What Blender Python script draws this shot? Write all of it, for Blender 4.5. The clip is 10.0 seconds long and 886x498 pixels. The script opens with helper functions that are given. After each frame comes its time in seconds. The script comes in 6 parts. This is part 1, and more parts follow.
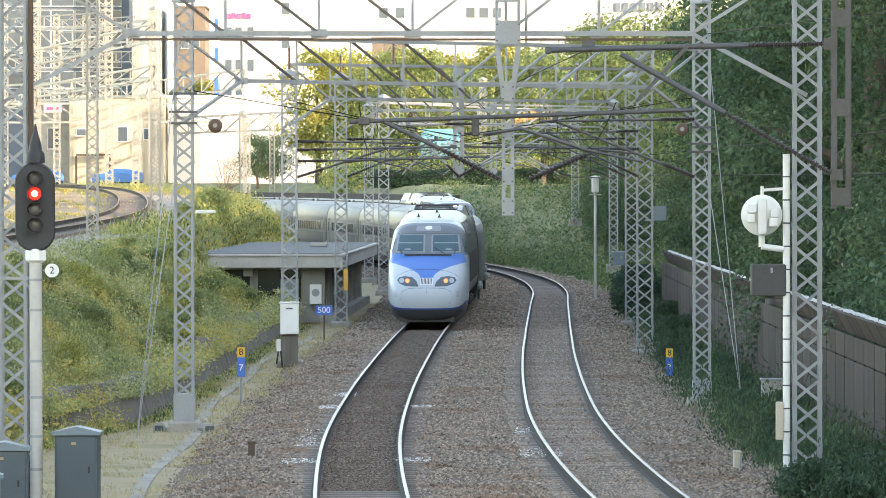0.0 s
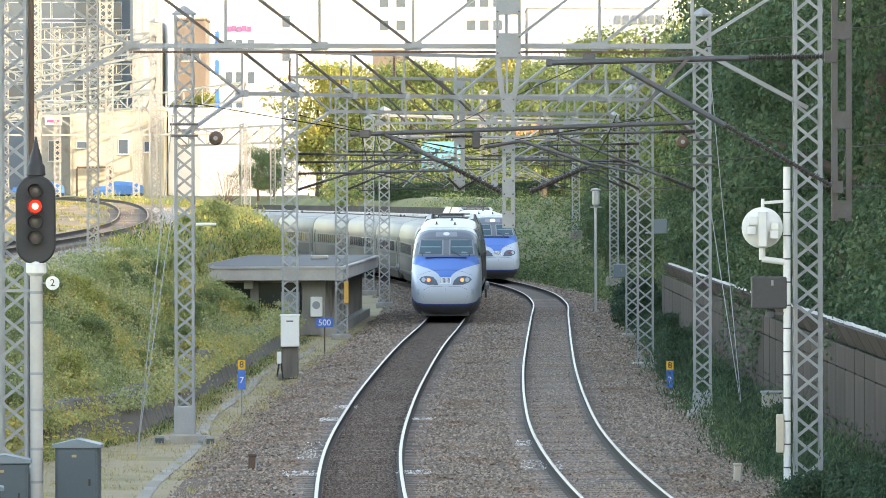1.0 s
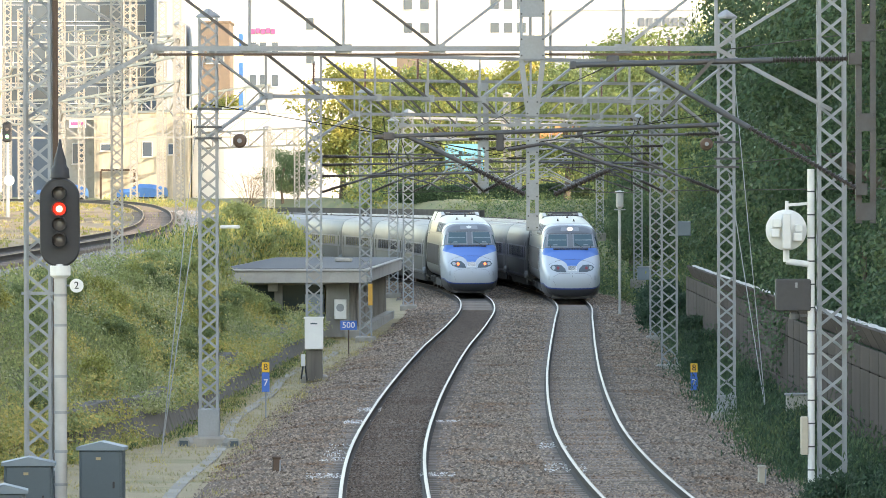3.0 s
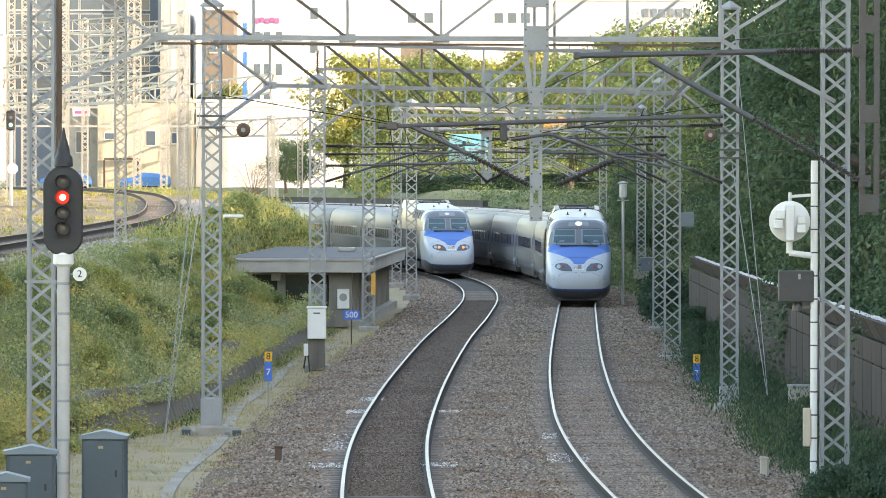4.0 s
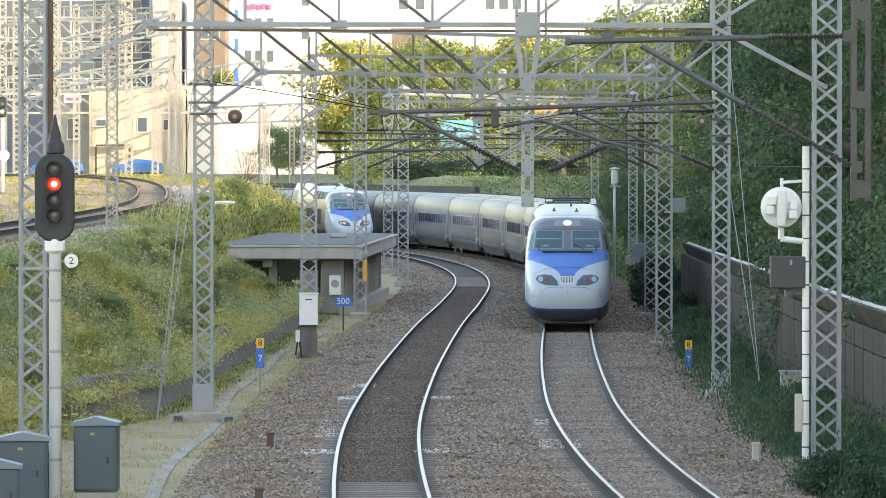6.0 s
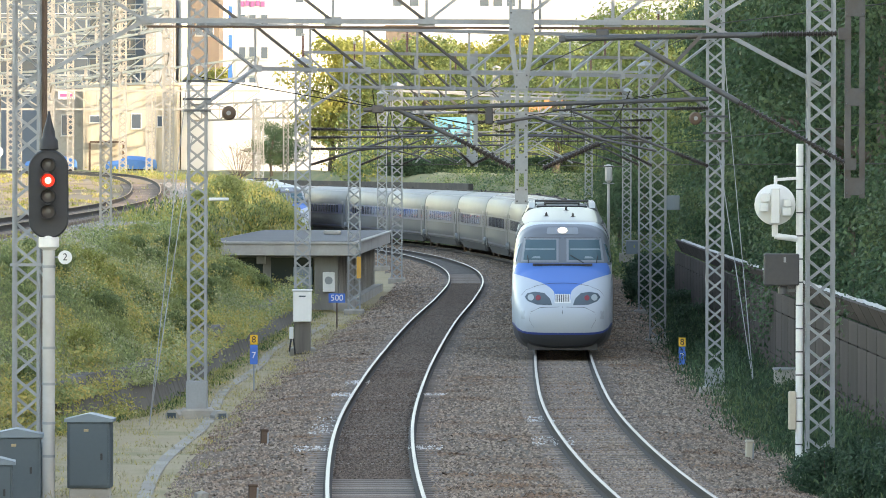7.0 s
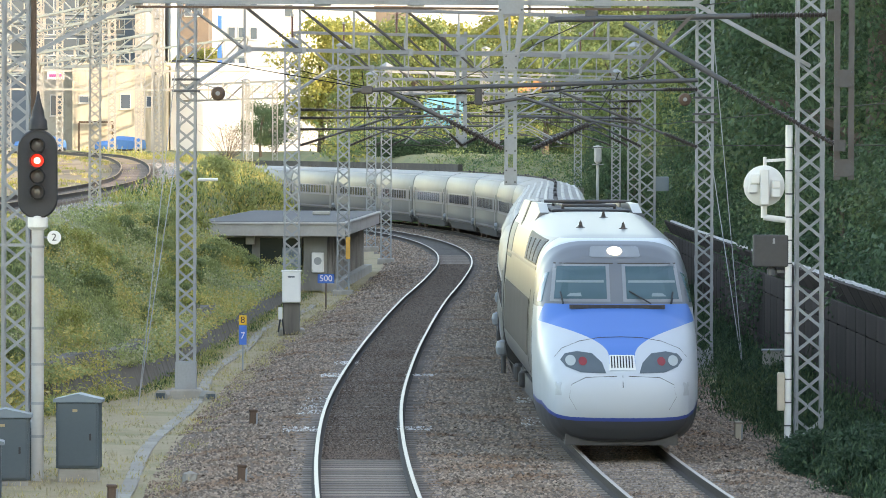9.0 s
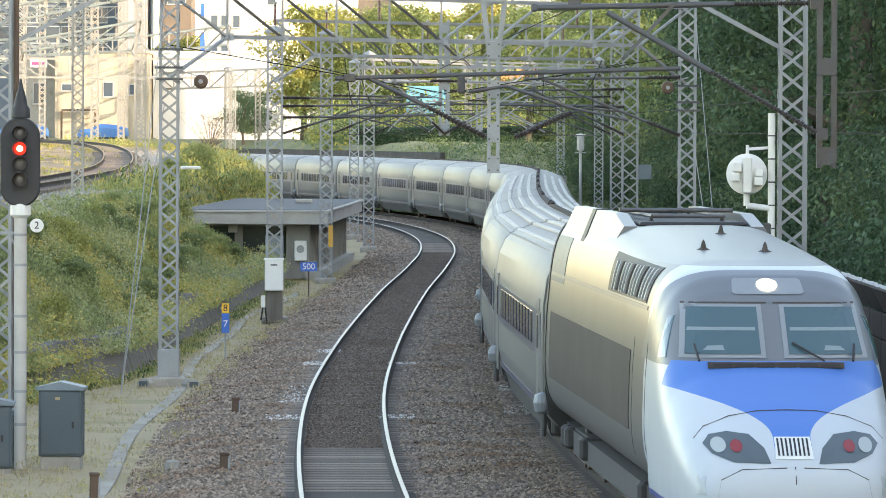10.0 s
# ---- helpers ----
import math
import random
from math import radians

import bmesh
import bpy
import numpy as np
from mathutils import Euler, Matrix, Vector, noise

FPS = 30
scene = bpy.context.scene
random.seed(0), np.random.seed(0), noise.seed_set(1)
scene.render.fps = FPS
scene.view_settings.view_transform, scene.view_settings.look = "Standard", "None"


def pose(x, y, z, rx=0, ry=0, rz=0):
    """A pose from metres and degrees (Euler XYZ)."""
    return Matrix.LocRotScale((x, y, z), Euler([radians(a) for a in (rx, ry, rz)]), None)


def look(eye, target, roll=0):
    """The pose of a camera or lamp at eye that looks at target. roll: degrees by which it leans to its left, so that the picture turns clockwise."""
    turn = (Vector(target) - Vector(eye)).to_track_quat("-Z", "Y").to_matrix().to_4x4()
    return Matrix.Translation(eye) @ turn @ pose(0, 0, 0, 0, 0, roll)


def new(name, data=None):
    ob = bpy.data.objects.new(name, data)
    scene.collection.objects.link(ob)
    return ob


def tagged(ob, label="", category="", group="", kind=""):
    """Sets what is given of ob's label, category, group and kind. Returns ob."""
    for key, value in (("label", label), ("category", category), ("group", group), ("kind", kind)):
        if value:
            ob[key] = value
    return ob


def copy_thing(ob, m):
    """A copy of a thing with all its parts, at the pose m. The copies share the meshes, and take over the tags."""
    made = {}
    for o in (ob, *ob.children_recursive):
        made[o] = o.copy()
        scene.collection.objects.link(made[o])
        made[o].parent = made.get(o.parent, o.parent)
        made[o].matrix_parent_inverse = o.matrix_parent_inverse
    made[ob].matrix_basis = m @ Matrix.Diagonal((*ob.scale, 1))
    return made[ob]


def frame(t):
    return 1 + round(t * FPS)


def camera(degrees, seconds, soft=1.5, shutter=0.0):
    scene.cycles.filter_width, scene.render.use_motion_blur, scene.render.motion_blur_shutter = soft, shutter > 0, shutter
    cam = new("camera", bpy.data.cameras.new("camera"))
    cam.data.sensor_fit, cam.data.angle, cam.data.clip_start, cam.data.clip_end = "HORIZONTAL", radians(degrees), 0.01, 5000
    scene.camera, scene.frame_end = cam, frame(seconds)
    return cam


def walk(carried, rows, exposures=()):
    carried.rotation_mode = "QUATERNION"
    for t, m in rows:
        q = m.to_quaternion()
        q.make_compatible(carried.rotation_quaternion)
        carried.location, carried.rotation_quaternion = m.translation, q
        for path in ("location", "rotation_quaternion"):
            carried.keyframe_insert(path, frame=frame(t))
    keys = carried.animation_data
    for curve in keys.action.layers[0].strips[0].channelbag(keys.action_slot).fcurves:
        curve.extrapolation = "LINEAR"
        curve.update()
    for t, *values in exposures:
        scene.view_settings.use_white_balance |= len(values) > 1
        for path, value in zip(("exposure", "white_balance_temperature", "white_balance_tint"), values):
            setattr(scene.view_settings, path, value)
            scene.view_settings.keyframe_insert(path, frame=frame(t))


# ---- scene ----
from mathutils.bvhtree import BVHTree

# ------------------------------------------------------------------ camera
cam = camera(9.436, 10.0, soft=0.9)
EYE = (0.0, 0.0, 5.2)
TURNS = (
    (0, -0.0969, -0.7882, 0.1),
    (0.5, -0.0969, -0.7636, 0.1),
    (1, -0.0910, -0.6541, 0.1),
    (1.5, -0.0090, -0.6098, 0.282),
    (2, -0.1205, -0.5606, 0.168),
    (2.5, 0.0000, -0.7177, 0),
    (3, 0.1643, -0.6277, 0.131),
    (4.5, 0.2074, -0.7712, -0.173),
    (5, 0.2894, -0.7128, 0.148),
    (5.5, 0.1874, -0.8500, 0.047),
    (7, 0.0461, -0.9136, -0.109),
    (7.5, -0.0595, -1.0086, -0.122),
    (8, -0.0179, -1.0297, -0.155),
    (8.5, -0.0167, -1.0037, -0.318),
    (9, -0.0688, -1.1187, -0.194),
    (9.5, -0.2906, -1.2675, -0.154),
    (10, -0.2528, -1.2450, -0.215),
)
walk(cam, [(t, pose(*EYE, 90 + p, r, y)) for t, y, p, r in TURNS], [(0.0, 2.68, 7950, 15), (1.3, 2.66, 7950, 15), (3.0, 2.57, 7900, 15), (5.0, 2.53, 7900, 15), (10.0, 2.51, 7850, 15)])

# ------------------------------------------------------------------ light
SUN_FROM = Vector((0.80, -0.62, 0.25)).normalized()
sun_data = bpy.data.lights.new("sun", "SUN")
sun_data.energy, sun_data.angle, sun_data.color = 1.25, radians(0.6), (1.0, 0.89, 0.74)
sun = new("sun", sun_data)
sun.matrix_world = look(SUN_FROM * 200, (0, 0, 0))
world = bpy.data.worlds.new("sky")
scene.world = world
world.use_nodes = True
wn = world.node_tree.nodes
wl = world.node_tree.links
sky = wn.new("ShaderNodeTexSky")
sky.sky_type, sky.sun_disc = "NISHITA", False
sky.sun_elevation = math.asin(SUN_FROM.z)
sky.sun_rotation = math.atan2(SUN_FROM.x, SUN_FROM.y)
sky.dust_density, sky.air_density = 0.6, 1.0
wl.new(sky.outputs[0], wn["Background"].inputs[0])
wn["Background"].inputs[1].default_value = 0.15


# ------------------------------------------------------------------ materials
def material(name, base, rough=0.7, metal=0.0, vary=0.25, size=1.0, fine=18.0, bump=0.25, dirt=None, dirt_amount=0.0,
             island=0.0, per_object=0.0, spec=0.5, coords="Object", stretch=None):
    """Two-scale procedural surface: large blotches, fine grain, relief, optional dirt colour."""
    m = bpy.data.materials.new(name)
    m.use_nodes = True
    n, l = m.node_tree.nodes, m.node_tree.links
    b = n["Principled BSDF"]
    b.inputs["Roughness"].default_value, b.inputs["Metallic"].default_value = rough, metal
    b.inputs["Specular IOR Level"].default_value = spec
    tc = n.new("ShaderNodeTexCoord")
    at = tc.outputs[coords]
    if stretch:
        mp = n.new("ShaderNodeMapping")
        mp.inputs["Scale"].default_value = stretch
        l.new(at, mp.inputs[0])
        at = mp.outputs[0]
    big = n.new("ShaderNodeTexNoise")
    big.inputs["Scale"].default_value, big.inputs["Detail"].default_value = 1.0 / size, 5
    small = n.new("ShaderNodeTexNoise")
    small.inputs["Scale"].default_value, small.inputs["Detail"].default_value = fine, 3
    l.new(at, big.inputs["Vector"])
    l.new(at, small.inputs["Vector"])
    dark = [c * (1 - vary) for c in base]
    light = [min(1, c * (1 + vary)) for c in base]
    ramp = n.new("ShaderNodeMix")
    ramp.data_type = "RGBA"
    ramp.inputs[6].default_value, ramp.inputs[7].default_value = (*dark, 1), (*light, 1)
    add = n.new("ShaderNodeMath")
    add.operation = "MULTIPLY_ADD"
    add.inputs[1].default_value = 0.5
    l.new(small.outputs[0], add.inputs[0])
    half = n.new("ShaderNodeMath")
    half.operation = "MULTIPLY"
    half.inputs[1].default_value = 0.5
    l.new(big.outputs[0], half.inputs[0])
    l.new(half.outputs[0], add.inputs[2])
    l.new(add.outputs[0], ramp.inputs[0])
    colour = ramp.outputs[2]
    if dirt:
        mask = n.new("ShaderNodeMapRange")
        mask.inputs[1].default_value, mask.inputs[2].default_value = 0.48, 0.68
        mask.inputs[4].default_value = dirt_amount
        l.new(big.outputs[0], mask.inputs[0])
        mx = n.new("ShaderNodeMix")
        mx.data_type = "RGBA"
        mx.inputs[7].default_value = (*dirt, 1)
        l.new(mask.outputs[0], mx.inputs[0])
        l.new(colour, mx.inputs[6])
        colour = mx.outputs[2]
    if island or per_object:
        if island:
            rnd = n.new("ShaderNodeNewGeometry").outputs["Random Per Island"]
        else:
            rnd = n.new("ShaderNodeObjectInfo").outputs["Random"]
        k = island or per_object
        mr = n.new("ShaderNodeMapRange")
        mr.inputs[3].default_value, mr.inputs[4].default_value = 1 - k, 1 + k
        l.new(rnd, mr.inputs[0])
        sc = n.new("ShaderNodeVectorMath")
        sc.operation = "SCALE"
        l.new(colour, sc.inputs[0])
        l.new(mr.outputs[0], sc.inputs["Scale"])
        colour = sc.outputs[0]
    l.new(colour, b.inputs["Base Color"])
    if bump:
        bp = n.new("ShaderNodeBump")
        bp.inputs["Strength"].default_value, bp.inputs["Distance"].default_value = bump, 0.02
        l.new(small.outputs[0], bp.inputs["Height"])
        l.new(bp.outputs[0], b.inputs["Normal"])
    return m


def leaf_material(name, base, yellow, vary=0.35):
    m = material(name, base, rough=0.6, vary=0.3, size=2.5, fine=6, bump=0, dirt=yellow, dirt_amount=0.75, island=vary, spec=0.3)
    n, l = m.node_tree.nodes, m.node_tree.links
    b = n["Principled BSDF"]
    through_leaf = n.new("ShaderNodeBsdfTranslucent")
    l.new(b.inputs["Base Color"].links[0].from_socket, through_leaf.inputs[0])
    mix = n.new("ShaderNodeMixShader")
    mix.inputs[0].default_value = 0.35
    l.new(b.outputs[0], mix.inputs[1])
    l.new(through_leaf.outputs[0], mix.inputs[2])
    l.new(mix.outputs[0], n["Material Output"].inputs[0])
    return m


def glowing(name, colour, strength):
    m = bpy.data.materials.new(name)
    m.use_nodes = True
    b = m.node_tree.nodes["Principled BSDF"]
    b.inputs["Base Color"].default_value = (*colour, 1)
    b.inputs["Emission Color"].default_value = (*colour, 1)
    b.inputs["Emission Strength"].default_value = strength
    return m


M = {}
M["steel"] = material("galvanised_steel", (0.295, 0.31, 0.315), 0.6, 0.15, 0.25, 0.8, 25, 0.1, (0.20, 0.15, 0.11), 0.35)
M["steel_far"] = material("galvanised_steel_weathered", (0.36, 0.345, 0.31), 0.6, 0.2, 0.25, 0.8, 25, 0.1, (0.25, 0.18, 0.12), 0.3)
M["dark_pipe"] = material("dark_grey_tube", (0.085, 0.088, 0.092), 0.5, 0.25, 0.3, 0.5, 20, 0.1, (0.10, 0.07, 0.05), 0.5)
M["dull_steel"] = material("weathered_and_shaded_steel", (0.10, 0.095, 0.09), 0.7, 0.1, 0.3, 0.6, 20, 0.1, (0.08, 0.055, 0.042), 0.6)
M["insulator"] = material("brown_glazed_ceramic", (0.035, 0.025, 0.021), 0.4, 0, 0.3, 0.4, 10, 0.05)
M["red_insulator"] = material("red_glazed_ceramic", (0.13, 0.05, 0.04), 0.3, 0, 0.3, 0.4, 10, 0.05)
M["wire"] = material("oxidised_copper_wire", (0.03, 0.03, 0.028), 0.8, 0.0, 0.2, 1, 5, 0, spec=0.1)
M["rust"] = material("rusty_steel", (0.13, 0.085, 0.06), 0.8, 0.2, 0.4, 0.5, 30, 0.3)
M["rail_head"] = material("polished_rail_head", (0.44, 0.375, 0.315), 0.42, 0.4, 0.25, 2, 8, 0.03, spec=0.3)
M["yard_rail"] = material("golden_rusty_rail", (0.30, 0.19, 0.095), 0.65, 0.1, 0.3, 2, 8, 0.05)
M["rail_web"] = material("rail_rust", (0.034, 0.024, 0.019), 0.85, 0.0, 0.3, 1.5, 12, 0.2)
M["sleeper"] = material("stained_concrete_sleeper", (0.225, 0.18, 0.145), 0.9, 0, 0.3, 1.2, 25, 0.3, (0.09, 0.075, 0.062), 0.8, per_object=0.25)
M["ballast"] = material("ballast_bed", (0.15, 0.118, 0.09), 0.95, 0, 0.6, 2.5, 20, 1.0, (0.13, 0.08, 0.05), 0.85)
M["lime"] = material("pale_lime_stone", (0.62, 0.60, 0.56), 0.9, 0, 0.2, 1.0, 8, 0.2, (0.42, 0.38, 0.33), 0.5, island=0.35)
M["stone"] = material("ballast_stone", (0.285, 0.218, 0.162), 0.9, 0, 0.35, 2.0, 6, 0.3, (0.20, 0.118, 0.07), 0.9, island=0.6, spec=0.2)
M["pale_stone"] = material("pale_grey_stone", (0.36, 0.33, 0.29), 0.9, 0, 0.3, 1.0, 8, 0.2, (0.26, 0.22, 0.18), 0.6, island=0.4)
M["bed_dark"] = material("dark_track_bed", (0.085, 0.07, 0.058), 0.95, 0, 0.5, 1.5, 24, 0.9, (0.05, 0.037, 0.03), 0.8)
M["stone_dark"] = material("oily_ballast_stone", (0.15, 0.112, 0.084), 0.9, 0, 0.3, 2.5, 6, 0.3, (0.11, 0.072, 0.05), 0.75, island=0.5, spec=0.2)
M["concrete"] = material("weathered_concrete", (0.36, 0.34, 0.30), 0.9, 0, 0.25, 0.9, 14, 0.3, (0.20, 0.18, 0.15), 0.6)
M["dark_concrete"] = material("stained_retaining_concrete", (0.17, 0.155, 0.135), 0.95, 0, 0.3, 0.45, 6, 0.25, (0.075, 0.068, 0.058), 0.75, stretch=(1, 1, 0.12))
M["fence"] = material("grey_brown_fence_panel", (0.066, 0.054, 0.049), 0.85, 0.0, 0.2, 1.0, 14, 0.15, (0.095, 0.079, 0.070), 0.4, per_object=0.14, stretch=(1, 1, 0.3), spec=0.08)
M["fence_frame"] = material("dark_fence_steel", (0.030, 0.025, 0.022), 0.8, 0.0, 0.2, 1, 14, 0.1, spec=0.08)
M["pole_grey"] = material("pale_weathered_pole", (0.47, 0.46, 0.43), 0.7, 0, 0.12, 0.6, 16, 0.1, (0.33, 0.30, 0.26), 0.5)
M["trough"] = material("sandy_concrete_lid", (0.33, 0.30, 0.25), 0.95, 0, 0.25, 0.7, 16, 0.3, (0.22, 0.20, 0.15), 0.5, per_object=0.12)
M["white"] = material("white_coated_metal", (0.72, 0.72, 0.69), 0.45, 0, 0.06, 0.6, 14, 0.05, (0.55, 0.52, 0.46), 0.35)
M["cap_white"] = material("chalky_white_capping", (0.50, 0.48, 0.45), 0.8, 0, 0.15, 0.5, 14, 0.3, (0.45, 0.42, 0.38), 0.6)
M["cabinet"] = material("blue_grey_cabinet_paint", (0.06, 0.085, 0.10), 0.5, 0, 0.12, 0.7, 20, 0.05, (0.10, 0.115, 0.12), 0.3)
M["cabinet_roof"] = material("pale_blue_grey_cabinet_lid", (0.16, 0.20, 0.225), 0.5, 0, 0.12, 0.7, 20, 0.05)
M["black"] = material("matt_black_paint", (0.022, 0.022, 0.024), 0.6, 0, 0.3, 0.4, 20, 0.1)
M["signal_board"] = material("dark_grey_signal_board", (0.035, 0.035, 0.038), 0.6, 0, 0.2, 0.4, 20, 0.05)
M["lens_off"] = material("dull_signal_lens", (0.13, 0.11, 0.10), 0.3, 0, 0.2, 0.1, 20, 0.05)
M["sand"] = material("dry_straw_ground", (0.36, 0.285, 0.17), 0.95, 0, 0.4, 1.3, 16, 0.8, (0.20, 0.185, 0.085), 0.7)
M["blue_sign"] = material("blue_sign_enamel", (0.03, 0.14, 0.50), 0.4, 0, 0.1, 0.4, 14, 0.03)
M["yellow_sign"] = material("yellow_sign_enamel", (0.80, 0.45, 0.03), 0.4, 0, 0.1, 0.4, 14, 0.03)
M["red_lamp"] = glowing("lit_red_lamp", (1.0, 0.025, 0.015), 0.5)
M["red_core"] = glowing("lit_red_lamp_core", (1.0, 0.35, 0.28), 1.2)
M["tail_lamp"] = glowing("lit_tail_lamp", (1.0, 0.16, 0.05), 0.5)
M["head_lamp"] = glowing("lit_head_lamp", (1.0, 0.93, 0.78), 1.2)
M["leaf"] = leaf_material("green_leaves", (0.098, 0.155, 0.06), (0.19, 0.20, 0.06))
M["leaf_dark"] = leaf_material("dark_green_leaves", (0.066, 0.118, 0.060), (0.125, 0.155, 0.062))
# darker copy of the leaves: shade by the fence is put into the colour
M["leaf_shade"] = leaf_material("shaded_blue_green_weeds", (0.042, 0.082, 0.045), (0.085, 0.115, 0.045))
# yellow leaf tone that also carries the low sun on far trees
M["leaf_gold"] = leaf_material("yellowing_sunlit_leaves", (0.29, 0.295, 0.08), (0.42, 0.33, 0.07), 0.25)
# lighter copy of the green leaves, low sun put into the colour
M["leaf_sunny"] = leaf_material("sunlit_green_leaves", (0.17, 0.22, 0.08), (0.29, 0.285, 0.09))
M["leaf_bank"] = leaf_material("bank_weeds", (0.43, 0.37, 0.125), (0.58, 0.40, 0.11), 0.25)
M["grass"] = leaf_material("dry_grass", (0.46, 0.38, 0.22), (0.26, 0.26, 0.11), 0.3)
M["bark"] = material("grey_brown_bark", (0.11, 0.085, 0.065), 0.9, 0, 0.35, 0.5, 14, 0.5)


# ------------------------------------------------------------------ mesh building
class Shape:
    """Collects corners and faces of one mesh."""

    def __init__(self):
        self.v, self.f = [], []

    def add(self, verts, faces):
        k = len(self.v)
        self.v += [tuple(p) for p in verts]
        self.f += [tuple(i + k for i in q) for q in faces]
        return self

    def box(self, c, s, m=None):
        x, y, z = (a / 2 for a in s)
        pts = [Vector((i * x, j * y, k * z)) for i in (-1, 1) for j in (-1, 1) for k in (-1, 1)]
        if m is not None:
            pts = [m @ p for p in pts]
        pts = [p + Vector(c) for p in pts]
        return self.add(pts, [(0, 1, 3, 2), (4, 6, 7, 5), (0, 4, 5, 1), (2, 3, 7, 6), (0, 2, 6, 4), (1, 5, 7, 3)])

    def rounded(self, c, s, r=0.02):
        """A box with chamfered upright and level edges."""
        x, y, z = (a / 2 for a in s)
        rings = []
        for zz, ins in ((-z, r), (-z + r, 0), (z - r, 0), (z, r)):
            a, b = x - ins, y - ins
            rings.append([(c[0] + p, c[1] + q, c[2] + zz) for p, q in (
                (a, -b + r), (a, b - r), (a - r, b), (-a + r, b), (-a, b - r), (-a, -b + r), (-a + r, -b), (a - r, -b))])
        return self.loft(rings)

    def loft(self, rings, caps=True):
        n = len(rings[0])
        faces = [(i * n + j, i * n + (j + 1) % n, (i + 1) * n + (j + 1) % n, (i + 1) * n + j)
                 for i in range(len(rings) - 1) for j in range(n)]
        if caps:
            faces += [tuple(range(n - 1, -1, -1)), tuple(range((len(rings) - 1) * n, len(rings) * n))]
        return self.add([p for r in rings for p in r], faces)

    def tube(self, p, q, r, seg=8, r2=None):
        p, q = Vector(p), Vector(q)
        d = (q - p).normalized()
        u = d.orthogonal().normalized()
        w = d.cross(u)
        r2 = r if r2 is None else r2
        ring = [(math.cos(2 * math.pi * i / seg), math.sin(2 * math.pi * i / seg)) for i in range(seg)]
        return self.loft([[p + u * (c * r) + w * (s * r) for c, s in ring], [q + u * (c * r2) + w * (s * r2) for c, s in ring]])

    def bar(self, p, q, w, h):
        p, q = Vector(p), Vector(q)
        d = q - p
        m = d.to_track_quat("Y", "Z").to_matrix()
        return self.box((p + q) / 2, (w, d.length, h), m)

    def lathe(self, prof, c=(0, 0, 0), seg=16, axis="z"):
        rings = []
        for r, h in prof:
            ring = []
            for i in range(seg):
                a = 2 * math.pi * i / seg
                x, y = r * math.cos(a), r * math.sin(a)
                o = {"z": (x, y, h), "y": (x, h, -y), "x": (h, x, y)}[axis]
                ring.append(tuple(c[k] + o[k] for k in range(3)))
            rings.append(ring)
        return self.loft(rings)

    def hose(self, pts, r, seg=6):
        """One unbroken round line through the points."""
        rings = []
        for i, p in enumerate(pts):
            a, b = Vector(pts[max(0, i - 1)]), Vector(pts[min(len(pts) - 1, i + 1)])
            d = (b - a).normalized()
            u = d.cross(Vector((0.3, 0.2, 1))).normalized()
            w = d.cross(u)
            rings.append([Vector(p) + u * (r * math.cos(2 * math.pi * k / seg)) + w * (r * math.sin(2 * math.pi * k / seg)) for k in range(seg)])
        return self.loft(rings)

    def mesh(self, name):
        me = bpy.data.meshes.new(name)
        me.from_pydata(self.v, [], self.f)
        me.validate()
        return me


def smooth(me, angle=40):
    me.polygons.foreach_set("use_smooth", [True] * len(me.polygons))
    me.set_sharp_from_angle(angle=radians(angle))
    return me


def part(name, shape, mat, parent=None, label="", soft=False, at=None):
    me = shape if isinstance(shape, bpy.types.Mesh) else shape.mesh(name)
    if not me.materials:
        me.materials.append(M[mat] if isinstance(mat, str) else mat)
    if soft:
        smooth(me)
    ob = new(name, me)
    if parent is not None:
        ob.parent = parent
    if at is not None:
        ob.matrix_basis = at
    if label:
        ob["label"] = label
    return ob


def thing(name, label, category, at=None, group="", kind=""):
    ob = new(name)
    ob.empty_display_size = 0.2
    if at is not None:
        ob.matrix_basis = at
    return tagged(ob, label, category, group, kind)


def arrays(name, verts, faces, mats, label="", category="", kind="stuff", parent=None, index=None):
    """One mesh out of numpy arrays: n x 3 corners and m x k faces."""
    me = bpy.data.meshes.new(name)
    m, k = faces.shape
    me.vertices.add(len(verts))
    me.vertices.foreach_set("co", verts.astype(np.float32).ravel())
    me.loops.add(m * k)
    me.loops.foreach_set("vertex_index", faces.astype(np.int32).ravel())
    me.polygons.add(m)
    me.polygons.foreach_set("loop_start", np.arange(0, m * k, k, dtype=np.int32))
    for a in mats:
        me.materials.append(M[a])
    if index is not None:
        me.polygons.foreach_set("material_index", index.astype(np.int32))
    me.update(calc_edges=True)
    ob = new(name, me)
    if parent is not None:
        ob.parent = parent
    return tagged(ob, label, category, "", kind) if label else ob


# ------------------------------------------------------------------ the tracks' lines
def spline(points):
    """x over y through the points, smooth, sampled each metre."""
    y = np.array([p[0] for p in points], float)
    x = np.array([p[1] for p in points], float)
    m = np.gradient(x, y)
    yy = np.arange(y[0], y[-1] + 0.5, 1.0)
    i = np.clip(np.searchsorted(y, yy, "right") - 1, 0, len(y) - 2)
    h = y[i + 1] - y[i]
    t = (yy - y[i]) / h
    xx = ((2 * t**3 - 3 * t**2 + 1) * x[i] + (t**3 - 2 * t**2 + t) * h * m[i]
          + (-2 * t**3 + 3 * t**2) * x[i + 1] + (t**3 - t**2) * h * m[i + 1])
    for _ in range(6):
        xx[1:-1] = (xx[:-2] + 2 * xx[1:-1] + xx[2:]) / 4
    return yy, xx


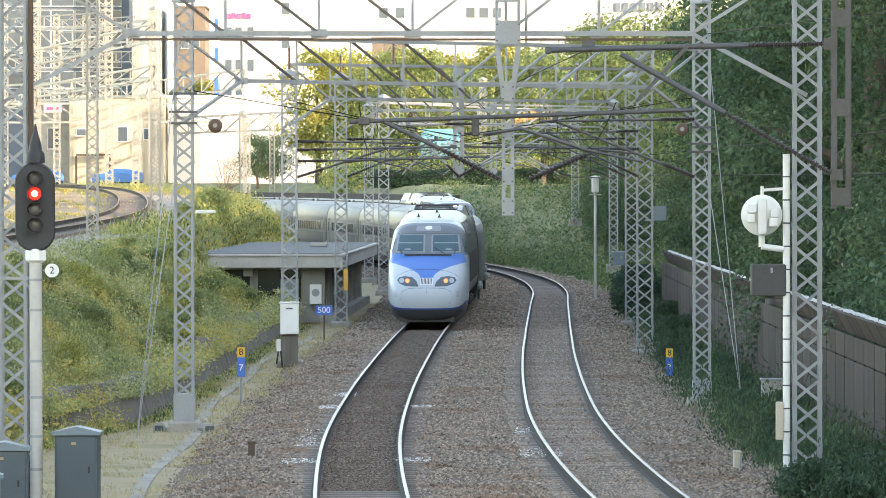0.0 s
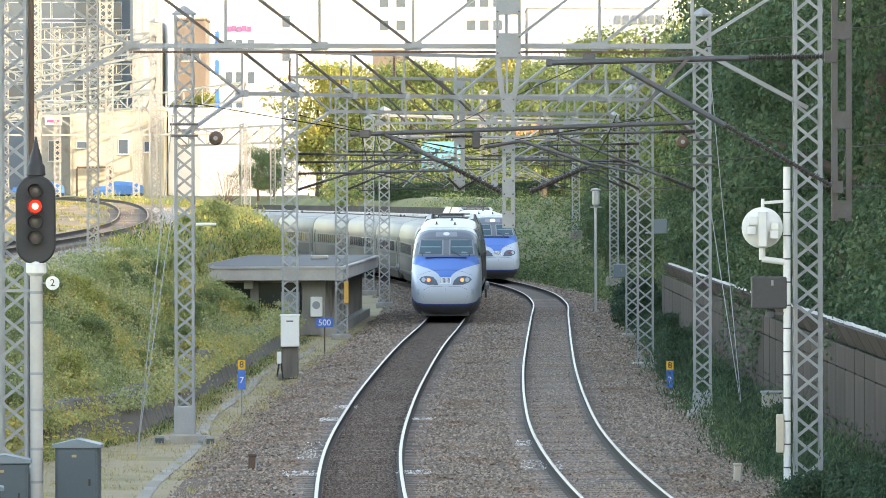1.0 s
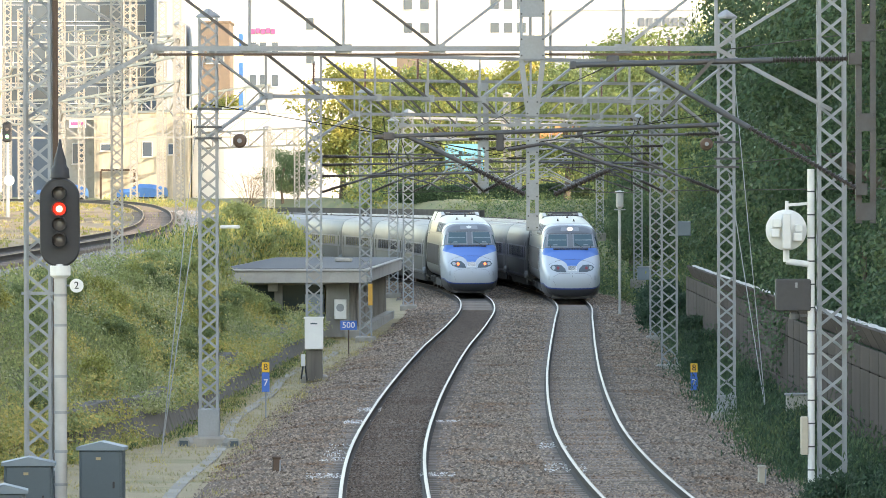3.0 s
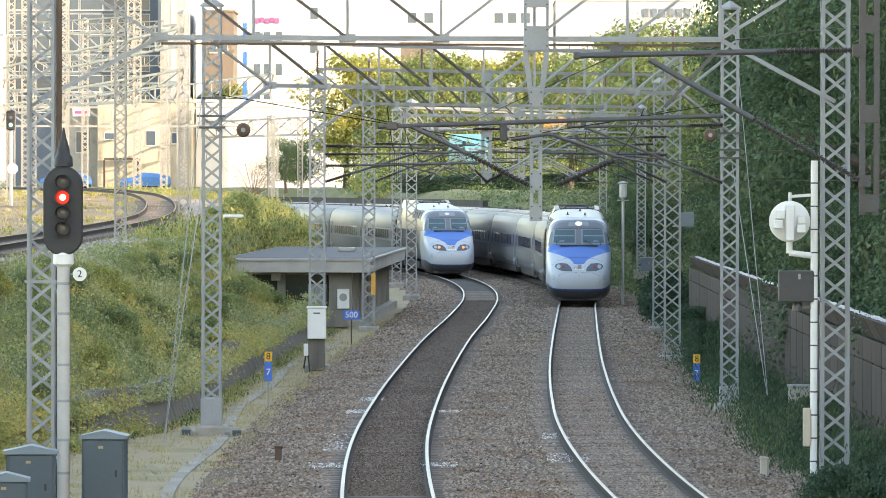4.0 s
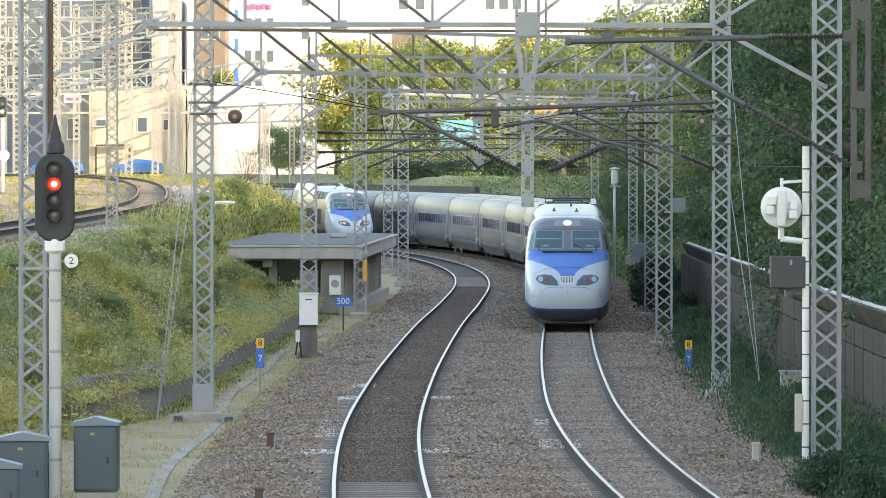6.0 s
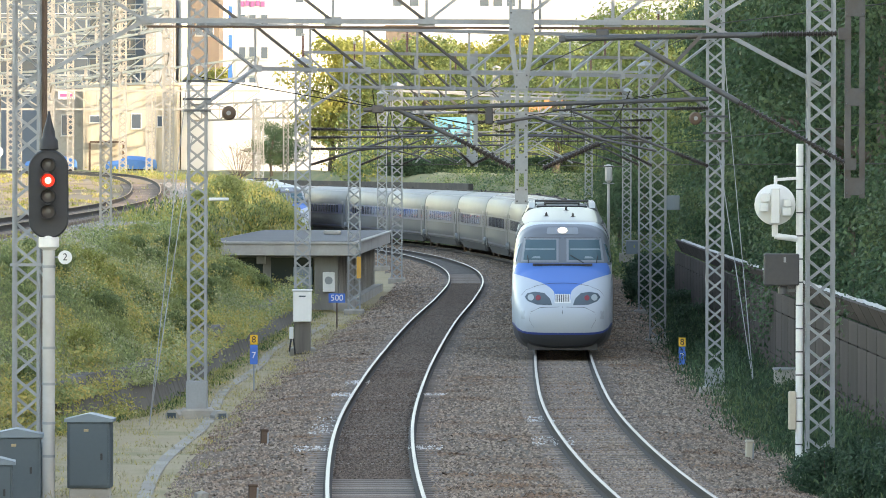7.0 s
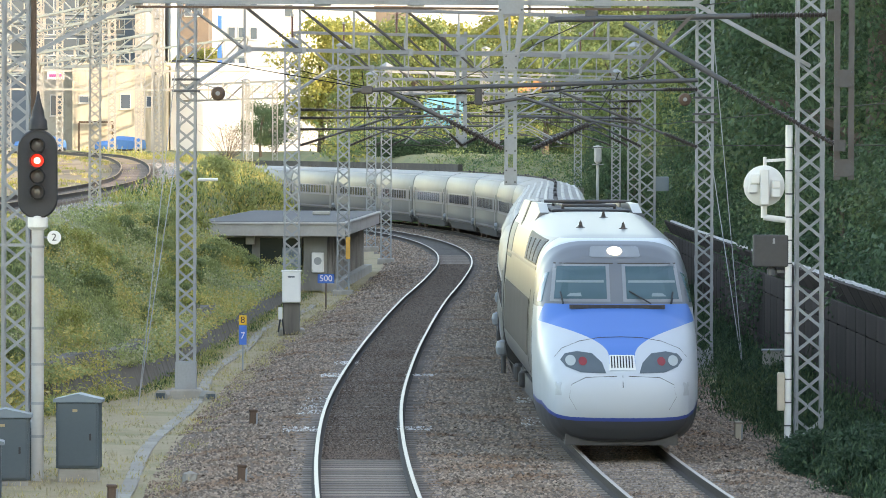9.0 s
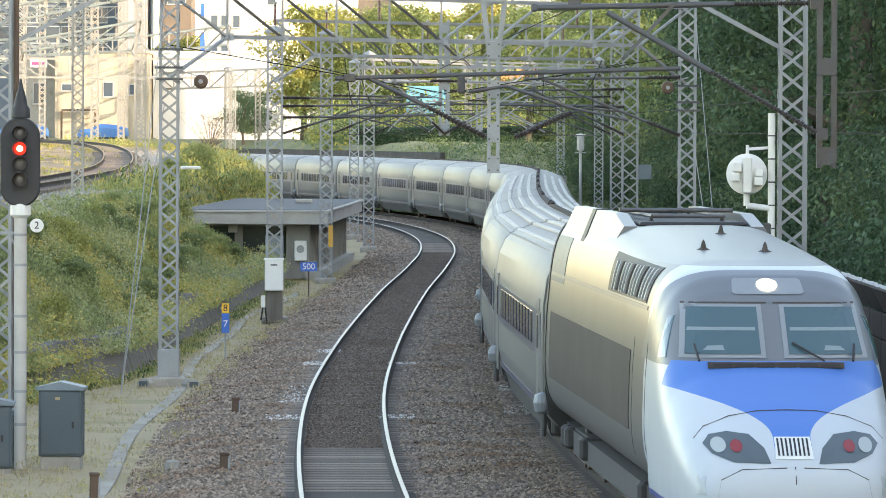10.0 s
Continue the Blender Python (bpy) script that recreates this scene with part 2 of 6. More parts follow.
LINE = {
    "left": spline([(-73.1, 6.5), (-24.4, 3.9), (24.4, 1.4), (60.9, -0.35), (87.7, -1.2), (103.5, -1.42), (130.3, -1.28), (152.2, -0.95), (177.8, -0.45),
                    (208.3, 0.32), (239.9, 0.85), (258.2, 0.75), (277.7, 0.15), (303.3, -1.45), (319.1, -3.0), (341, -5.7), (365.4, -9.4), (389.7, -13.9),
                    (414.1, -19.2), (438.5, -25.4), (462.8, -32.5), (499.4, -45), (548.1, -65), (609, -96)]),
    "right": spline([(-73.1, 17), (-24.4, 11.4), (24.4, 7.0), (63.3, 4.38), (76.7, 3.74), (87.7, 3.29), (103.5, 2.92), (115.7, 2.83), (130.3, 2.94), (151, 3.24),
                     (177.8, 3.78), (216.8, 4.65), (242.4, 5.2), (267.9, 5.05), (292.3, 4.0), (316.7, 2.1), (341, -0.6), (365.4, -4.3), (389.7, -8.7),
                     (414.1, -13.9), (438.5, -20), (462.8, -27), (487.2, -34.9), (523.7, -48.5), (572.4, -70), (621.2, -96)]),
    "yard": spline([(60, -12.2), (100, -12.6), (150, -13.2), (200, -13.7), (250, -14.3), (280, -15.7), (315, -18.0), (350, -21.4), (390, -28.0), (420, -34.5), (460, -46), (520, -68)]),
}


def track_x(line, y):
    return np.interp(y, *LINE[line])


ARC = {}
for key, (yy, xx) in LINE.items():
    ARC[key] = np.concatenate([[0], np.cumsum(np.hypot(np.diff(yy), np.diff(xx)))])


def on_track(line, s, side=0.0, z=0.0):
    """The place at s metres along a line, and its heading."""
    yy, xx = LINE[line]
    e = min(s, ARC[line][-1] - 1.0)
    y, x = np.interp(e, ARC[line], yy), np.interp(e, ARC[line], xx)
    y2, x2 = np.interp(e + 0.5, ARC[line], yy), np.interp(e + 0.5, ARC[line], xx)
    d = Vector((x2 - x, y2 - y, 0)).normalized()
    x, y = x + d.x * (s - e), y + d.y * (s - e)
    return Vector((x, y, z)) + Vector((d.y, -d.x, 0)) * side, d


def arc_at(line, y):
    return float(np.interp(y, LINE[line][0], ARC[line]))


# ------------------------------------------------------------------ ground
def step(a, b, v):
    t = np.clip((v - a) / (b - a), 0, 1)
    return t * t * (3 - 2 * t)


def height(x, y):
    """The lie of the land: track bed, bank on one side, wooded hill on the other, its unseen top raised to block the
    sun.
    """
    u = x - track_x("left", y)
    w = x - track_x("right", y)
    z = np.full(np.shape(x), -0.42)
    z = z + 0.225 * step(-3.6, -2.0, u) * step(3.6, 2.0, w)
    v = u + 3.2 * step(128, 96, y)
    bank = -0.42 + 0.67 * step(96, 106, y) + 2.8 * np.clip((-v - 5.9) / 3.6, 0, 1) ** 0.85
    z = np.where(v < -5.6, np.maximum(z, bank), z)
    shelf = step(186, 196, y) * step(262, 250, y) * step(-10.6, -9.6, u) * step(-5.5, -5.9, u)
    z = z - shelf * np.clip(z - 0.3, 0, 9)
    z = z + 1.15 * step(195, 400, y) * step(6.5, 9.5, -u)
    z = z + step(6.4, 9.0, w) * 0.4
    hill = (np.clip(w - 9.0, 0, 9) * 0.42 + np.clip(w - 18.0, 0, 60) * 0.95) * step(292, 250, y)
    # unseen cap keeps sun off the tracks; its drop lets sun onto the yard
    z = z + np.minimum(hill, 33 - 15 * step(145, 188, y)) + step(7, 15, w) * 4.4 * step(249.7, 328.8, y)
    return z


def ground():
    xs = np.concatenate([np.linspace(-420, -60, 20)[:-1], np.linspace(-60, -16, 34)[:-1], np.arange(-16, 16, 0.4), np.linspace(16, 70, 44)[:-1], np.linspace(70, 420, 20)])
    ys = np.concatenate([np.linspace(-260, 48, 34)[:-1], np.arange(48, 185, 1.0), np.linspace(185, 370, 120)[:-1], np.linspace(370, 780, 90)])
    gx, gy = np.meshgrid(xs, ys)
    gz = height(gx, gy)
    rough = np.array([noise.noise((a * 0.5, b * 0.5, 0)) for a, b in zip(gx.ravel(), gy.ravel())]).reshape(gx.shape)
    gz = gz + rough * np.where(gz > 0.2, 0.22, np.where(gz > -0.25, 0.012, 0.04))
    verts = np.stack([gx, gy, gz], -1).reshape(-1, 3)
    ny, nx = gx.shape
    i = (np.arange(ny - 1)[:, None] * nx + np.arange(nx - 1)[None]).ravel()
    faces = np.stack([i, i + 1, i + nx + 1, i + nx], 1)
    cx = verts[faces].mean(1)
    u = cx[:, 0] - track_x("left", cx[:, 1])
    w = cx[:, 0] - track_x("right", cx[:, 1])
    shed_cut = (cx[:, 1] > 182) & (cx[:, 1] < 266) & (u > -11.6)
    yard = (u + 3.2 * step(128, 96, cx[:, 1]) < -9.5) & (cx[:, 1] < 780) & ~shed_cut
    index = np.where((u > -3.3) & (w < 3.4), 1, np.where(u + 3.2 * step(128, 96, cx[:, 1]) < -5.5, 2, np.where(w > 3.7, 2, 0)))
    index = np.where(yard, 3, index)
    M["yard_gravel"] = material("pale_yard_gravel", (0.33, 0.23, 0.13), 0.95, 0, 0.5, 3.0, 3, 0.8, (0.17, 0.12, 0.065), 0.85)
    M["soil"] = material("weedy_soil", (0.16, 0.17, 0.075), 0.95, 0, 0.4, 3, 6, 0.8, (0.26, 0.21, 0.10), 0.7)
    ob = arrays("ground", verts, faces, ["sand", "ballast", "soil", "yard_gravel"], "dry straw and ballast ground with weedy banks", "ground", "structure", index=index)
    # the far land to the horizon
    s = Shape()
    s.add([(-4000, 780, 4.4), (4000, 780, 4.4), (4000, 4500, 4.4), (-4000, 4500, 4.4)], [(0, 1, 2, 3)])
    s.add([(-4000, -3000, -1.5), (4000, -3000, -1.5), (4000, 780, -1.5), (-4000, 780, -1.5)], [(0, 1, 2, 3)])
    tagged(part("far_ground", s, "soil"), "far flat land reaching the horizon", "ground", kind="structure")
    return ob


ground()


# ------------------------------------------------------------------ rails and sleepers
def yard_rise(y):
    return 1.15 * float(step(195, 400, y))


def sweep(line, s0, s1, outline, side, ds=2.0):
    rings = []
    for s in np.arange(s0, s1, ds):
        p, d = on_track(line, s)
        r = Vector((d.y, -d.x, 0))
        lift = yard_rise(p.y) if line == "yard" else 0.0
        rings.append([p + r * (side + a) + Vector((0, 0, b + lift)) for a, b in outline])
    return Shape().loft(rings)


HEAD = [(-0.032, -0.004), (-0.024, 0.0), (0.024, 0.0), (0.032, -0.004), (0.032, -0.010), (-0.032, -0.010)]
WEB = [(-0.034, -0.008), (0.034, -0.008), (0.037, -0.012), (0.037, -0.035), (0.011, -0.05), (0.011, -0.145), (0.075, -0.172), (0.075, -0.18), (-0.075, -0.18), (-0.075, -0.172),
       (-0.011, -0.145), (-0.011, -0.05), (-0.037, -0.035), (-0.037, -0.012)]


def railway(line, y0, y1, label, z=0.0, fine=True):
    t = thing("railway_track", label, "railway track", kind="structure", at=pose(0, 0, z))
    a, b = arc_at(line, y0), arc_at(line, y1)
    for side in (-0.7525, 0.7525):
        rail = part("rail", sweep(line, a, b, WEB, side), "rail_web", t, "rusty rail with a polished top")
        part("rail_head", sweep(line, a, b, HEAD, side), "yard_rail" if line == "yard" else "rail_head", rail)
    if line == "left":
        part("track_bed", sweep(line, a, arc_at(line, 420), [(-1.0, -0.24), (-0.96, -0.186), (0.96, -0.186), (1.0, -0.24)], 0), "bed_dark", t, "oil-dark ballast between the rails")
    elif line == "right":
        for side in (-0.76, 0.76):
            part("track_bed", sweep(line, a, arc_at(line, 420), [(-0.2, -0.24), (-0.17, -0.186), (0.17, -0.186), (0.2, -0.24)], side), "bed_dark", t, "dark ballast along the rail")
    return t, a


def sleepers(track, line, y0, count):
    me = Shape().rounded((0, 0, 0), (2.45, 0.26, 0.16), 0.02).mesh("sleeper")
    clip = Shape()
    for x in (-0.87, -0.635, 0.635, 0.87):
        clip.box((x, 0, 0.09), (0.07, 0.11, 0.04))
    me.materials.append(M["sleeper"])
    cm = clip.mesh("rail_clips")
    cm.materials.append(M["rust"])
    s = arc_at(line, y0)
    for i in range(count):
        p, d = on_track(line, s + 0.6 * i)
        m = Matrix.Translation(p + Vector((0, 0, -0.253 + (yard_rise(p.y) if line == "yard" else 0.0)))) @ pose(0, 0, 0, 0, 0, math.degrees(math.atan2(-d.x, d.y)))
        ob = part("sleeper", me, "sleeper", track, at=m)


TRACK_L, _ = railway("left", 36.5, 584.6, "railway track on concrete sleepers curving away")
TRACK_R, _ = railway("right", 36.5, 584.6, "railway track on concrete sleepers beside the first")
TRACK_Y, _ = railway("yard", 85.3, 505, "rusty siding curving along the top of the bank", 3.45)


# ------------------------------------------------------------------ lattice masts and portals
def lattice_mast(x, y, z0, z1, w, mat="steel", fine=True, label="grey lattice steel catenary mast on a concrete footing", foot=True, at_group="catenary masts"):
    t = thing("lattice_mast", label, "mast", pose(x, y, z0), at_group)
    h, a = z1 - z0, w / 2
    leg = bpy.data.meshes.get("leg_%.2f_%.1f_%s" % (w, h, mat))
    if leg is None:
        s = Shape()
        k = 0.05 if w < 0.55 else 0.11
        s.box((k * 0.44, 0.0, h / 2), (k, 0.008, h)).box((0.0, k * 0.44, h / 2), (0.008, k, h))
        leg = s.mesh("leg_%.2f_%.1f_%s" % (w, h, mat))
        leg.materials.append(M[mat])
    for i, (p, q) in enumerate(((-a, -a), (a, -a), (a, a), (-a, a))):
        part("leg", leg, mat, t, at=pose(p, q, 0, 0, 0, 90 * i))
    n = max(4, round(h / (w * 0.82)))
    dz = h / n
    if fine:
        key = "lace_%.2f_%.3f_%s" % (w, dz, mat)
        lace = bpy.data.meshes.get(key)
        if lace is None:
            lace = Shape().bar((-a, 0, 0), (a, 0, dz), 0.008, 0.052).mesh(key)
            lace.materials.append(M[mat])
            back = Shape().bar((a, 0, 0), (-a, 0, dz), 0.008, 0.052).mesh(key + "_b")
            back.materials.append(M[mat])
        back = bpy.data.meshes[key + "_b"]
        for face in range(4):
            for i in range(n):
                part("lacing_bar", lace if (i + face) % 2 else back, mat, t, at=pose(0, 0, 0, 0, 0, 90 * face) @ pose(0, -a - 0.008, i * dz))
    else:
        for face in range(4):
            s = Shape()
            for i in range(n):
                sg = 1 if (i + face) % 2 else -1
                s.bar((-a * sg, -a - 0.008, i * dz), (a * sg, -a - 0.008, (i + 1) * dz), 0.008, 0.055 if w < 0.55 else 0.1)
            tagged(part("lacing", s, mat, t, at=pose(0, 0, 0, 0, 0, 90 * face)), kind="stuff")
    if foot:
        part("footing", Shape().rounded((0, 0, -0.1), (w + 0.3, w + 0.3, 0.5), 0.04), "concrete", t, "concrete footing")
    part("cap", Shape().lathe([(a * 1.3, 0), (a * 1.3, 0.05), (0.05, 0.2), (0.0, 0.22)], (0, 0, h), 4), mat, t)
    return t


MASTS = {}
for key, x, y, z1, w in (("l0", -7.25, 92.6, 10.2, 0.46), ("r1", 6.52, 93.8, 10.2, 0.48), ("l1", -5.5, 118.1, 9.0, 0.42), ("r2", 6.5, 130.3, 9.35, 0.42),
                         ("l2", -4.23, 157.1, 8.1, 0.46), ("r3", 6.5, 165.6, 9.0, 0.50), ("l3", -3.44, 198.5, 8.8, 0.46), ("r3b", 7.3, 198.5, 8.8, 0.46)):
    MASTS[key] = lattice_mast(x, y, -0.35, z1, w, fine=key in ("l0", "r1", "l1", "r2", "l2", "r3"))
for x, y, z0, z1, w in ((-2.35, 250.9, -0.3, 8.8, 0.5), (9.0, 269.2, 0.6, 8.8, 0.45), (-3.4, 280.1, -0.3, 8.8, 0.5), (8.4, 319.1, 2.5, 9.2, 0.45), (11.0, 365.4, 4.0, 10, 0.45)):
    lattice_mast(x, y, z0, z1, w, fine=False)
YARD = ((-11.7, 183.9, 3.1, 14.5, 0.40), (-25.5, 487.2, 4.2, 22.5, 0.75), (-36, 584.6, 4.2, 27, 0.85), (-33.5, 450.6, 4.2, 24, 0.7), (-26.8, 334.9, 3.2, 17, 0.5),
        (-9.5, 487.2, 4.0, 12.0, 0.75), (-18.2, 511.5, 4.0, 11.2, 0.75), (-15.8, 523.7, 4.0, 11.2, 0.6), (-38.5, 401.9, 3.8, 20, 0.55), (-14.0, 401.9, 3.4, 9.5, 0.5),
        (-28.2, 330, 3.6, 14, 0.5), (-22.2, 300, 3.5, 17, 0.5), (-25.4, 420, 4.0, 20.4, 0.6), (-12.6, 243, 3.1, 12.7, 0.45), (-26.1, 470, 4.0, 18.2, 0.6),
        (-33.7, 480, 4.0, 19.5, 0.6), (-35.8, 440, 4.0, 20, 0.6), (-15.6, 440, 3.8, 10.2, 0.5), (-13.4, 445, 3.8, 10.2, 0.45),
        (-45, 535.9, 4.2, 25, 0.8), (-29.5, 535.9, 4.2, 24, 0.8), (-41, 633.3, 4.2, 24, 0.8), (4.0, 438.5, 4.0, 13, 0.6), (9.5, 462.8, 4.0, 14, 0.6))
for x, y, z0, z1, w in YARD:
    lattice_mast(x, y, z0, z1, w, "steel_far", False, "pale weathered lattice steel mast in the yard", False, "yard masts")


def portal(xa, ya, xb, yb, zl, depth, bays, knee, label="grey steel truss beam spanning both tracks", over=0.0, mat="steel", th=0.085):
    """A truss between two masts: chords, posts, diagonals and knee braces."""
    t = thing("portal_beam", label, "gantry", group="gantries")
    A, B = Vector((xa, ya, 0)), Vector((xb, yb, 0))
    up = Vector((0, 0, 1))

    def at(f, z):
        return A.lerp(B, f) + up * z
    k0, k1 = knee / (B - A).length, 1 - knee / (B - A).length
    part("lower_chord", Shape().bar(at(k0, zl), at(k1, zl), th, th), mat, t)
    part("upper_chord", Shape().bar(at(0, zl + depth), at(1, zl + depth), th, th), mat, t)
    part("knee_brace", Shape().bar(at(0, zl - 0.9 * knee / 1.7), at(k0, zl), th * 0.8, th * 0.8), mat, t)
    part("knee_brace", Shape().bar(at(1, zl - 0.9 * knee / 1.7), at(k1, zl), th * 0.8, th * 0.8), mat, t)
    for i in range(bays + 1):
        f = k0 + (k1 - k0) * i / bays
        part("post", Shape().bar(at(f, zl), at(f, zl + depth), th * 0.6, th * 0.6), mat, t)
        if i < bays:
            g = k0 + (k1 - k0) * (i + 1) / bays
            lo, hi = (f, g) if i < bays / 2 else (g, f)
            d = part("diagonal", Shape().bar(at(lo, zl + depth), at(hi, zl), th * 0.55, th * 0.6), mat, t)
            # left-half diagonals get the dark steel: underside shade put into their colour
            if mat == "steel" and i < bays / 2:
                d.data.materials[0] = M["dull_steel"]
            part("gusset", Shape().box(at(f, zl), (0.3, 0.02, 0.16)), mat, t)
    part("end_diagonal", Shape().bar(at(0, zl + depth), at(k0, zl), th * 0.6, th * 0.6), mat, t)
    part("end_diagonal", Shape().bar(at(1, zl + depth), at(k1, zl), th * 0.6, th * 0.6), mat, t)
    return t


near = portal(-7.25, 92.6, 6.52, 93.8, 7.66, 1.25, 6, 2.03, th=0.09)
part("under_angle", Shape().bar((-5.2, 92.75, 7.555), (4.5, 93.6, 7.555), 0.09, 0.04), "rust", near, "rust-brown angle under the chord")
portal(-5.5, 118.1, 6.5, 130.3, 7.30, 0.95, 8, 1.75)
portal(-4.23, 157.1, 6.5, 165.6, 7.45, 1.0, 8, 1.5)
portal(-3.44, 198.5, 7.3, 198.5, 7.6, 1.0, 8, 1.4)
portal(-2.35, 250.9, 9.0, 269.2, 7.6, 1.0, 8, 1.4)
portal(-3.4, 280.1, 8.4, 319.1, 8.0, 1.0, 8, 1.4)
portal(-38.5, 401.9, -14.0, 401.9, 9.2, 1.4, 10, 2, "pale steel truss beam over the yard", mat="steel_far", th=0.14)
portal(-45, 535.9, -25.5, 487.2, 17.5, 1.8, 9, 2, "pale steel truss beam over the yard", mat="steel_far", th=0.2)
portal(-41, 633.3, -18, 511.5, 13.5, 1.8, 9, 2, "pale steel truss beam over the yard", mat="steel_far", th=0.2)
portal(-45, 535.9, -25.5, 487.2, 12.5, 1.6, 9, 2, "pale steel truss beam over the yard", mat="steel_far", th=0.2)
portal(-36, 584.6, -9.5, 487.2, 9.5, 1.6, 12, 2, "pale steel truss beam over the yard", mat="steel_far", th=0.2)

for xa, ya, xb, yb, z, depth, bays in ((-35.8, 440, -25.4, 420, 16.9, 1.1, 7), (-35.8, 440, -25.4, 420, 13.8, 0.9, 7), (-35.8, 440, -25.4, 420, 11.2, 0.8, 7), (-33.7, 480, -26.1, 470, 18.0, 1.1, 5),
                                       (-33.7, 480, -26.1, 470, 15.2, 0.9, 5), (-28.2, 330, -12.6, 243, 11.3, 0.8, 9), (-22.2, 300, -12.6, 243, 9.6, 0.6, 6), (-28.2, 330, -22.2, 300, 9.2, 0.6, 4),
                                       (-15.6, 440, -13.4, 445, 9.4, 0.6, 2)):
    portal(xa, ya, xb, yb, z, depth, bays, 0.9, "pale steel truss beam over the yard", mat="steel_far", th=0.11)


# ------------------------------------------------------------------ the noise fence
def noise_fence():
    t = thing("noise_fence", "grey-brown panelled noise fence with a torn white capping", "fence", kind="structure")
    pts = []
    y = 70.0
    while y < 201:
        pts.append(Vector((8.36 + 0.001 * (y - 101) + 0.1 * math.sin(y / 30), y, 0)))
        y += 2.4
    low = Shape().rounded((0, 0, 0.95), (0.07, 2.33, 1.1), 0.012).mesh("lower_panel")
    high = Shape().rounded((0, 0, 1.75), (0.07, 2.33, 0.46), 0.012).mesh("upper_panel")
    lean = Shape().box((0.12, 0, 2.17), (0.06, 2.33, 0.5), Euler((0, radians(-28), 0)).to_matrix()).mesh("leaning_panel")
    foot = Shape().rounded((0, 0, 0.0), (0.08, 2.33, 0.78), 0.012).mesh("foot_panel")
    post = Shape().box((0.0, 0, 0.8), (0.076, 0.04, 2.35)).box((0.12, 0, 2.17), (0.068, 0.04, 0.5), Euler((0, radians(-28), 0)).to_matrix()).mesh("post")
    for me in (low, high, lean, foot):
        me.materials.append(M["fence"])
    post.materials.append(M["fence_frame"])
    for i, (p, q) in enumerate(zip(pts, pts[1:])):
        rz = -math.degrees(math.atan2(q.x - p.x, q.y - p.y))
        mid = (p + q) / 2
        j = pose(mid.x, mid.y, 0, 0, 0, rz)
        for name, me in (("panel", foot), ("panel", low), ("panel", high), ("leaning_panel", lean)):
            part(name, me, "fence", t, at=j)
        part("post", post, "fence", t, at=pose(p.x, p.y, 0, 0, 0, rz))
        cap = Shape()
        rnd = random.Random(i)
        rings = []
        for k in range(7):
            yy = -1.2 + k * 0.4
            hgt = 0.004 + 0.03 * rnd.random()
            rings.append([(0.19 - 0.03 * rnd.random(), yy, 2.375 - 0.03 * rnd.random()), (0.27, yy, 2.385), (0.27, yy, 2.385 + hgt), (0.21, yy, 2.385 + hgt)])
        part("capping", cap.loft(rings), "cap_white", t, "torn white capping strip", at=j)
    return t


noise_fence()


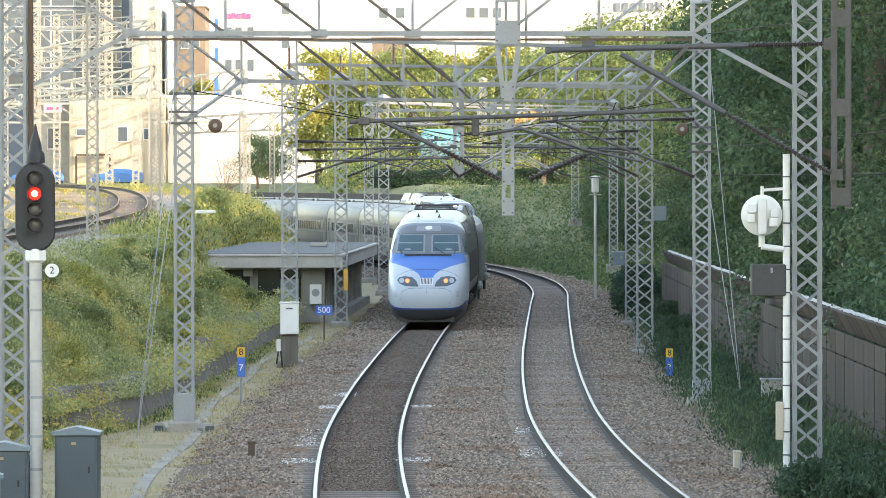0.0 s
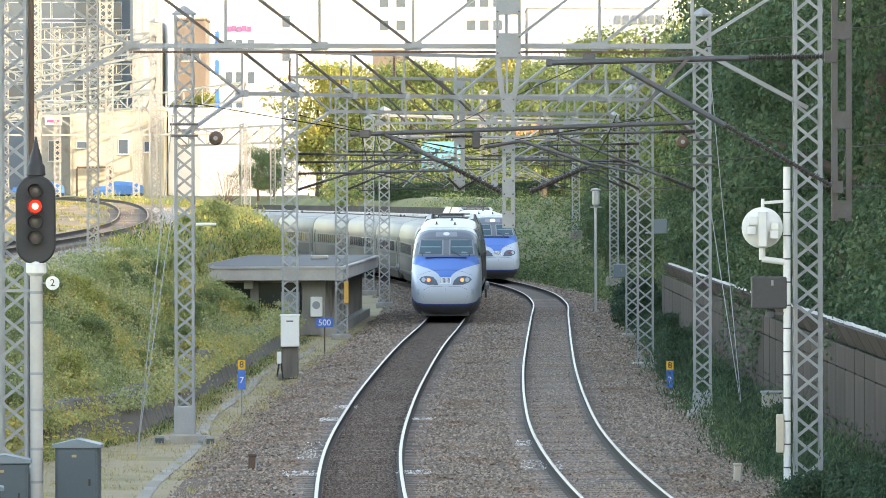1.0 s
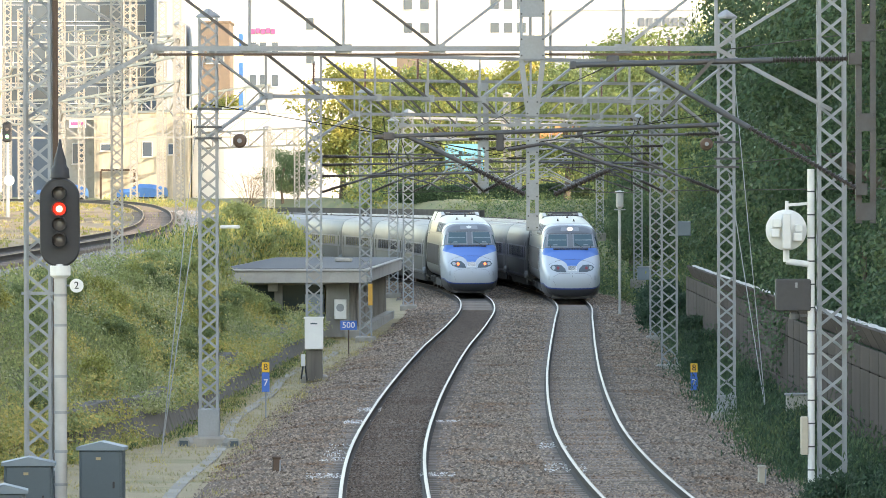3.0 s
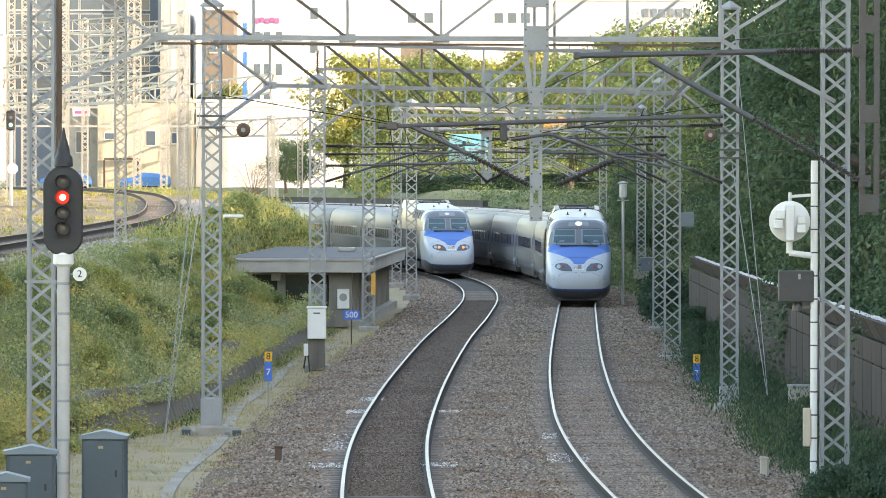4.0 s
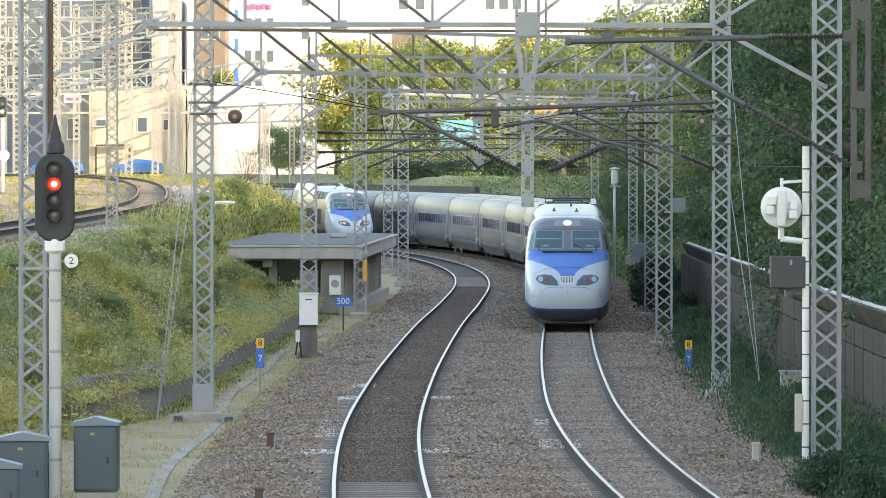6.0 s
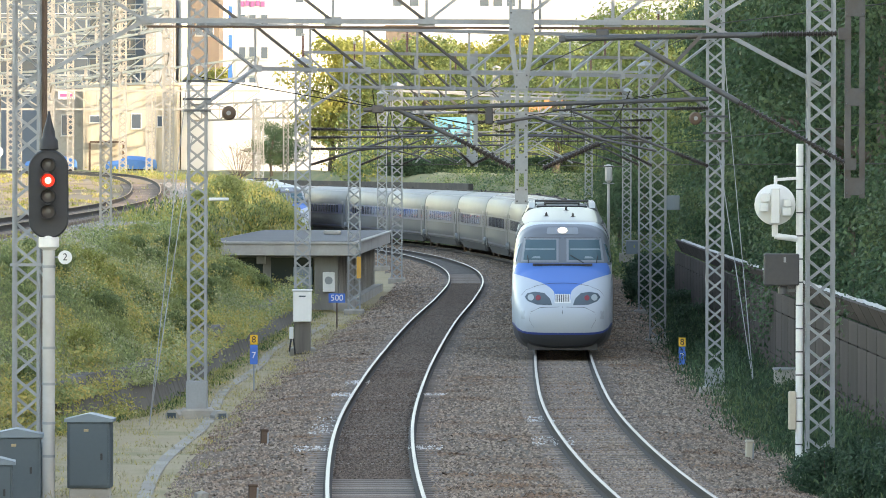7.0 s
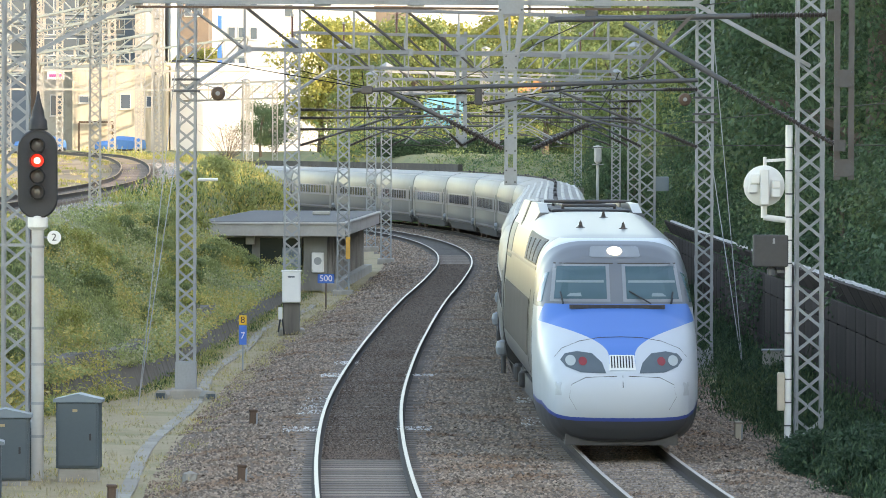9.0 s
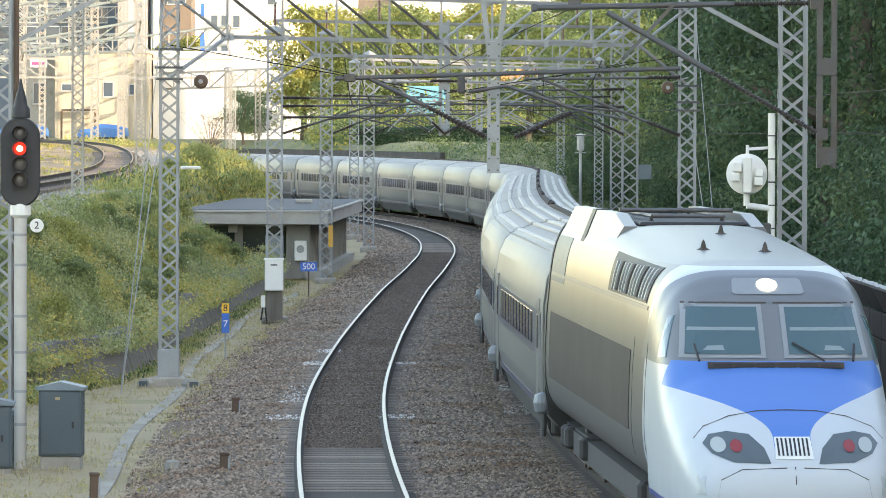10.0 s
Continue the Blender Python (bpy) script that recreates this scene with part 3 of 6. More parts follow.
# ------------------------------------------------------------------ the trackside shed
def shed():
    t = thing("trackside_shed", "low grey concrete shed with a flat slab roof beside the track", "building")
    ang = math.degrees(math.atan2(0.95, 34))
    t.matrix_basis = pose(-3.92, 202.2, 0, 0, 0, -ang)
    L, W = 33.0, 5.1
    M["shed_wall"] = material("ribbed_shed_wall", (0.27, 0.26, 0.235), 0.85, 0, 0.25, 1.2, 10, 0.3, (0.15, 0.135, 0.115), 0.6, stretch=(1, 1, 0.3))
    M["roof_slab"] = material("weathered_roof_slab", (0.40, 0.38, 0.345), 0.9, 0, 0.2, 1.5, 10, 0.2, (0.23, 0.21, 0.185), 0.5)
    M["roof_felt"] = material("grey_roof_felt", (0.15, 0.148, 0.145), 0.95, 0, 0.25, 2.0, 10, 0.3, spec=0.2)
    part("roof_slab", Shape().rounded((-W / 2 + 0.25, L / 2 - 0.2, 1.97), (W + 0.5, L + 0.6, 0.52), 0.03), "roof_slab", t, "pale concrete roof slab")
    part("roof_lip", Shape().rounded((-W / 2 + 0.25, L / 2 - 0.2, 2.20), (W + 0.62, L + 0.72, 0.10), 0.02), "roof_slab", t)
    part("roof_felt", Shape().box((-W / 2 + 0.25, L / 2 - 0.2, 2.262), (W + 0.3, L + 0.4, 0.02)), "roof_felt", t, "dark roofing felt")
    body = Shape()
    body.box((-0.32, L / 2, 0.7), (0.2, L - 0.6, 2.05))
    body.box((-W + 0.1, L / 2, 0.7), (0.2, L - 0.6, 2.05))
    body.box((-W / 2, L - 0.4, 0.7), (W - 0.4, 0.2, 2.05))
    body.box((-W / 2, 0.5, -0.05), (W - 0.6, 0.2, 0.6))
    body.box((-0.75, 0.5, 1.0), (0.7, 0.2, 1.5)).box((-4.5, 0.5, 1.0), (1.0, 0.2, 1.5)).box((-2.9, 0.5, 1.0), (0.3, 0.22, 1.5))
    body.box((-W / 2, 0.5, 1.68), (W - 0.6, 0.2, 0.1))
    part("wall", body, "shed_wall", t)
    for i in range(28):
        part("rib", Shape().box((-0.2, 1.2 + i * 1.15, 0.75), (0.1, 0.16, 1.9)), "shed_wall", t)
    part("plinth", Shape().box((-0.1, L / 2, -0.35), (0.55, L, 0.55)), "concrete", t)
    M["dark_glass"] = material("dark_window_glass", (0.03, 0.04, 0.04), 0.12, 0, 0.2, 1, 5, 0)
    part("window", Shape().box((-1.95, 0.55, 1.0), (1.6, 0.06, 1.3)), "dark_glass", t, "dark window under the eaves")
    part("window", Shape().box((-3.6, 0.55, 1.0), (1.1, 0.06, 1.3)), "dark_glass", t)
    part("shutter", Shape().box((-1.55, 0.44, 0.8), (0.7, 0.06, 0.95)), "cabinet_roof", t, "greenish board in the window")
    part("air_conditioner", Shape().rounded((-0.55, 0.28, 0.72), (0.46, 0.3, 0.75), 0.02), "white", t, "boxy white air conditioner")
    part("fan_grille", Shape().lathe([(0.15, -0.01), (0.15, 0.0), (0.10, 0.0)], (-0.55, 0.13, 0.78), 16, "y"), "steel", t)
    part("vent_box", Shape().rounded((-3.1, 0.2, 1.62), (0.35, 0.3, 0.45), 0.02), "concrete", t)
    part("roof_vent", Shape().rounded((-1.3, 18, 2.36), (0.7, 0.7, 0.16), 0.03), "concrete", t)


shed()


# ------------------------------------------------------------------ trains
def livery(name):
    """Front power car paint: silver sides, blue wedge on the bonnet, dark skirt with a blue edge line."""
    m = material(name, (0.128, 0.128, 0.130), 0.32, 0.0, 0.12, 1.5, 10, 0.02, (0.10, 0.096, 0.09), 0.5, spec=0.16)
    n, l = m.node_tree.nodes, m.node_tree.links
    b = n["Principled BSDF"]
    base = b.inputs["Base Color"].links[0].from_socket
    tc = n.new("ShaderNodeTexCoord")
    sep = n.new("ShaderNodeSeparateXYZ")
    l.new(tc.outputs["Object"], sep.inputs[0])

    def calc(op, a, c=None, d=None):
        k = n.new("ShaderNodeMath")
        k.operation = op
        for i, v in enumerate((a, c, d)):
            if v is None:
                continue
            if isinstance(v, (int, float)):
                k.inputs[i].default_value = v
            else:
                l.new(v, k.inputs[i])
        return k.outputs[0]
    x, y, z = (sep.outputs[i] for i in range(3))
    ax = calc("ABSOLUTE", x)

    def over(colour, mask, below):
        mx = n.new("ShaderNodeMix")
        mx.data_type = "RGBA"
        l.new(mask, mx.inputs[0])
        l.new(below, mx.inputs[6])
        mx.inputs[7].default_value = (*colour, 1)
        return mx.outputs[2]
    # the wedge widens upwards from the grille to the windscreen sill
    t = calc("DIVIDE", calc("SUBTRACT", z, 1.62), 0.58)
    t = calc("MAXIMUM", t, 0.0)
    wide = calc("MULTIPLY_ADD", calc("POWER", t, 2.2), 1.3, 0.22)
    wedge = calc("MULTIPLY", calc("LESS_THAN", ax, wide), calc("GREATER_THAN", z, 1.50))
    wedge = calc("MULTIPLY", wedge, calc("LESS_THAN", z, 2.46))
    wedge = calc("MULTIPLY", wedge, calc("LESS_THAN", y, 2.6))
    col = over((0.46, 0.50, 0.535), calc("LESS_THAN", y, 4.6), base)
    col = over((0.165, 0.168, 0.172), calc("GREATER_THAN", z, 3.56), col)
    col = over((0.155, 0.17, 0.19), calc("MULTIPLY", calc("GREATER_THAN", z, 2.40), calc("LESS_THAN", calc("MULTIPLY_ADD", z, 1.2, y), 8.0)), col)
    col = over((0.075, 0.19, 0.50), wedge, col)
    # the skirt's edge rises from the nose to the sides
    edge = calc("MULTIPLY_ADD", calc("MINIMUM", y, 1.3), 0.19, 0.53)
    col = over((0.05, 0.085, 0.30), calc("LESS_THAN", z, calc("ADD", edge, 0.065)), col)
    col = over((0.065, 0.068, 0.075), calc("LESS_THAN", z, edge), col)
    l.new(col, b.inputs["Base Color"])
    return m


M["livery"] = livery("power_car_livery")
M["silver"] = material("silver_coach_paint", (0.175, 0.174, 0.173), 0.42, 0.0, 0.1, 2.5, 8, 0.02, (0.15, 0.142, 0.13), 0.45, spec=0.14)
M["coach_roof"] = material("dusty_coach_roof", (0.30, 0.29, 0.275), 0.6, 0.0, 0.15, 1.5, 10, 0.1, (0.25, 0.235, 0.21), 0.5, spec=0.2)
M["band"] = material("grey_blue_window_band", (0.058, 0.066, 0.125), 0.28, 0.0, 0.15, 2, 8, 0.02)
M["glass"] = material("coach_glass", (0.03, 0.035, 0.05), 0.08, 0, 0.2, 1, 5, 0)
M["windscreen"] = material("blue_tinted_windscreen", (0.06, 0.11, 0.13), 0.06, 0, 0.1, 1, 5, 0)
M["livery_patch"] = material("pale_flap_paint", (0.36, 0.39, 0.415), 0.35, 0.1, 0.1, 0.5, 8, 0)
M["lamp_glass"] = material("blue_grey_lamp_glass", (0.085, 0.11, 0.125), 0.15, 0, 0.1, 0.5, 8, 0)
M["dull_lamp"] = material("unlit_lamp", (0.36, 0.40, 0.40), 0.2, 0, 0.15, 0.1, 12, 0)
M["frame_grey"] = material("light_grey_glazing_frame", (0.24, 0.26, 0.275), 0.4, 0.1, 0.1, 0.5, 8, 0)
M["rib_paint"] = material("pale_roof_rib", (0.34, 0.33, 0.31), 0.5, 0.1, 0.15, 1.0, 10, 0.05)
M["pale_shelf"] = material("pale_blue_blind", (0.20, 0.25, 0.265), 0.3, 0, 0.1, 0.5, 8, 0)
M["louvre"] = material("dark_louvre", (0.035, 0.033, 0.031), 0.6, 0.3, 0.3, 0.5, 12, 0.2)
M["skirt"] = material("dusty_dark_underframe", (0.075, 0.072, 0.07), 0.8, 0.1, 0.3, 1.0, 12, 0.2)
M["grey_panel"] = material("brown_grey_radiator_panel", (0.072, 0.063, 0.057), 0.8, 0.0, 0.2, 1.2, 6, 0.06, (0.09, 0.078, 0.068), 0.5, spec=0.15)


def ring_at(a, zb, zt, n, top, count=64):
    """One cross-section: a rounded block, drawn in towards its top."""
    ring, mid, h = [], (zb + zt) / 2, (zt - zb) / 2
    for i in range(count):
        q = 2 * math.pi * i / count
        c, s = math.cos(q), math.sin(q)
        z = mid + h * math.copysign(abs(s) ** (2 / n), s)
        k = max(0.0, (z - 1.7) / 2.0)
        ring.append((a * math.copysign(abs(c) ** (2 / n), c) * (1 - top * k ** 1.6), z))
    return ring


NOSE = [  # distance behind the tip, half width, lower edge, upper edge, squareness, draw-in
    (0.00, 0.50, 0.80, 1.10, 2.4, 0.0), (0.05, 0.78, 0.62, 1.25, 2.6, 0.0), (0.16, 1.00, 0.42, 1.40, 2.8, 0.0), (0.36, 1.13, 0.22, 1.55, 3.0, 0.0),
    (0.70, 1.235, 0.12, 1.76, 3.2, 0.0), (1.15, 1.31, 0.08, 1.98, 3.4, 0.05), (1.65, 1.36, 0.06, 2.18, 3.6, 0.1), (2.15, 1.385, 0.06, 2.38, 3.8, 0.14),
    (2.45, 1.39, 0.06, 2.66, 3.9, 0.12), (2.75, 1.395, 0.06, 2.94, 4.0, 0.12), (3.10, 1.40, 0.06, 3.24, 4.2, 0.12), (3.50, 1.405, 0.06, 3.45, 4.4, 0.12),
    (3.80, 1.407, 0.06, 3.53, 4.6, 0.12), (4.00, 1.407, 0.70, 3.56, 4.7, 0.12), (4.60, 1.407, 0.72, 3.62, 5.0, 0.12), (5.6, 1.407, 0.72, 3.67, 5.2, 0.12),
    (8.0, 1.407, 0.72, 3.77, 5.4, 0.12), (12.0, 1.407, 0.72, 3.92, 5.4, 0.12), (22.2, 1.407, 0.72, 3.94, 5.4, 0.12)]


def nose_section(d):
    ks = [r[0] for r in NOSE]
    return [float(np.interp(d, ks, [r[i] for r in NOSE])) for i in range(1, 6)]


def decal(tree, pts, out, mat, parent, name, label="", thick=0.02, way=(0, 1, 0), start=(0, -3, 0)):
    """A thin plate whose outline is laid on the car's skin, grown from its middle."""
    fc = Vector((sum(p[0] for p in pts), sum(p[1] for p in pts))) / len(pts)
    rings = []
    for f in (1.0, 0.75, 0.5, 0.25):
        ring = []
        for p in pts:
            a, b = fc[0] + (p[0] - fc[0]) * f, fc[1] + (p[1] - fc[1]) * f
            if way[1]:
                o = Vector((a, -3, b))
            else:
                o = Vector((-way[0] * 4, a, b))
            hit, nrm, _, _ = tree.ray_cast(o, Vector(way))
            if hit is None:
                return None
            ring.append(hit + nrm * out)
        rings.append(ring)
    s = Shape()
    n = len(pts)
    base = []
    for p in rings[0]:
        base.append(p + Vector(way) * (out + thick))
    faces = []
    allr = [base] + rings
    for i in range(len(allr) - 1):
        for j in range(n):
            faces.append((i * n + j, i * n + (j + 1) % n, (i + 1) * n + (j + 1) % n, (i + 1) * n + j))
    faces.append(tuple((len(allr) - 1) * n + j for j in range(n)))
    s.add([q for r in allr for q in r], faces)
    return part(name, s, mat, parent, label)


def outline(pts, steps=4):
    res = []
    for i, p in enumerate(pts):
        q = pts[(i + 1) % len(pts)]
        for k in range(steps):
            res.append((p[0] + (q[0] - p[0]) * k / steps, p[1] + (q[1] - p[1]) * k / steps))
    return res


def oval(cx, cz, rx, rz, n=20):
    return [(cx + rx * math.cos(2 * math.pi * i / n), cz + rz * math.sin(2 * math.pi * i / n)) for i in range(n)]


def bogie(parent, y, wheels=(-1.5, 1.5)):
    f = part("bogie_frame", Shape().box((-0.98, y, 0.55), (0.16, 3.2, 0.22)).box((0.98, y, 0.55), (0.16, 3.2, 0.22)).box((0, y, 0.6), (2.0, 0.5, 0.25)), "skirt", parent)
    for dy in wheels:
        for sx in (-1, 1):
            part("wheel", Shape().lathe([(0.12, -0.07), (0.46, -0.07), (0.46, 0.06), (0.12, 0.07)], (sx * 0.78, y + dy, 0.462), 24, "x"), "rust", f, "rust-brown wheel")
        part("axle_box", Shape().rounded((-1.12, y + dy, 0.5), (0.2, 0.34, 0.34), 0.05), "skirt", f)
        part("axle_box", Shape().rounded((1.12, y + dy, 0.5), (0.2, 0.34, 0.34), 0.05), "skirt", f)
    return f


def power_car(lit_head, lit_tail, label):
    t = thing("power_car", label, "train")
    ds = list(np.linspace(0, 0.4, 9)) + list(np.linspace(0.5, 4.6, 42)) + list(np.linspace(5, 22.2, 26))
    rings = []
    for d in ds:
        a, zb, zt, n, top = nose_section(d)
        rings.append([(x, d, z) for x, z in ring_at(a, zb, zt, n, top)])
    hull = Shape().loft(rings)
    me = hull.mesh("body")
    bm = bmesh.new()
    bm.from_mesh(me)
    bmesh.ops.recalc_face_normals(bm, faces=bm.faces)
    bm.to_mesh(me)
    tree = BVHTree.FromBMesh(bm)
    bm.free()
    body = part("body", me, "livery", t, "", True)
    for sx in (-1, 1):
        screen = decal(tree, outline([(sx * 0.11, 2.49), (sx * 1.14, 2.49), (sx * 1.06, 3.12), (sx * 0.11, 3.12)], 6), 0.012, "frame_grey", body, "windscreen_frame")
        decal(tree, outline([(sx * 0.17, 2.53), (sx * 1.07, 2.53), (sx * 1.00, 3.08), (sx * 0.17, 3.08)], 6), 0.022, "windscreen", screen, "windscreen_pane", "blue-tinted windscreen pane")
        decal(tree, outline([(sx * 0.21, 2.80), (sx * 1.02, 2.80), (sx * 1.01, 2.84), (sx * 0.21, 2.84)], 6), 0.026, "pale_shelf", screen, "sun_blind", "pale blind behind the glass")
        decal(tree, outline([(sx * 0.60, 2.57), (sx * 0.86, 2.57), (sx * 0.80, 2.62), (sx * 0.62, 2.63)], 3), 0.026, "pale_shelf", screen, "dashboard")
        decal(tree, outline([(2.75, 2.48), (3.05, 2.48), (3.25, 2.95), (3.12, 2.98)], 4), 0.012, "windscreen", body, "side_pane", "", way=(-sx, 0, 0))
        lamp = decal(tree, outline([(sx * 0.28, 1.35), (sx * 0.70, 1.36), (sx * 0.94, 1.45), (sx * 1.03, 1.56), (sx * 0.95, 1.66), (sx * 0.75, 1.70), (sx * 0.50, 1.67), (sx * 0.34, 1.52)], 3), 0.010, "lamp_glass", body, "lamp_housing", "dark glazed lamp housing")
        decal(tree, oval(sx * 0.86, 1.545, 0.085, 0.085), 0.02, "dull_lamp", lamp, "head_lamp", "pale unlit head lamp")
        decal(tree, oval(sx * 0.66, 1.535, 0.07, 0.07), 0.02, "tail_lamp" if lit_tail else "red_lens", lamp, "tail_lamp", "red tail lamp")
        if sx > 0:
            part("wiper", Shape().tube((0.22, 2.41, 2.68), (0.58, 2.16, 2.47), 0.014, 6), "black", body)
        part("wiper", Shape().tube((sx * 0.97, 2.42, 2.66), (sx * 0.93, 2.17, 2.47), 0.016, 6), "black", body)
        # side fittings: radiator grille, brown panel, roof-edge louvre
        side = decal(tree, outline([(6.6, 1.40), (21.3, 1.40), (21.3, 2.42), (6.6, 2.42)], 8), 0.012, "grey_panel", body, "side_panel", "large brown-grey side panel", way=(-sx, 0, 0))
        lv = decal(tree, outline([(5.2, 3.06), (11.0, 3.06), (11.0, 3.58), (5.2, 3.50)], 8), 0.012, "louvre", body, "louvre", "dark slatted air intake", way=(-sx, 0, 0))
        for i in range(14):
            yy = 5.35 + i * 0.375
            decal(tree, outline([(yy, 3.09), (yy + 0.07, 3.09), (yy + 0.07, 3.47), (yy, 3.47)], 2), 0.035, "skirt" if i % 4 == 3 else "frame_grey", lv, "slat", way=(-sx, 0, 0))
        decal(tree, outline([(19.2, 2.9), (21.9, 2.9), (21.9, 3.6), (19.2, 3.6)], 6), 0.01, "cabinet", body, "end_panel", "dark glazed end panel", way=(-sx, 0, 0))
        decal(tree, outline([(4.9, 2.98), (21.9, 2.98), (21.9, 3.03), (4.9, 3.03)], 16), 0.012, "silver", body, "rain_strip", way=(-sx, 0, 0))
        decal(tree, outline([(4.3, 0.9), (4.34, 0.9), (4.34, 2.6), (4.3, 2.6)], 8), 0.004, "louvre", body, "door_edge", way=(-sx, 0, 0))
        decal(tree, outline([(6.2, 0.9), (6.24, 0.9), (6.24, 2.6), (6.2, 2.6)], 8), 0.004, "louvre", body, "door_edge", way=(-sx, 0, 0))
    grille = decal(tree, outline([(-0.22, 1.40), (0.22, 1.40), (0.21, 1.64), (-0.21, 1.64)], 4), 0.012, "white", body, "grille", "white slatted grille")
    for i in range(8):
        x = -0.19 + i * 0.0495
        decal(tree, outline([(x, 1.43), (x + 0.022, 1.43), (x + 0.022, 1.62), (x, 1.62)], 2), 0.02, "black", grille, "grille_slot")
    cowl = Shape()
    cowl.box((0, 2.20, 2.415), (1.64, 0.10, 0.07))
    part("cowl", cowl, "grey_panel", body, "dark slotted cowl under the windscreen")
    for i in range(6):
        part("cowl_slot", Shape().box((-0.65 + i * 0.26, 2.145, 2.415), (0.225, 0.02, 0.05)), "black", body)
    roof = decal(tree, outline([(-0.44, 3.26), (-0.40, 3.235), (0.40, 3.235), (0.44, 3.26), (0.42, 3.40), (0.38, 3.42), (-0.38, 3.42), (-0.42, 3.40)], 3), 0.012, "frame_grey", body, "roof_lamp_panel", "glazed roof lamp panel")
    decal(tree, oval(0, 3.335, 0.125, 0.068), 0.024, "head_lamp" if lit_head else "white", roof, "roof_lamp", "lit roof lamp" if lit_head else "unlit roof lamp")
    # roof fittings
    for x, y in ((-0.45, 6.6), (0.30, 6.2), (0.12, 10.0)):
        part("roof_horn", Shape().lathe([(0.09, 0), (0.085, 0.03), (0.04, 0.05), (0.02, 0.13), (0.0, 0.16)], (x, y, nose_section(y)[2] - 0.03), 12), "grey_panel", body)
    for sx in (-1, 1):
        part("roof_fairing", Shape().loft([[(sx * 1.16, y, 3.60), (sx * 0.80, y, 3.60), (sx * 0.80, y, z), (sx * 0.98, y, z)] for y, z in ((12.5, 3.9), (14.0, 4.06), (21.6, 4.06), (22.15, 3.95))]), "livery", body, "raised roof fairing")
    for sx in (-1, 1):
        part("fairing_strap", Shape().loft([[(sx * 1.18, y, 3.59), (sx * 0.79, y, 3.59), (sx * 0.79, y, 4.07), (sx * 0.99, y, 4.07)] for y in (17.3, 17.9)]), "black", body, "black strap over the fairing")
    part("roof_well", Shape().rounded((0, 16.6, 3.93), (1.5, 8.0, 0.06), 0.02), "black", body, "dark roof well under the pantograph")
    pan = part("pantograph", Shape().tube((-0.5, 13.4, 4.03), (0.5, 13.4, 4.03), 0.03).tube((-0.5, 18.8, 4.03), (0.5, 18.8, 4.03), 0.03)
               .tube((-0.5, 13.4, 4.03), (-0.5, 18.8, 4.03), 0.03).tube((0.5, 13.4, 4.03), (0.5, 18.8, 4.03), 0.03)
               .tube((-0.8, 15.0, 4.09), (0.8, 15.0, 4.09), 0.03).tube((-0.8, 15.4, 4.09), (0.8, 15.4, 4.09), 0.03), "dark_pipe", body, "folded dark pantograph")
    for x, y in ((-0.5, 13.6), (0.5, 13.6), (-0.5, 18.6), (0.5, 18.6)):
        part("insulator", Shape().lathe([(0.035, 0), (0.05, 0.03), (0.03, 0.06), (0.05, 0.09), (0.03, 0.12), (0.025, 0.16)], (x, y, 3.86), 10), "insulator", pan)
    a, zb, zt, n, top = nose_section(22.0)
    part("gangway_seal", Shape().loft([[(x * 1.012, y, 2.3 + (z - 2.3) * 1.01) for x, z in ring_at(a, zb, zt, n, top, 48)] for y in (22.12, 22.34)]), "black", t, "black rubber gangway seal")
    part("bonnet_seam", Shape().tube((0, -0.01, 1.12), (0, 0.10, 1.32), 0.006, 6), "black", body)
    for sx in (-1, 1):
        seam = [(0.10, 1.30), (0.62, 1.28), (0.86, 1.16), (0.90, 0.95), (0.78, 0.74)]
        for (xa, za), (xb, zb) in zip(seam, seam[1:]):
            decal(tree, [(sx * xa, za), (sx * xb, zb), (sx * xb, zb + 0.012), (sx * xa, za + 0.012)], 0.004, "grey_panel", body, "nose_seam")
        arch = [(0.0, 1.93), (0.35, 1.92), (0.7, 1.86), (1.0, 1.74), (1.12, 1.60)]
        for (xa, za), (xb, zb) in zip(arch, arch[1:]):
            decal(tree, [(sx * xa, za), (sx * xb, zb), (sx * xb, zb + 0.010), (sx * xa, za + 0.010)], 0.004, "grey_panel", body, "hatch_seam")
        decal(tree, [(sx * 1.02, 0.98), (sx * 1.12, 0.98), (sx * 1.12, 1.20), (sx * 1.02, 1.20)], 0.006, "livery_patch", body, "jack_flap")
        decal(tree, outline([(sx * 0.04, 3.13), (sx * 1.06, 3.13), (sx * 1.06, 3.15), (sx * 0.04, 3.15)], 6), 0.004, "grey_panel", body, "roof_seam")
    under = Shape().box((0, 11.2, 0.45), (2.2, 18, 0.35)).box((0, 0.75, 0.25), (1.9, 0.5, 0.25))
    part("underframe", under, "skirt", t)
    bogie(t, 6.0)
    bogie(t, 19.0)
    return t


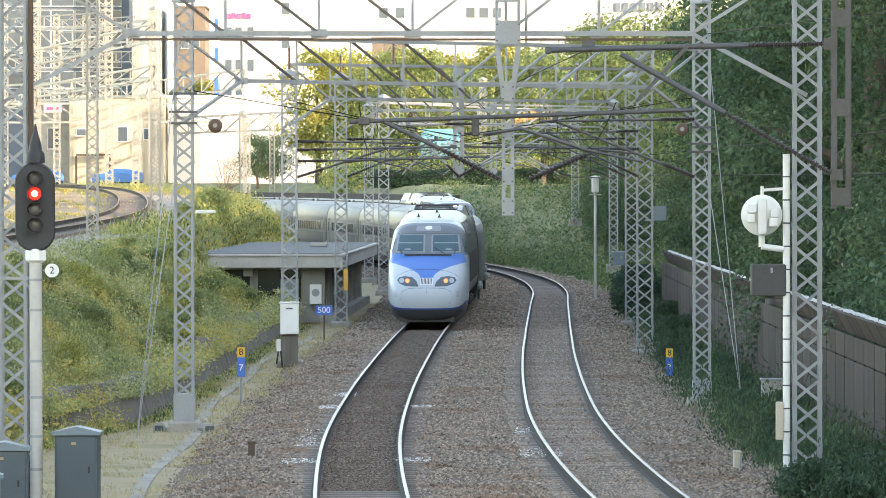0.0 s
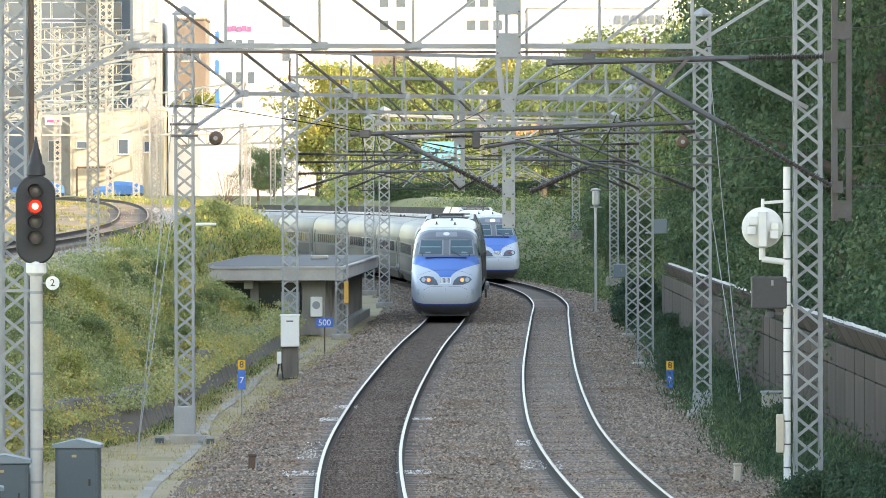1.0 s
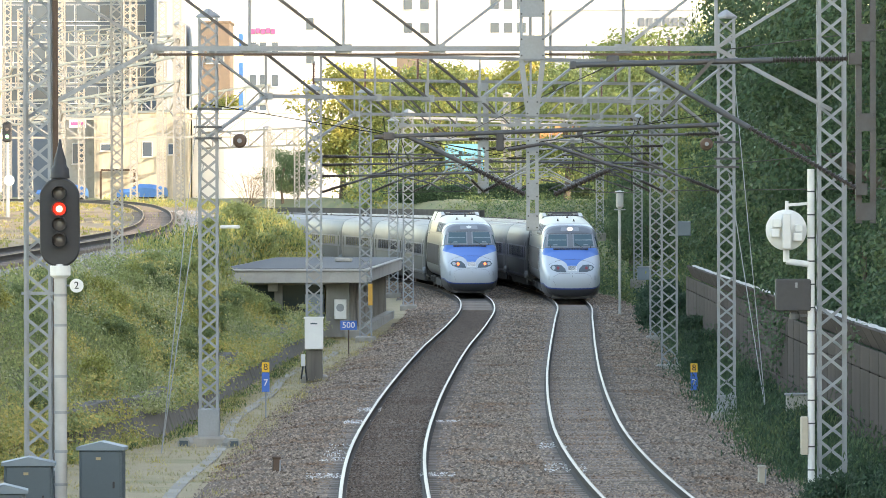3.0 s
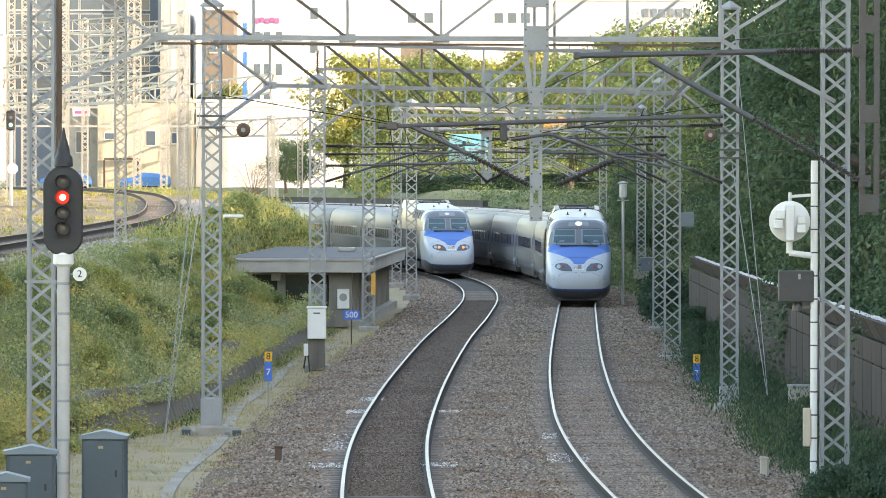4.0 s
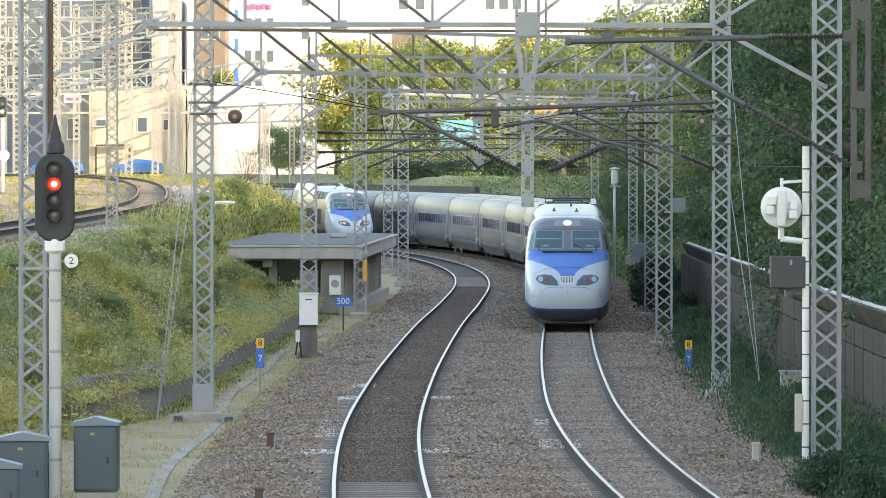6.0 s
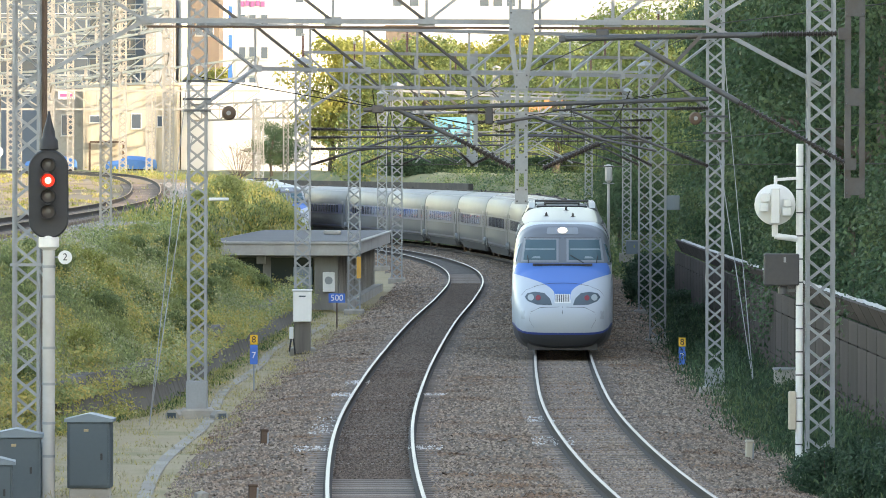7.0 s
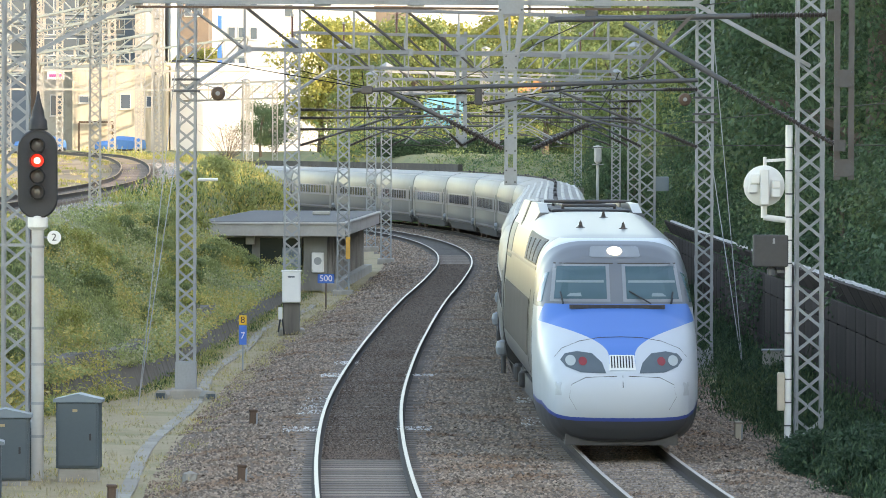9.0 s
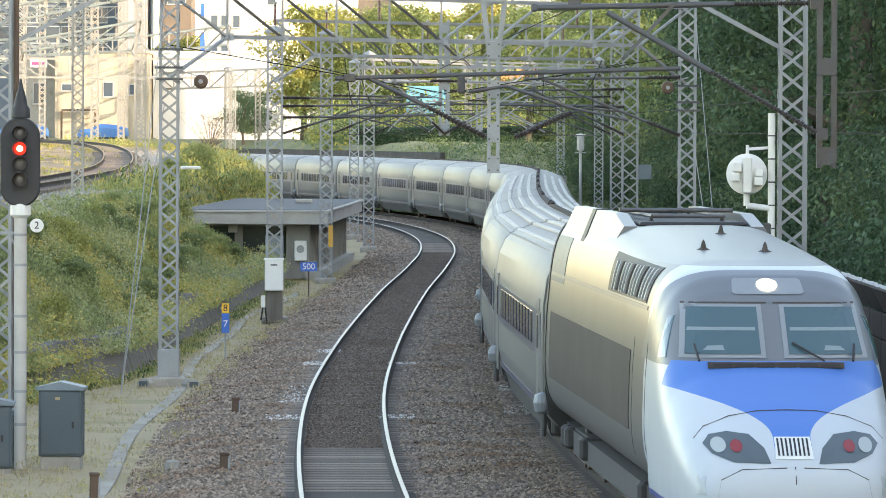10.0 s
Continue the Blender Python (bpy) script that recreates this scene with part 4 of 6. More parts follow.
def coach(length, label, category="train", full=True):
    t = thing("coach", label, category)
    L = length - 0.42
    sec = [(-1.2, 0.55), (-1.38, 0.75), (-1.45, 1.15), (-1.45, 1.95), (-1.44, 2.50), (-1.38, 2.90), (-1.26, 3.17), (-1.05, 3.34), (-0.5, 3.46), (0, 3.50)]
    sec = sec + [(-x, z) for x, z in reversed(sec[:-1])]
    body = part("body", Shape().loft([[(x * k, y, z) for x, z in sec] for y, k in ((0.21, 0.985), (0.26, 1), (0.21 + L - 0.05, 1), (0.21 + L, 0.985))]), "silver", t, "", True)
    # roof skin with lengthwise ribs
    tops = [(-1.16, 3.265), (-0.80, 3.41), (-0.4, 3.492), (0, 3.512), (0.4, 3.492), (0.80, 3.41), (1.16, 3.265)]
    roof = part("roof", Shape().loft([[(x, y, z + 0.008) for x, z in tops] + [(x, y, z - 0.03) for x, z in reversed(tops)] for y in (0.4, 0.2 + L - 0.2)]), "coach_roof", t, "dusty ribbed roof", True)
    for x, z in () if not full else ((-1.0, 3.34), (-0.7, 3.45), (-0.42, 3.50), (-0.15, 3.52), (0.15, 3.52), (0.42, 3.50), (0.7, 3.45), (1.0, 3.34)):
        part("roof_rib", Shape().rounded((x, length / 2, z), (0.11, L - 0.7, 0.06), 0.015), "rib_paint", roof)
    part("roof_cable", Shape().box((0.15, length / 2, 3.56), (0.12, L - 1.0, 0.06)), "grey_panel", roof)
    for y in (1.2, length - 1.2):
        part("roof_insulator", Shape().lathe([(0.05, 0), (0.07, 0.03), (0.04, 0.06), (0.07, 0.09), (0.03, 0.14)], (0.15, y, 3.52), 10), "insulator", roof)
    for sx in ((-1, 1) if full else (-1,)):
        band = part("window_band", Shape().box((sx * 1.443, length / 2, 1.99), (0.02, L - 0.5, 0.72), None), "band", t, "grey-blue window band")
        band.matrix_basis = pose(0, 0, 0)
        n = int((length - 5.5) / 1.15)
        y0 = length / 2 - n * 1.15 / 2
        for i in range(n):
            part("window", Shape().rounded((sx * 1.452, y0 + 0.575 + i * 1.15, 2.02), (0.03, 0.78, 0.52), 0.008), "glass", band)
        part("stripe", Shape().box((sx * 1.405, length / 2, 0.84), (0.03, L - 0.2, 0.10)), "band", t)
        for y in (1.35, length - 1.35):
            part("door", Shape().rounded((sx * 1.442, y, 1.62), (0.03, 0.86, 1.85), 0.01), "silver", t)
            part("door_window", Shape().rounded((sx * 1.452, y, 2.02), (0.03, 0.3, 0.55), 0.008), "glass", t)
    part("skirt", Shape().loft([[(-1.34, y, 0.72), (-1.2, y, 0.3), (1.2, y, 0.3), (1.34, y, 0.72)] for y in (2.0, length - 2.0)]), "skirt", t, "dark dusty skirt")
    part("gangway", Shape().loft([[(x * 0.97, y, 0.6 + (z - 0.6) * 0.985) for x, z in sec] for y in (-0.2, 0.24)]), "black", t, "black gangway bellows")
    b = bogie(t, 0.0)
    for sx in (-1, 1):
        part("damper", Shape().lathe([(0.03, -0.17), (0.12, -0.12), (0.15, 0.02), (0.12, 0.14), (0.03, 0.18)], (sx * 1.44, 0.0, 0.92), 14), "frame_grey", b, "pale rounded damper")
        part("damper_rod", Shape().tube((sx * 1.42, 0.0, 0.4), (sx * 1.42, 0.0, 0.8), 0.05, 8), "dark_pipe", b)
    return t


M["red_lens"] = material("red_lens", (0.24, 0.035, 0.04), 0.2, 0, 0.1, 0.1, 10, 0)
POWER = 22.5
KIN = 18.7
# where each train's nose is along y, over the seconds
NOSE_AT = {"right": ((0, 1, 2.5, 3.5, 4.5, 5.5, 7.5, 10), (322, 300, 262, 239, 214.5, 187, 131.8, 62.3)),
           "left": ((0, 10), (185.1, 453))}
lead = power_car(True, False, "silver and blue high-speed power car with its roof lamp lit")
tail = power_car(False, True, "silver and blue high-speed power car with red tail lamps lit")
first = coach(KIN, "silver high-speed coach with a grey-blue window band")
plain = coach(KIN, "silver high-speed coach with a grey-blue window band", full=False)
TRAINS = {"right": [lead, first], "left": [tail, plain]}
for i in range(20):
    TRAINS["right"].append(copy_thing(first if i < 6 else plain, Matrix.Identity(4)))
for i in range(14):
    TRAINS["left"].append(copy_thing(plain, Matrix.Identity(4)))


def motions():
    """Both trains glide along their rails, one towards the camera, the other away."""
    for line, cars in TRAINS.items():
        for i, car in enumerate(cars):
            rows = []
            for k in range(21):
                t = k * 0.5
                nose = arc_at(line, float(np.interp(t, *NOSE_AT[line])))
                if i == 0:
                    a, b, off = nose + 6.0, nose + 19.0, 6.0
                else:
                    a = nose + POWER + (i - 1) * KIN
                    b, off = a + KIN, 0.0
                p, _ = on_track(line, a)
                q, _ = on_track(line, b)
                d = (q - p).normalized()
                o = p - d * off
                rows.append((t, pose(o.x, o.y, 0.0, 0, 0, math.degrees(math.atan2(-d.x, d.y)))))
            walk(car, rows)


# ------------------------------------------------------------------ retaining wall and cable trough
def retaining_wall():
    t = thing("retaining_wall", "dark stained concrete retaining wall at the foot of the bank", "wall", kind="structure")
    s0 = arc_at("left", 113)
    for i in range(21):
        rings = []
        for k in range(5):
            p, d = on_track("left", s0 + i * 4 + k * 0.997)
            q = i * 4 + k
            lift = 0.10 * math.sin(q * 0.21) + 0.05 * math.sin(q * 0.55)
            r = Vector((d.y, -d.x, 0))
            o = -3.2 * float(step(128, 96, p.y))
            rings.append([p + r * (o + a) + Vector((0, 0, z)) for a, z in ((-5.02, -0.6), (-5.40, 0.50 + lift), (-5.85, 0.50 + lift), (-5.85, -0.6))])
        part("wall_block", Shape().loft(rings), "dark_concrete", t)


def cable_trough():
    t = thing("cable_trough", "grey concrete cable trough lids along the path", "cable trough", kind="structure")
    s0 = arc_at("left", 75.5)
    for i in range(112):
        rings = []
        for k in range(2):
            p, d = on_track("left", s0 + i + k * 0.985)
            r = Vector((d.y, -d.x, 0))
            o = -4.05 + 0.12 * math.sin(i / 5.0) + 0.25 * math.sin(i / 17.0)
            rings.append([p + r * (o + a) + Vector((0, 0, z)) for a, z in ((-0.12, -0.46), (-0.12, -0.385), (0.12, -0.385), (0.12, -0.46))])
        part("lid", Shape().loft(rings), "trough", t)


retaining_wall()
cable_trough()


# ------------------------------------------------------------------ colour light signal and cabinets
def signal():
    t = thing("railway_signal", "four-lamp railway signal on a pale pole showing red", "signal", pose(-6.62, 89.2, -0.45))
    part("pole", Shape().tube((0, 0, 0), (0, 0, 4.5), 0.105, 16), "pole_grey", t, "pale grey-white pole", True)
    for z in (0.75, 1.3, 1.95, 2.55, 3.4, 3.9):
        part("strap", Shape().tube((0, 0, z), (0, 0, z + 0.045), 0.112, 16), "steel", t)
    part("collar", Shape().lathe([(0.11, 4.2), (0.17, 4.25), (0.17, 4.40), (0.13, 4.44)], seg=16), "white", t)
    pts = []
    for i in range(32):
        a = 2 * math.pi * i / 32
        pts.append((0.335 * math.cos(a), 0.335 * math.sin(a) + (0.41 if math.sin(a) > 0 else -0.41)))
    zc = 5.13
    board = part("backboard", Shape().loft([[(x * k, y, zc + z * k) for x, z in pts] for y, k in ((-0.13, 0.985), (-0.15, 0.96), (-0.10, 1.0), (-0.08, 1.0))]), "signal_board", t, "long oval dark backboard")
    for i, z in enumerate((0.48, 0.225, -0.035, -0.295)):
        hood = [(0.128, -0.15), (0.128, -0.34), (0.118, -0.34), (0.112, -0.16)]
        part("hood", Shape().lathe(hood, (0, 0, zc + z), 24, "y"), "black", board)
        lit = i == 1
        part("lens", Shape().lathe([(0.105, -0.15), (0.1, -0.185), (0.05, -0.20), (0.0, -0.205)], (0, 0, zc + z), 24, "y"), "red_lamp" if lit else "lens_off", board, "lit red lens" if lit else "dull unlit lens")
        if lit:
            part("lamp_core", Shape().lathe([(0.055, -0.205), (0.05, -0.212), (0.0, -0.216)], (0, 0, zc + z), 20, "y"), "red_core", board)
    part("finial", Shape().lathe([(0.1, 5.85), (0.16, 5.87), (0.15, 6.02), (0.11, 6.07), (0.10, 6.17), (0.05, 6.33), (0.015, 6.5), (0.0, 6.52)], seg=16), "black", t, "black pointed finial", True)
    disc = part("number_disc", Shape().lathe([(0.115, -0.02), (0.115, -0.045), (0.0, -0.047)], (0.28, -0.1, 4.08), 24, "y"), "white", t, "round white plate with a black 2")
    part("bracket", Shape().bar((0, 0, 4.08), (0.28, -0.06, 4.08), 0.03, 0.03), "steel", t)
    text("2", 0.17, "black", disc, (0.28, -0.152, 4.08))
    part("cross_arm", Shape().bar((-0.65, 0.05, 3.95), (0.0, 0.05, 3.95), 0.06, 0.05).bar((-0.2, 0.05, 3.93), (0.0, 0.05, 3.6), 0.05, 0.03), "steel", t)


def yard_signal():
    t = thing("yard_signal", "far trackside signal on a pale pole showing green", "signal", pose(-25.2, 300, 3.4))
    part("pole", Shape().tube((0, 0, 0), (0, 0, 5.2), 0.11, 10), "pole_grey", t)
    head = part("backboard", Shape().rounded((0, -0.15, 5.1), (0.5, 0.2, 1.1), 0.08), "signal_board", t)
    M["green_lamp"] = glowing("lit_green_lamp", (0.2, 0.9, 0.45), 0.9)
    part("lens", Shape().lathe([(0.1, -0.25), (0.08, -0.28), (0.0, -0.29)], (0, 0, 4.85), 12, "y"), "green_lamp", head, "lit green lens")
    part("lens", Shape().lathe([(0.1, -0.25), (0.08, -0.28), (0.0, -0.29)], (0, 0, 5.25), 12, "y"), "lens_off", head)
    part("round_plate", Shape().lathe([(0.3, -0.05), (0.3, -0.09), (0.0, -0.1)], (0.1, -0.1, 2.4), 20, "y"), "white", t)


def text(body, size, mat, parent, at, rot=(90, 0, 0)):
    cu = bpy.data.curves.new("lettering", "FONT")
    cu.body, cu.size, cu.align_x, cu.align_y, cu.extrude = body, size, "CENTER", "CENTER", 0.003
    tmp = bpy.data.objects.new("lettering", cu)
    me = bpy.data.meshes.new_from_object(tmp)
    bpy.data.objects.remove(tmp)
    me.materials.clear()
    me.materials.append(M[mat])
    return part("lettering", me, mat, parent, at=pose(*at, *rot))


def cabinet(x, y, w, h, d, turn, z=-0.42, plinth=0.22):
    t = thing("trackside_cabinet", "dark blue-grey metal trackside cabinet with a pitched lid", "cabinet", pose(x, y, z, 0, 0, turn), "trackside cabinets")
    part("plinth", Shape().rounded((0, 0, plinth / 2 - 0.1), (w * 0.93, d * 0.9, plinth + 0.2), 0.02), "concrete", t, "concrete plinth")
    body = part("body", Shape().rounded((0, 0, plinth + h / 2), (w, d, h), 0.012), "cabinet", t)
    door = part("door", Shape().rounded((0, -d / 2 - 0.012, plinth + h / 2), (w * 0.90, 0.03, h * 0.93), 0.008), "cabinet", t)
    part("handle", Shape().box((w * 0.30, -d / 2 - 0.04, plinth + h * 0.47), (0.035, 0.04, 0.11)), "black", door)
    part("badge", Shape().box((-0.04, -d / 2 - 0.032, plinth + h * 0.86), (0.08, 0.01, 0.045)), "sand", door)
    a, b = w / 2 + 0.045, d / 2 + 0.05
    z0 = plinth + h
    part("lid", Shape().loft([[(-a, yy, z0 - 0.02), (a, yy, z0 - 0.02), (a, yy, z0 + 0.03), (0, yy, z0 + 0.125), (-a, yy, z0 + 0.03)] for yy in (-b, b)]), "cabinet_roof", t, "pale pitched lid")
    return t


signal()
yard_signal()
cabinet(-5.93, 89.2, 0.72, 1.12, 0.5, -2)
cabinet(-7.05, 87.9, 0.80, 1.05, 0.5, 3, plinth=0.1)
cabinet(-6.95, 89.6, 0.62, 0.80, 0.5, 0, plinth=0.1)
cabinet(-7.15, 84.3, 0.66, 0.85, 0.5, 4, plinth=0.05)


# ------------------------------------------------------------------ markers and small trackside things
def km_post(x, y, z0, h):
    t = thing("kilometre_post", "small post with a yellow plate over a blue plate", "marker post", pose(x, y, z0), "kilometre posts")
    part("stake", Shape().tube((0, 0, -0.1), (0, 0, h - 0.2), 0.02, 8), "steel", t)
    up = part("yellow_plate", Shape().rounded((0, -0.03, h - 0.11), (0.19, 0.02, 0.24), 0.006), "yellow_sign", t, "yellow plate with a black 8")
    lo = part("blue_plate", Shape().rounded((0, -0.03, h - 0.48), (0.19, 0.02, 0.48), 0.006), "blue_sign", t, "blue plate with a white 7")
    text("8", 0.23, "black", up, (0, -0.045, h - 0.11))
    text("7", 0.23, "white", lo, (0, -0.045, h - 0.50))


def sign_500():
    t = thing("distance_sign", "small blue plate with white 500 on a post", "sign", pose(-3.70, 180.3, -0.42))
    part("stake", Shape().tube((0, 0, -0.1), (0, 0, 1.0), 0.025, 8), "rust", t)
    p = part("plate", Shape().rounded((0, -0.04, 1.09), (0.56, 0.02, 0.31), 0.006), "blue_sign", t)
    text("500", 0.29, "white", p, (0, -0.056, 1.09))


def stump(x, y, h, mat, w=0.13, label="short rusty post standing in the ballast"):
    t = thing("marker_stump", label, "post", pose(x, y, -0.38, 0, 2, 8), "marker stumps")
    part("post", Shape().rounded((0, 0, h / 2), (w, w, h), 0.015), mat, t)
    part("cap", Shape().rounded((0, 0, h), (w + 0.03, w + 0.03, 0.05), 0.012), mat, t)
    part("side_strip", Shape().box((w / 2 + 0.01, -0.01, h * 0.55), (0.03, w * 0.7, h * 0.7)), "steel", t)


km_post(-4.78, 132.8, -0.42, 1.36)
km_post(6.35, 144.9, -0.5, 1.0)
sign_500()
stump(-3.52, 102.9, 0.46, "rust")
stump(-3.12, 85.9, 0.42, "rust")
stump(-4.9, 81, 0.4, "rust")
M["beige"] = material("beige_painted_post", (0.50, 0.44, 0.34), 0.7, 0, 0.15, 0.4, 14, 0.1)
stump(5.62, 99.9, 0.42, "beige", 0.12, "short beige post at the ballast edge")
rock = Shape().lathe([(0.05, -0.1), (0.24, -0.05), (0.25, 0.12), (0.17, 0.24), (0.04, 0.28)], seg=9)
rock.v = [(x * 0.6 + 0.06 * noise.noise((x * 5, y * 5, z * 5)), y + 0.08 * noise.noise((y * 4, z * 4, x * 4)), z) for x, y, z in rock.v]
ob = part("broken_block", rock, "trough", at=pose(-4.0, 87.4, -0.42))
tagged(ob, "broken white concrete block on the ballast slope", "rubble")


def flood_lamp(x, y, turn):
    t = thing("ground_box", "small pale box with a dark face at the mast's foot", "junction box", pose(x, y, -0.42, 0, 0, turn), "ground boxes")
    t.scale = (0.72, 0.72, 0.72)
    part("shell", Shape().loft([[(-0.2, yy, 0), (0.2, yy, 0), (0.22 * k, yy, 0.14), (0.12 * k, yy, 0.28), (-0.12 * k, yy, 0.28), (-0.22 * k, yy, 0.14)] for yy, k in ((-0.2, 1), (0.25, 0.9))]), "concrete", t)
    part("face", Shape().box((0, -0.21, 0.12), (0.28, 0.02, 0.16)), "cabinet", t, "dark greenish face")


flood_lamp(-5.98, 117.7, -20)
flood_lamp(-4.98, 117.4, 25)
flood_lamp(-5.28, 118.9, 15)
part("base_guard", Shape().rounded((0, 0, 0.42), (0.47, 0.47, 0.66), 0.01), "steel", MASTS["l1"], "riveted sheet guard round the foot")
part("climb_guard", Shape().box((0, -0.25, 7.35), (0.62, 0.05, 0.05)), "dark_pipe", MASTS["l1"])
part("climb_guard", Shape().box((0, -0.25, 6.95), (0.62, 0.05, 0.05)), "dark_pipe", MASTS["l1"])
part("climb_guard", Shape().box((0, -0.25, 6.7), (0.62, 0.05, 0.05)), "dark_pipe", MASTS["l1"])
part("climb_guard", Shape().box((0, -0.25, 6.7), (0.6, 0.05, 0.05)), "dark_pipe", MASTS["r2"])
part("climb_guard", Shape().box((0, -0.25, 6.3), (0.6, 0.05, 0.05)), "dark_pipe", MASTS["r2"])
part("climb_guard", Shape().box((0, -0.25, 6.1), (0.6, 0.05, 0.05)), "dark_pipe", MASTS["r2"])
part("base_guard", Shape().rounded((0, 0, 0.3), (0.46, 0.46, 0.5), 0.01), "steel", MASTS["r2"], "sheet guard round the foot")
part("cable_pipe", Shape().tube((0.3, 0.0, 0), (0.3, 0.0, 9.0), 0.05, 10), "rust", MASTS["l0"])
M["orange_plate"] = material("orange_yellow_plate", (0.62, 0.33, 0.06), 0.6, 0, 0.15, 0.3, 14, 0.05)
part("warning_plate", Shape().rounded((0.18, -0.27, 1.7), (0.16, 0.02, 0.8), 0.006), "orange_plate", MASTS["l3"], "orange-yellow warning plate")
part("mast_box", Shape().rounded((0.45, -0.1, 4.35), (0.42, 0.3, 0.45), 0.02), "cabinet_roof", MASTS["r3"], "pale grey box on the mast")
part("mast_bracket", Shape().bar((0.0, -0.1, 4.15), (0.5, -0.1, 4.15), 0.05, 0.05), "steel", MASTS["r3"])
# white switch box on the third mast
sw = thing("switch_box", "white switch box strapped to the mast", "switch box", pose(-4.22, 156.6, 0.0))
part("housing", Shape().rounded((0, -0.1, 1.02), (0.54, 0.3, 0.9), 0.02), "white", sw)
part("lid", Shape().rounded((0, -0.1, 1.49), (0.58, 0.34, 0.05), 0.01), "white", sw)
part("name_bars", Shape().box((0, -0.256, 1.32), (0.2, 0.01, 0.04)), "cabinet", sw)
part("lower_casing", Shape().rounded((0, 0.1, 0.1), (0.48, 0.4, 0.94), 0.02), "dark_concrete", sw, "dark casing below the box")
part("meter", Shape().rounded((-0.32, -0.1, 0.25), (0.12, 0.12, 0.35), 0.01), "white", sw)
part("cable", Shape().tube((-0.32, -0.1, 0.1), (-0.38, -0.1, -0.3), 0.025, 6).tube((-0.26, -0.1, 0.1), (-0.2, -0.1, -0.4), 0.025, 6), "black", sw)


# round white radar head and box on the slim white pole
def round_head():
    t = thing("round_trackside_unit", "round white trackside unit on a slim white pole", "trackside unit", pose(6.08, 92.6, -0.4))
    part("pole", Shape().tube((0, 0, 0), (0, 0, 5.95), 0.062, 14), "white", t, "slim white pole", True)
    for i in range(14):
        part("strap", Shape().tube((0, 0, 0.35 + i * 0.4), (0, 0, 0.375 + i * 0.4), 0.066, 12), "dark_pipe", t)
    disc = part("disc", Shape().lathe([(0.0, 0.1), (0.30, 0.08), (0.355, 0.0), (0.355, -0.03), (0.33, -0.05), (0.0, -0.07)], (-0.43, -0.05, 4.90), 32, "y"), "white", t, "round white housing", True)
    for x, z, w, h in ((-0.43, 4.88, 0.15, 0.62), (-0.60, 5.02, 0.16, 0.16), (-0.63, 4.85, 0.15, 0.15), (-0.23, 4.78, 0.16, 0.15), (-0.22, 4.93, 0.14, 0.14)):
        part("module", Shape().rounded((x, -0.16, z), (w, 0.16, h), 0.015), "white", disc)
    part("arm", Shape().tube((-0.43, -0.05, 4.55), (-0.43, -0.05, 4.35), 0.055, 12).tube((-0.43, -0.05, 4.36), (-0.05, -0.02, 4.31), 0.055, 12), "white", t)
    part("top_arm", Shape().bar((-0.42, -0.05, 5.33), (0, 0, 5.36), 0.05, 0.05).tube((-0.42, -0.05, 5.22), (-0.42, -0.05, 5.40), 0.03, 8), "white", t)
    box = part("grey_box", Shape().rounded((-0.31, 0.05, 3.78), (0.60, 0.3, 0.55), 0.02), "skirt", t, "dark grey box")
    part("box_latch", Shape().box((-0.26, -0.11, 3.95), (0.04, 0.02, 0.09)), "steel", box)
    part("box_arm", Shape().lathe([(0.09, 3.36), (0.09, 3.45), (0.06, 3.5)], (-0.28, 0.05, 0), 12).bar((-0.28, 0.05, 3.42), (0, 0, 3.42), 0.05, 0.05), "dark_pipe", t)
    part("junction_box", Shape().rounded((-0.12, 0, 1.35), (0.13, 0.16, 0.66), 0.015), "beige", t, "beige junction box")


round_head()


# ------------------------------------------------------------------ hanging posts and cantilevers
def drop_post(x, y, z0, z1, w=0.33, mat="steel", label="grey hanging post of two channels with riveted plates"):
    t = thing("hanging_post", label, "hanging post", pose(x, y, 0), "hanging posts")
    for sx in (-1, 1):
        s = Shape().box((sx * (w / 2 - 0.05), 0, (z0 + z1) / 2), (0.1, 0.012, z1 - z0)).box((sx * (w / 2 - 0.006), 0.05, (z0 + z1) / 2), (0.012, 0.1, z1 - z0))
        part("channel", s, mat, t)
    z = z0 + 0.2
    while z < z1:
        pl = part("batten_plate", Shape().rounded((0, -0.014, z), (w, 0.016, 0.3), 0.004), mat, t)
        for bx in (-w / 2 + 0.04, w / 2 - 0.04):
            for bz in (-0.11, 0.11):
                part("bolt", Shape().lathe([(0.018, -0.045), (0.018, -0.02), (0.0, -0.02)], (bx, 0, z + bz), 6, "y"), "dark_pipe", pl)
        z += 1.52
    return t


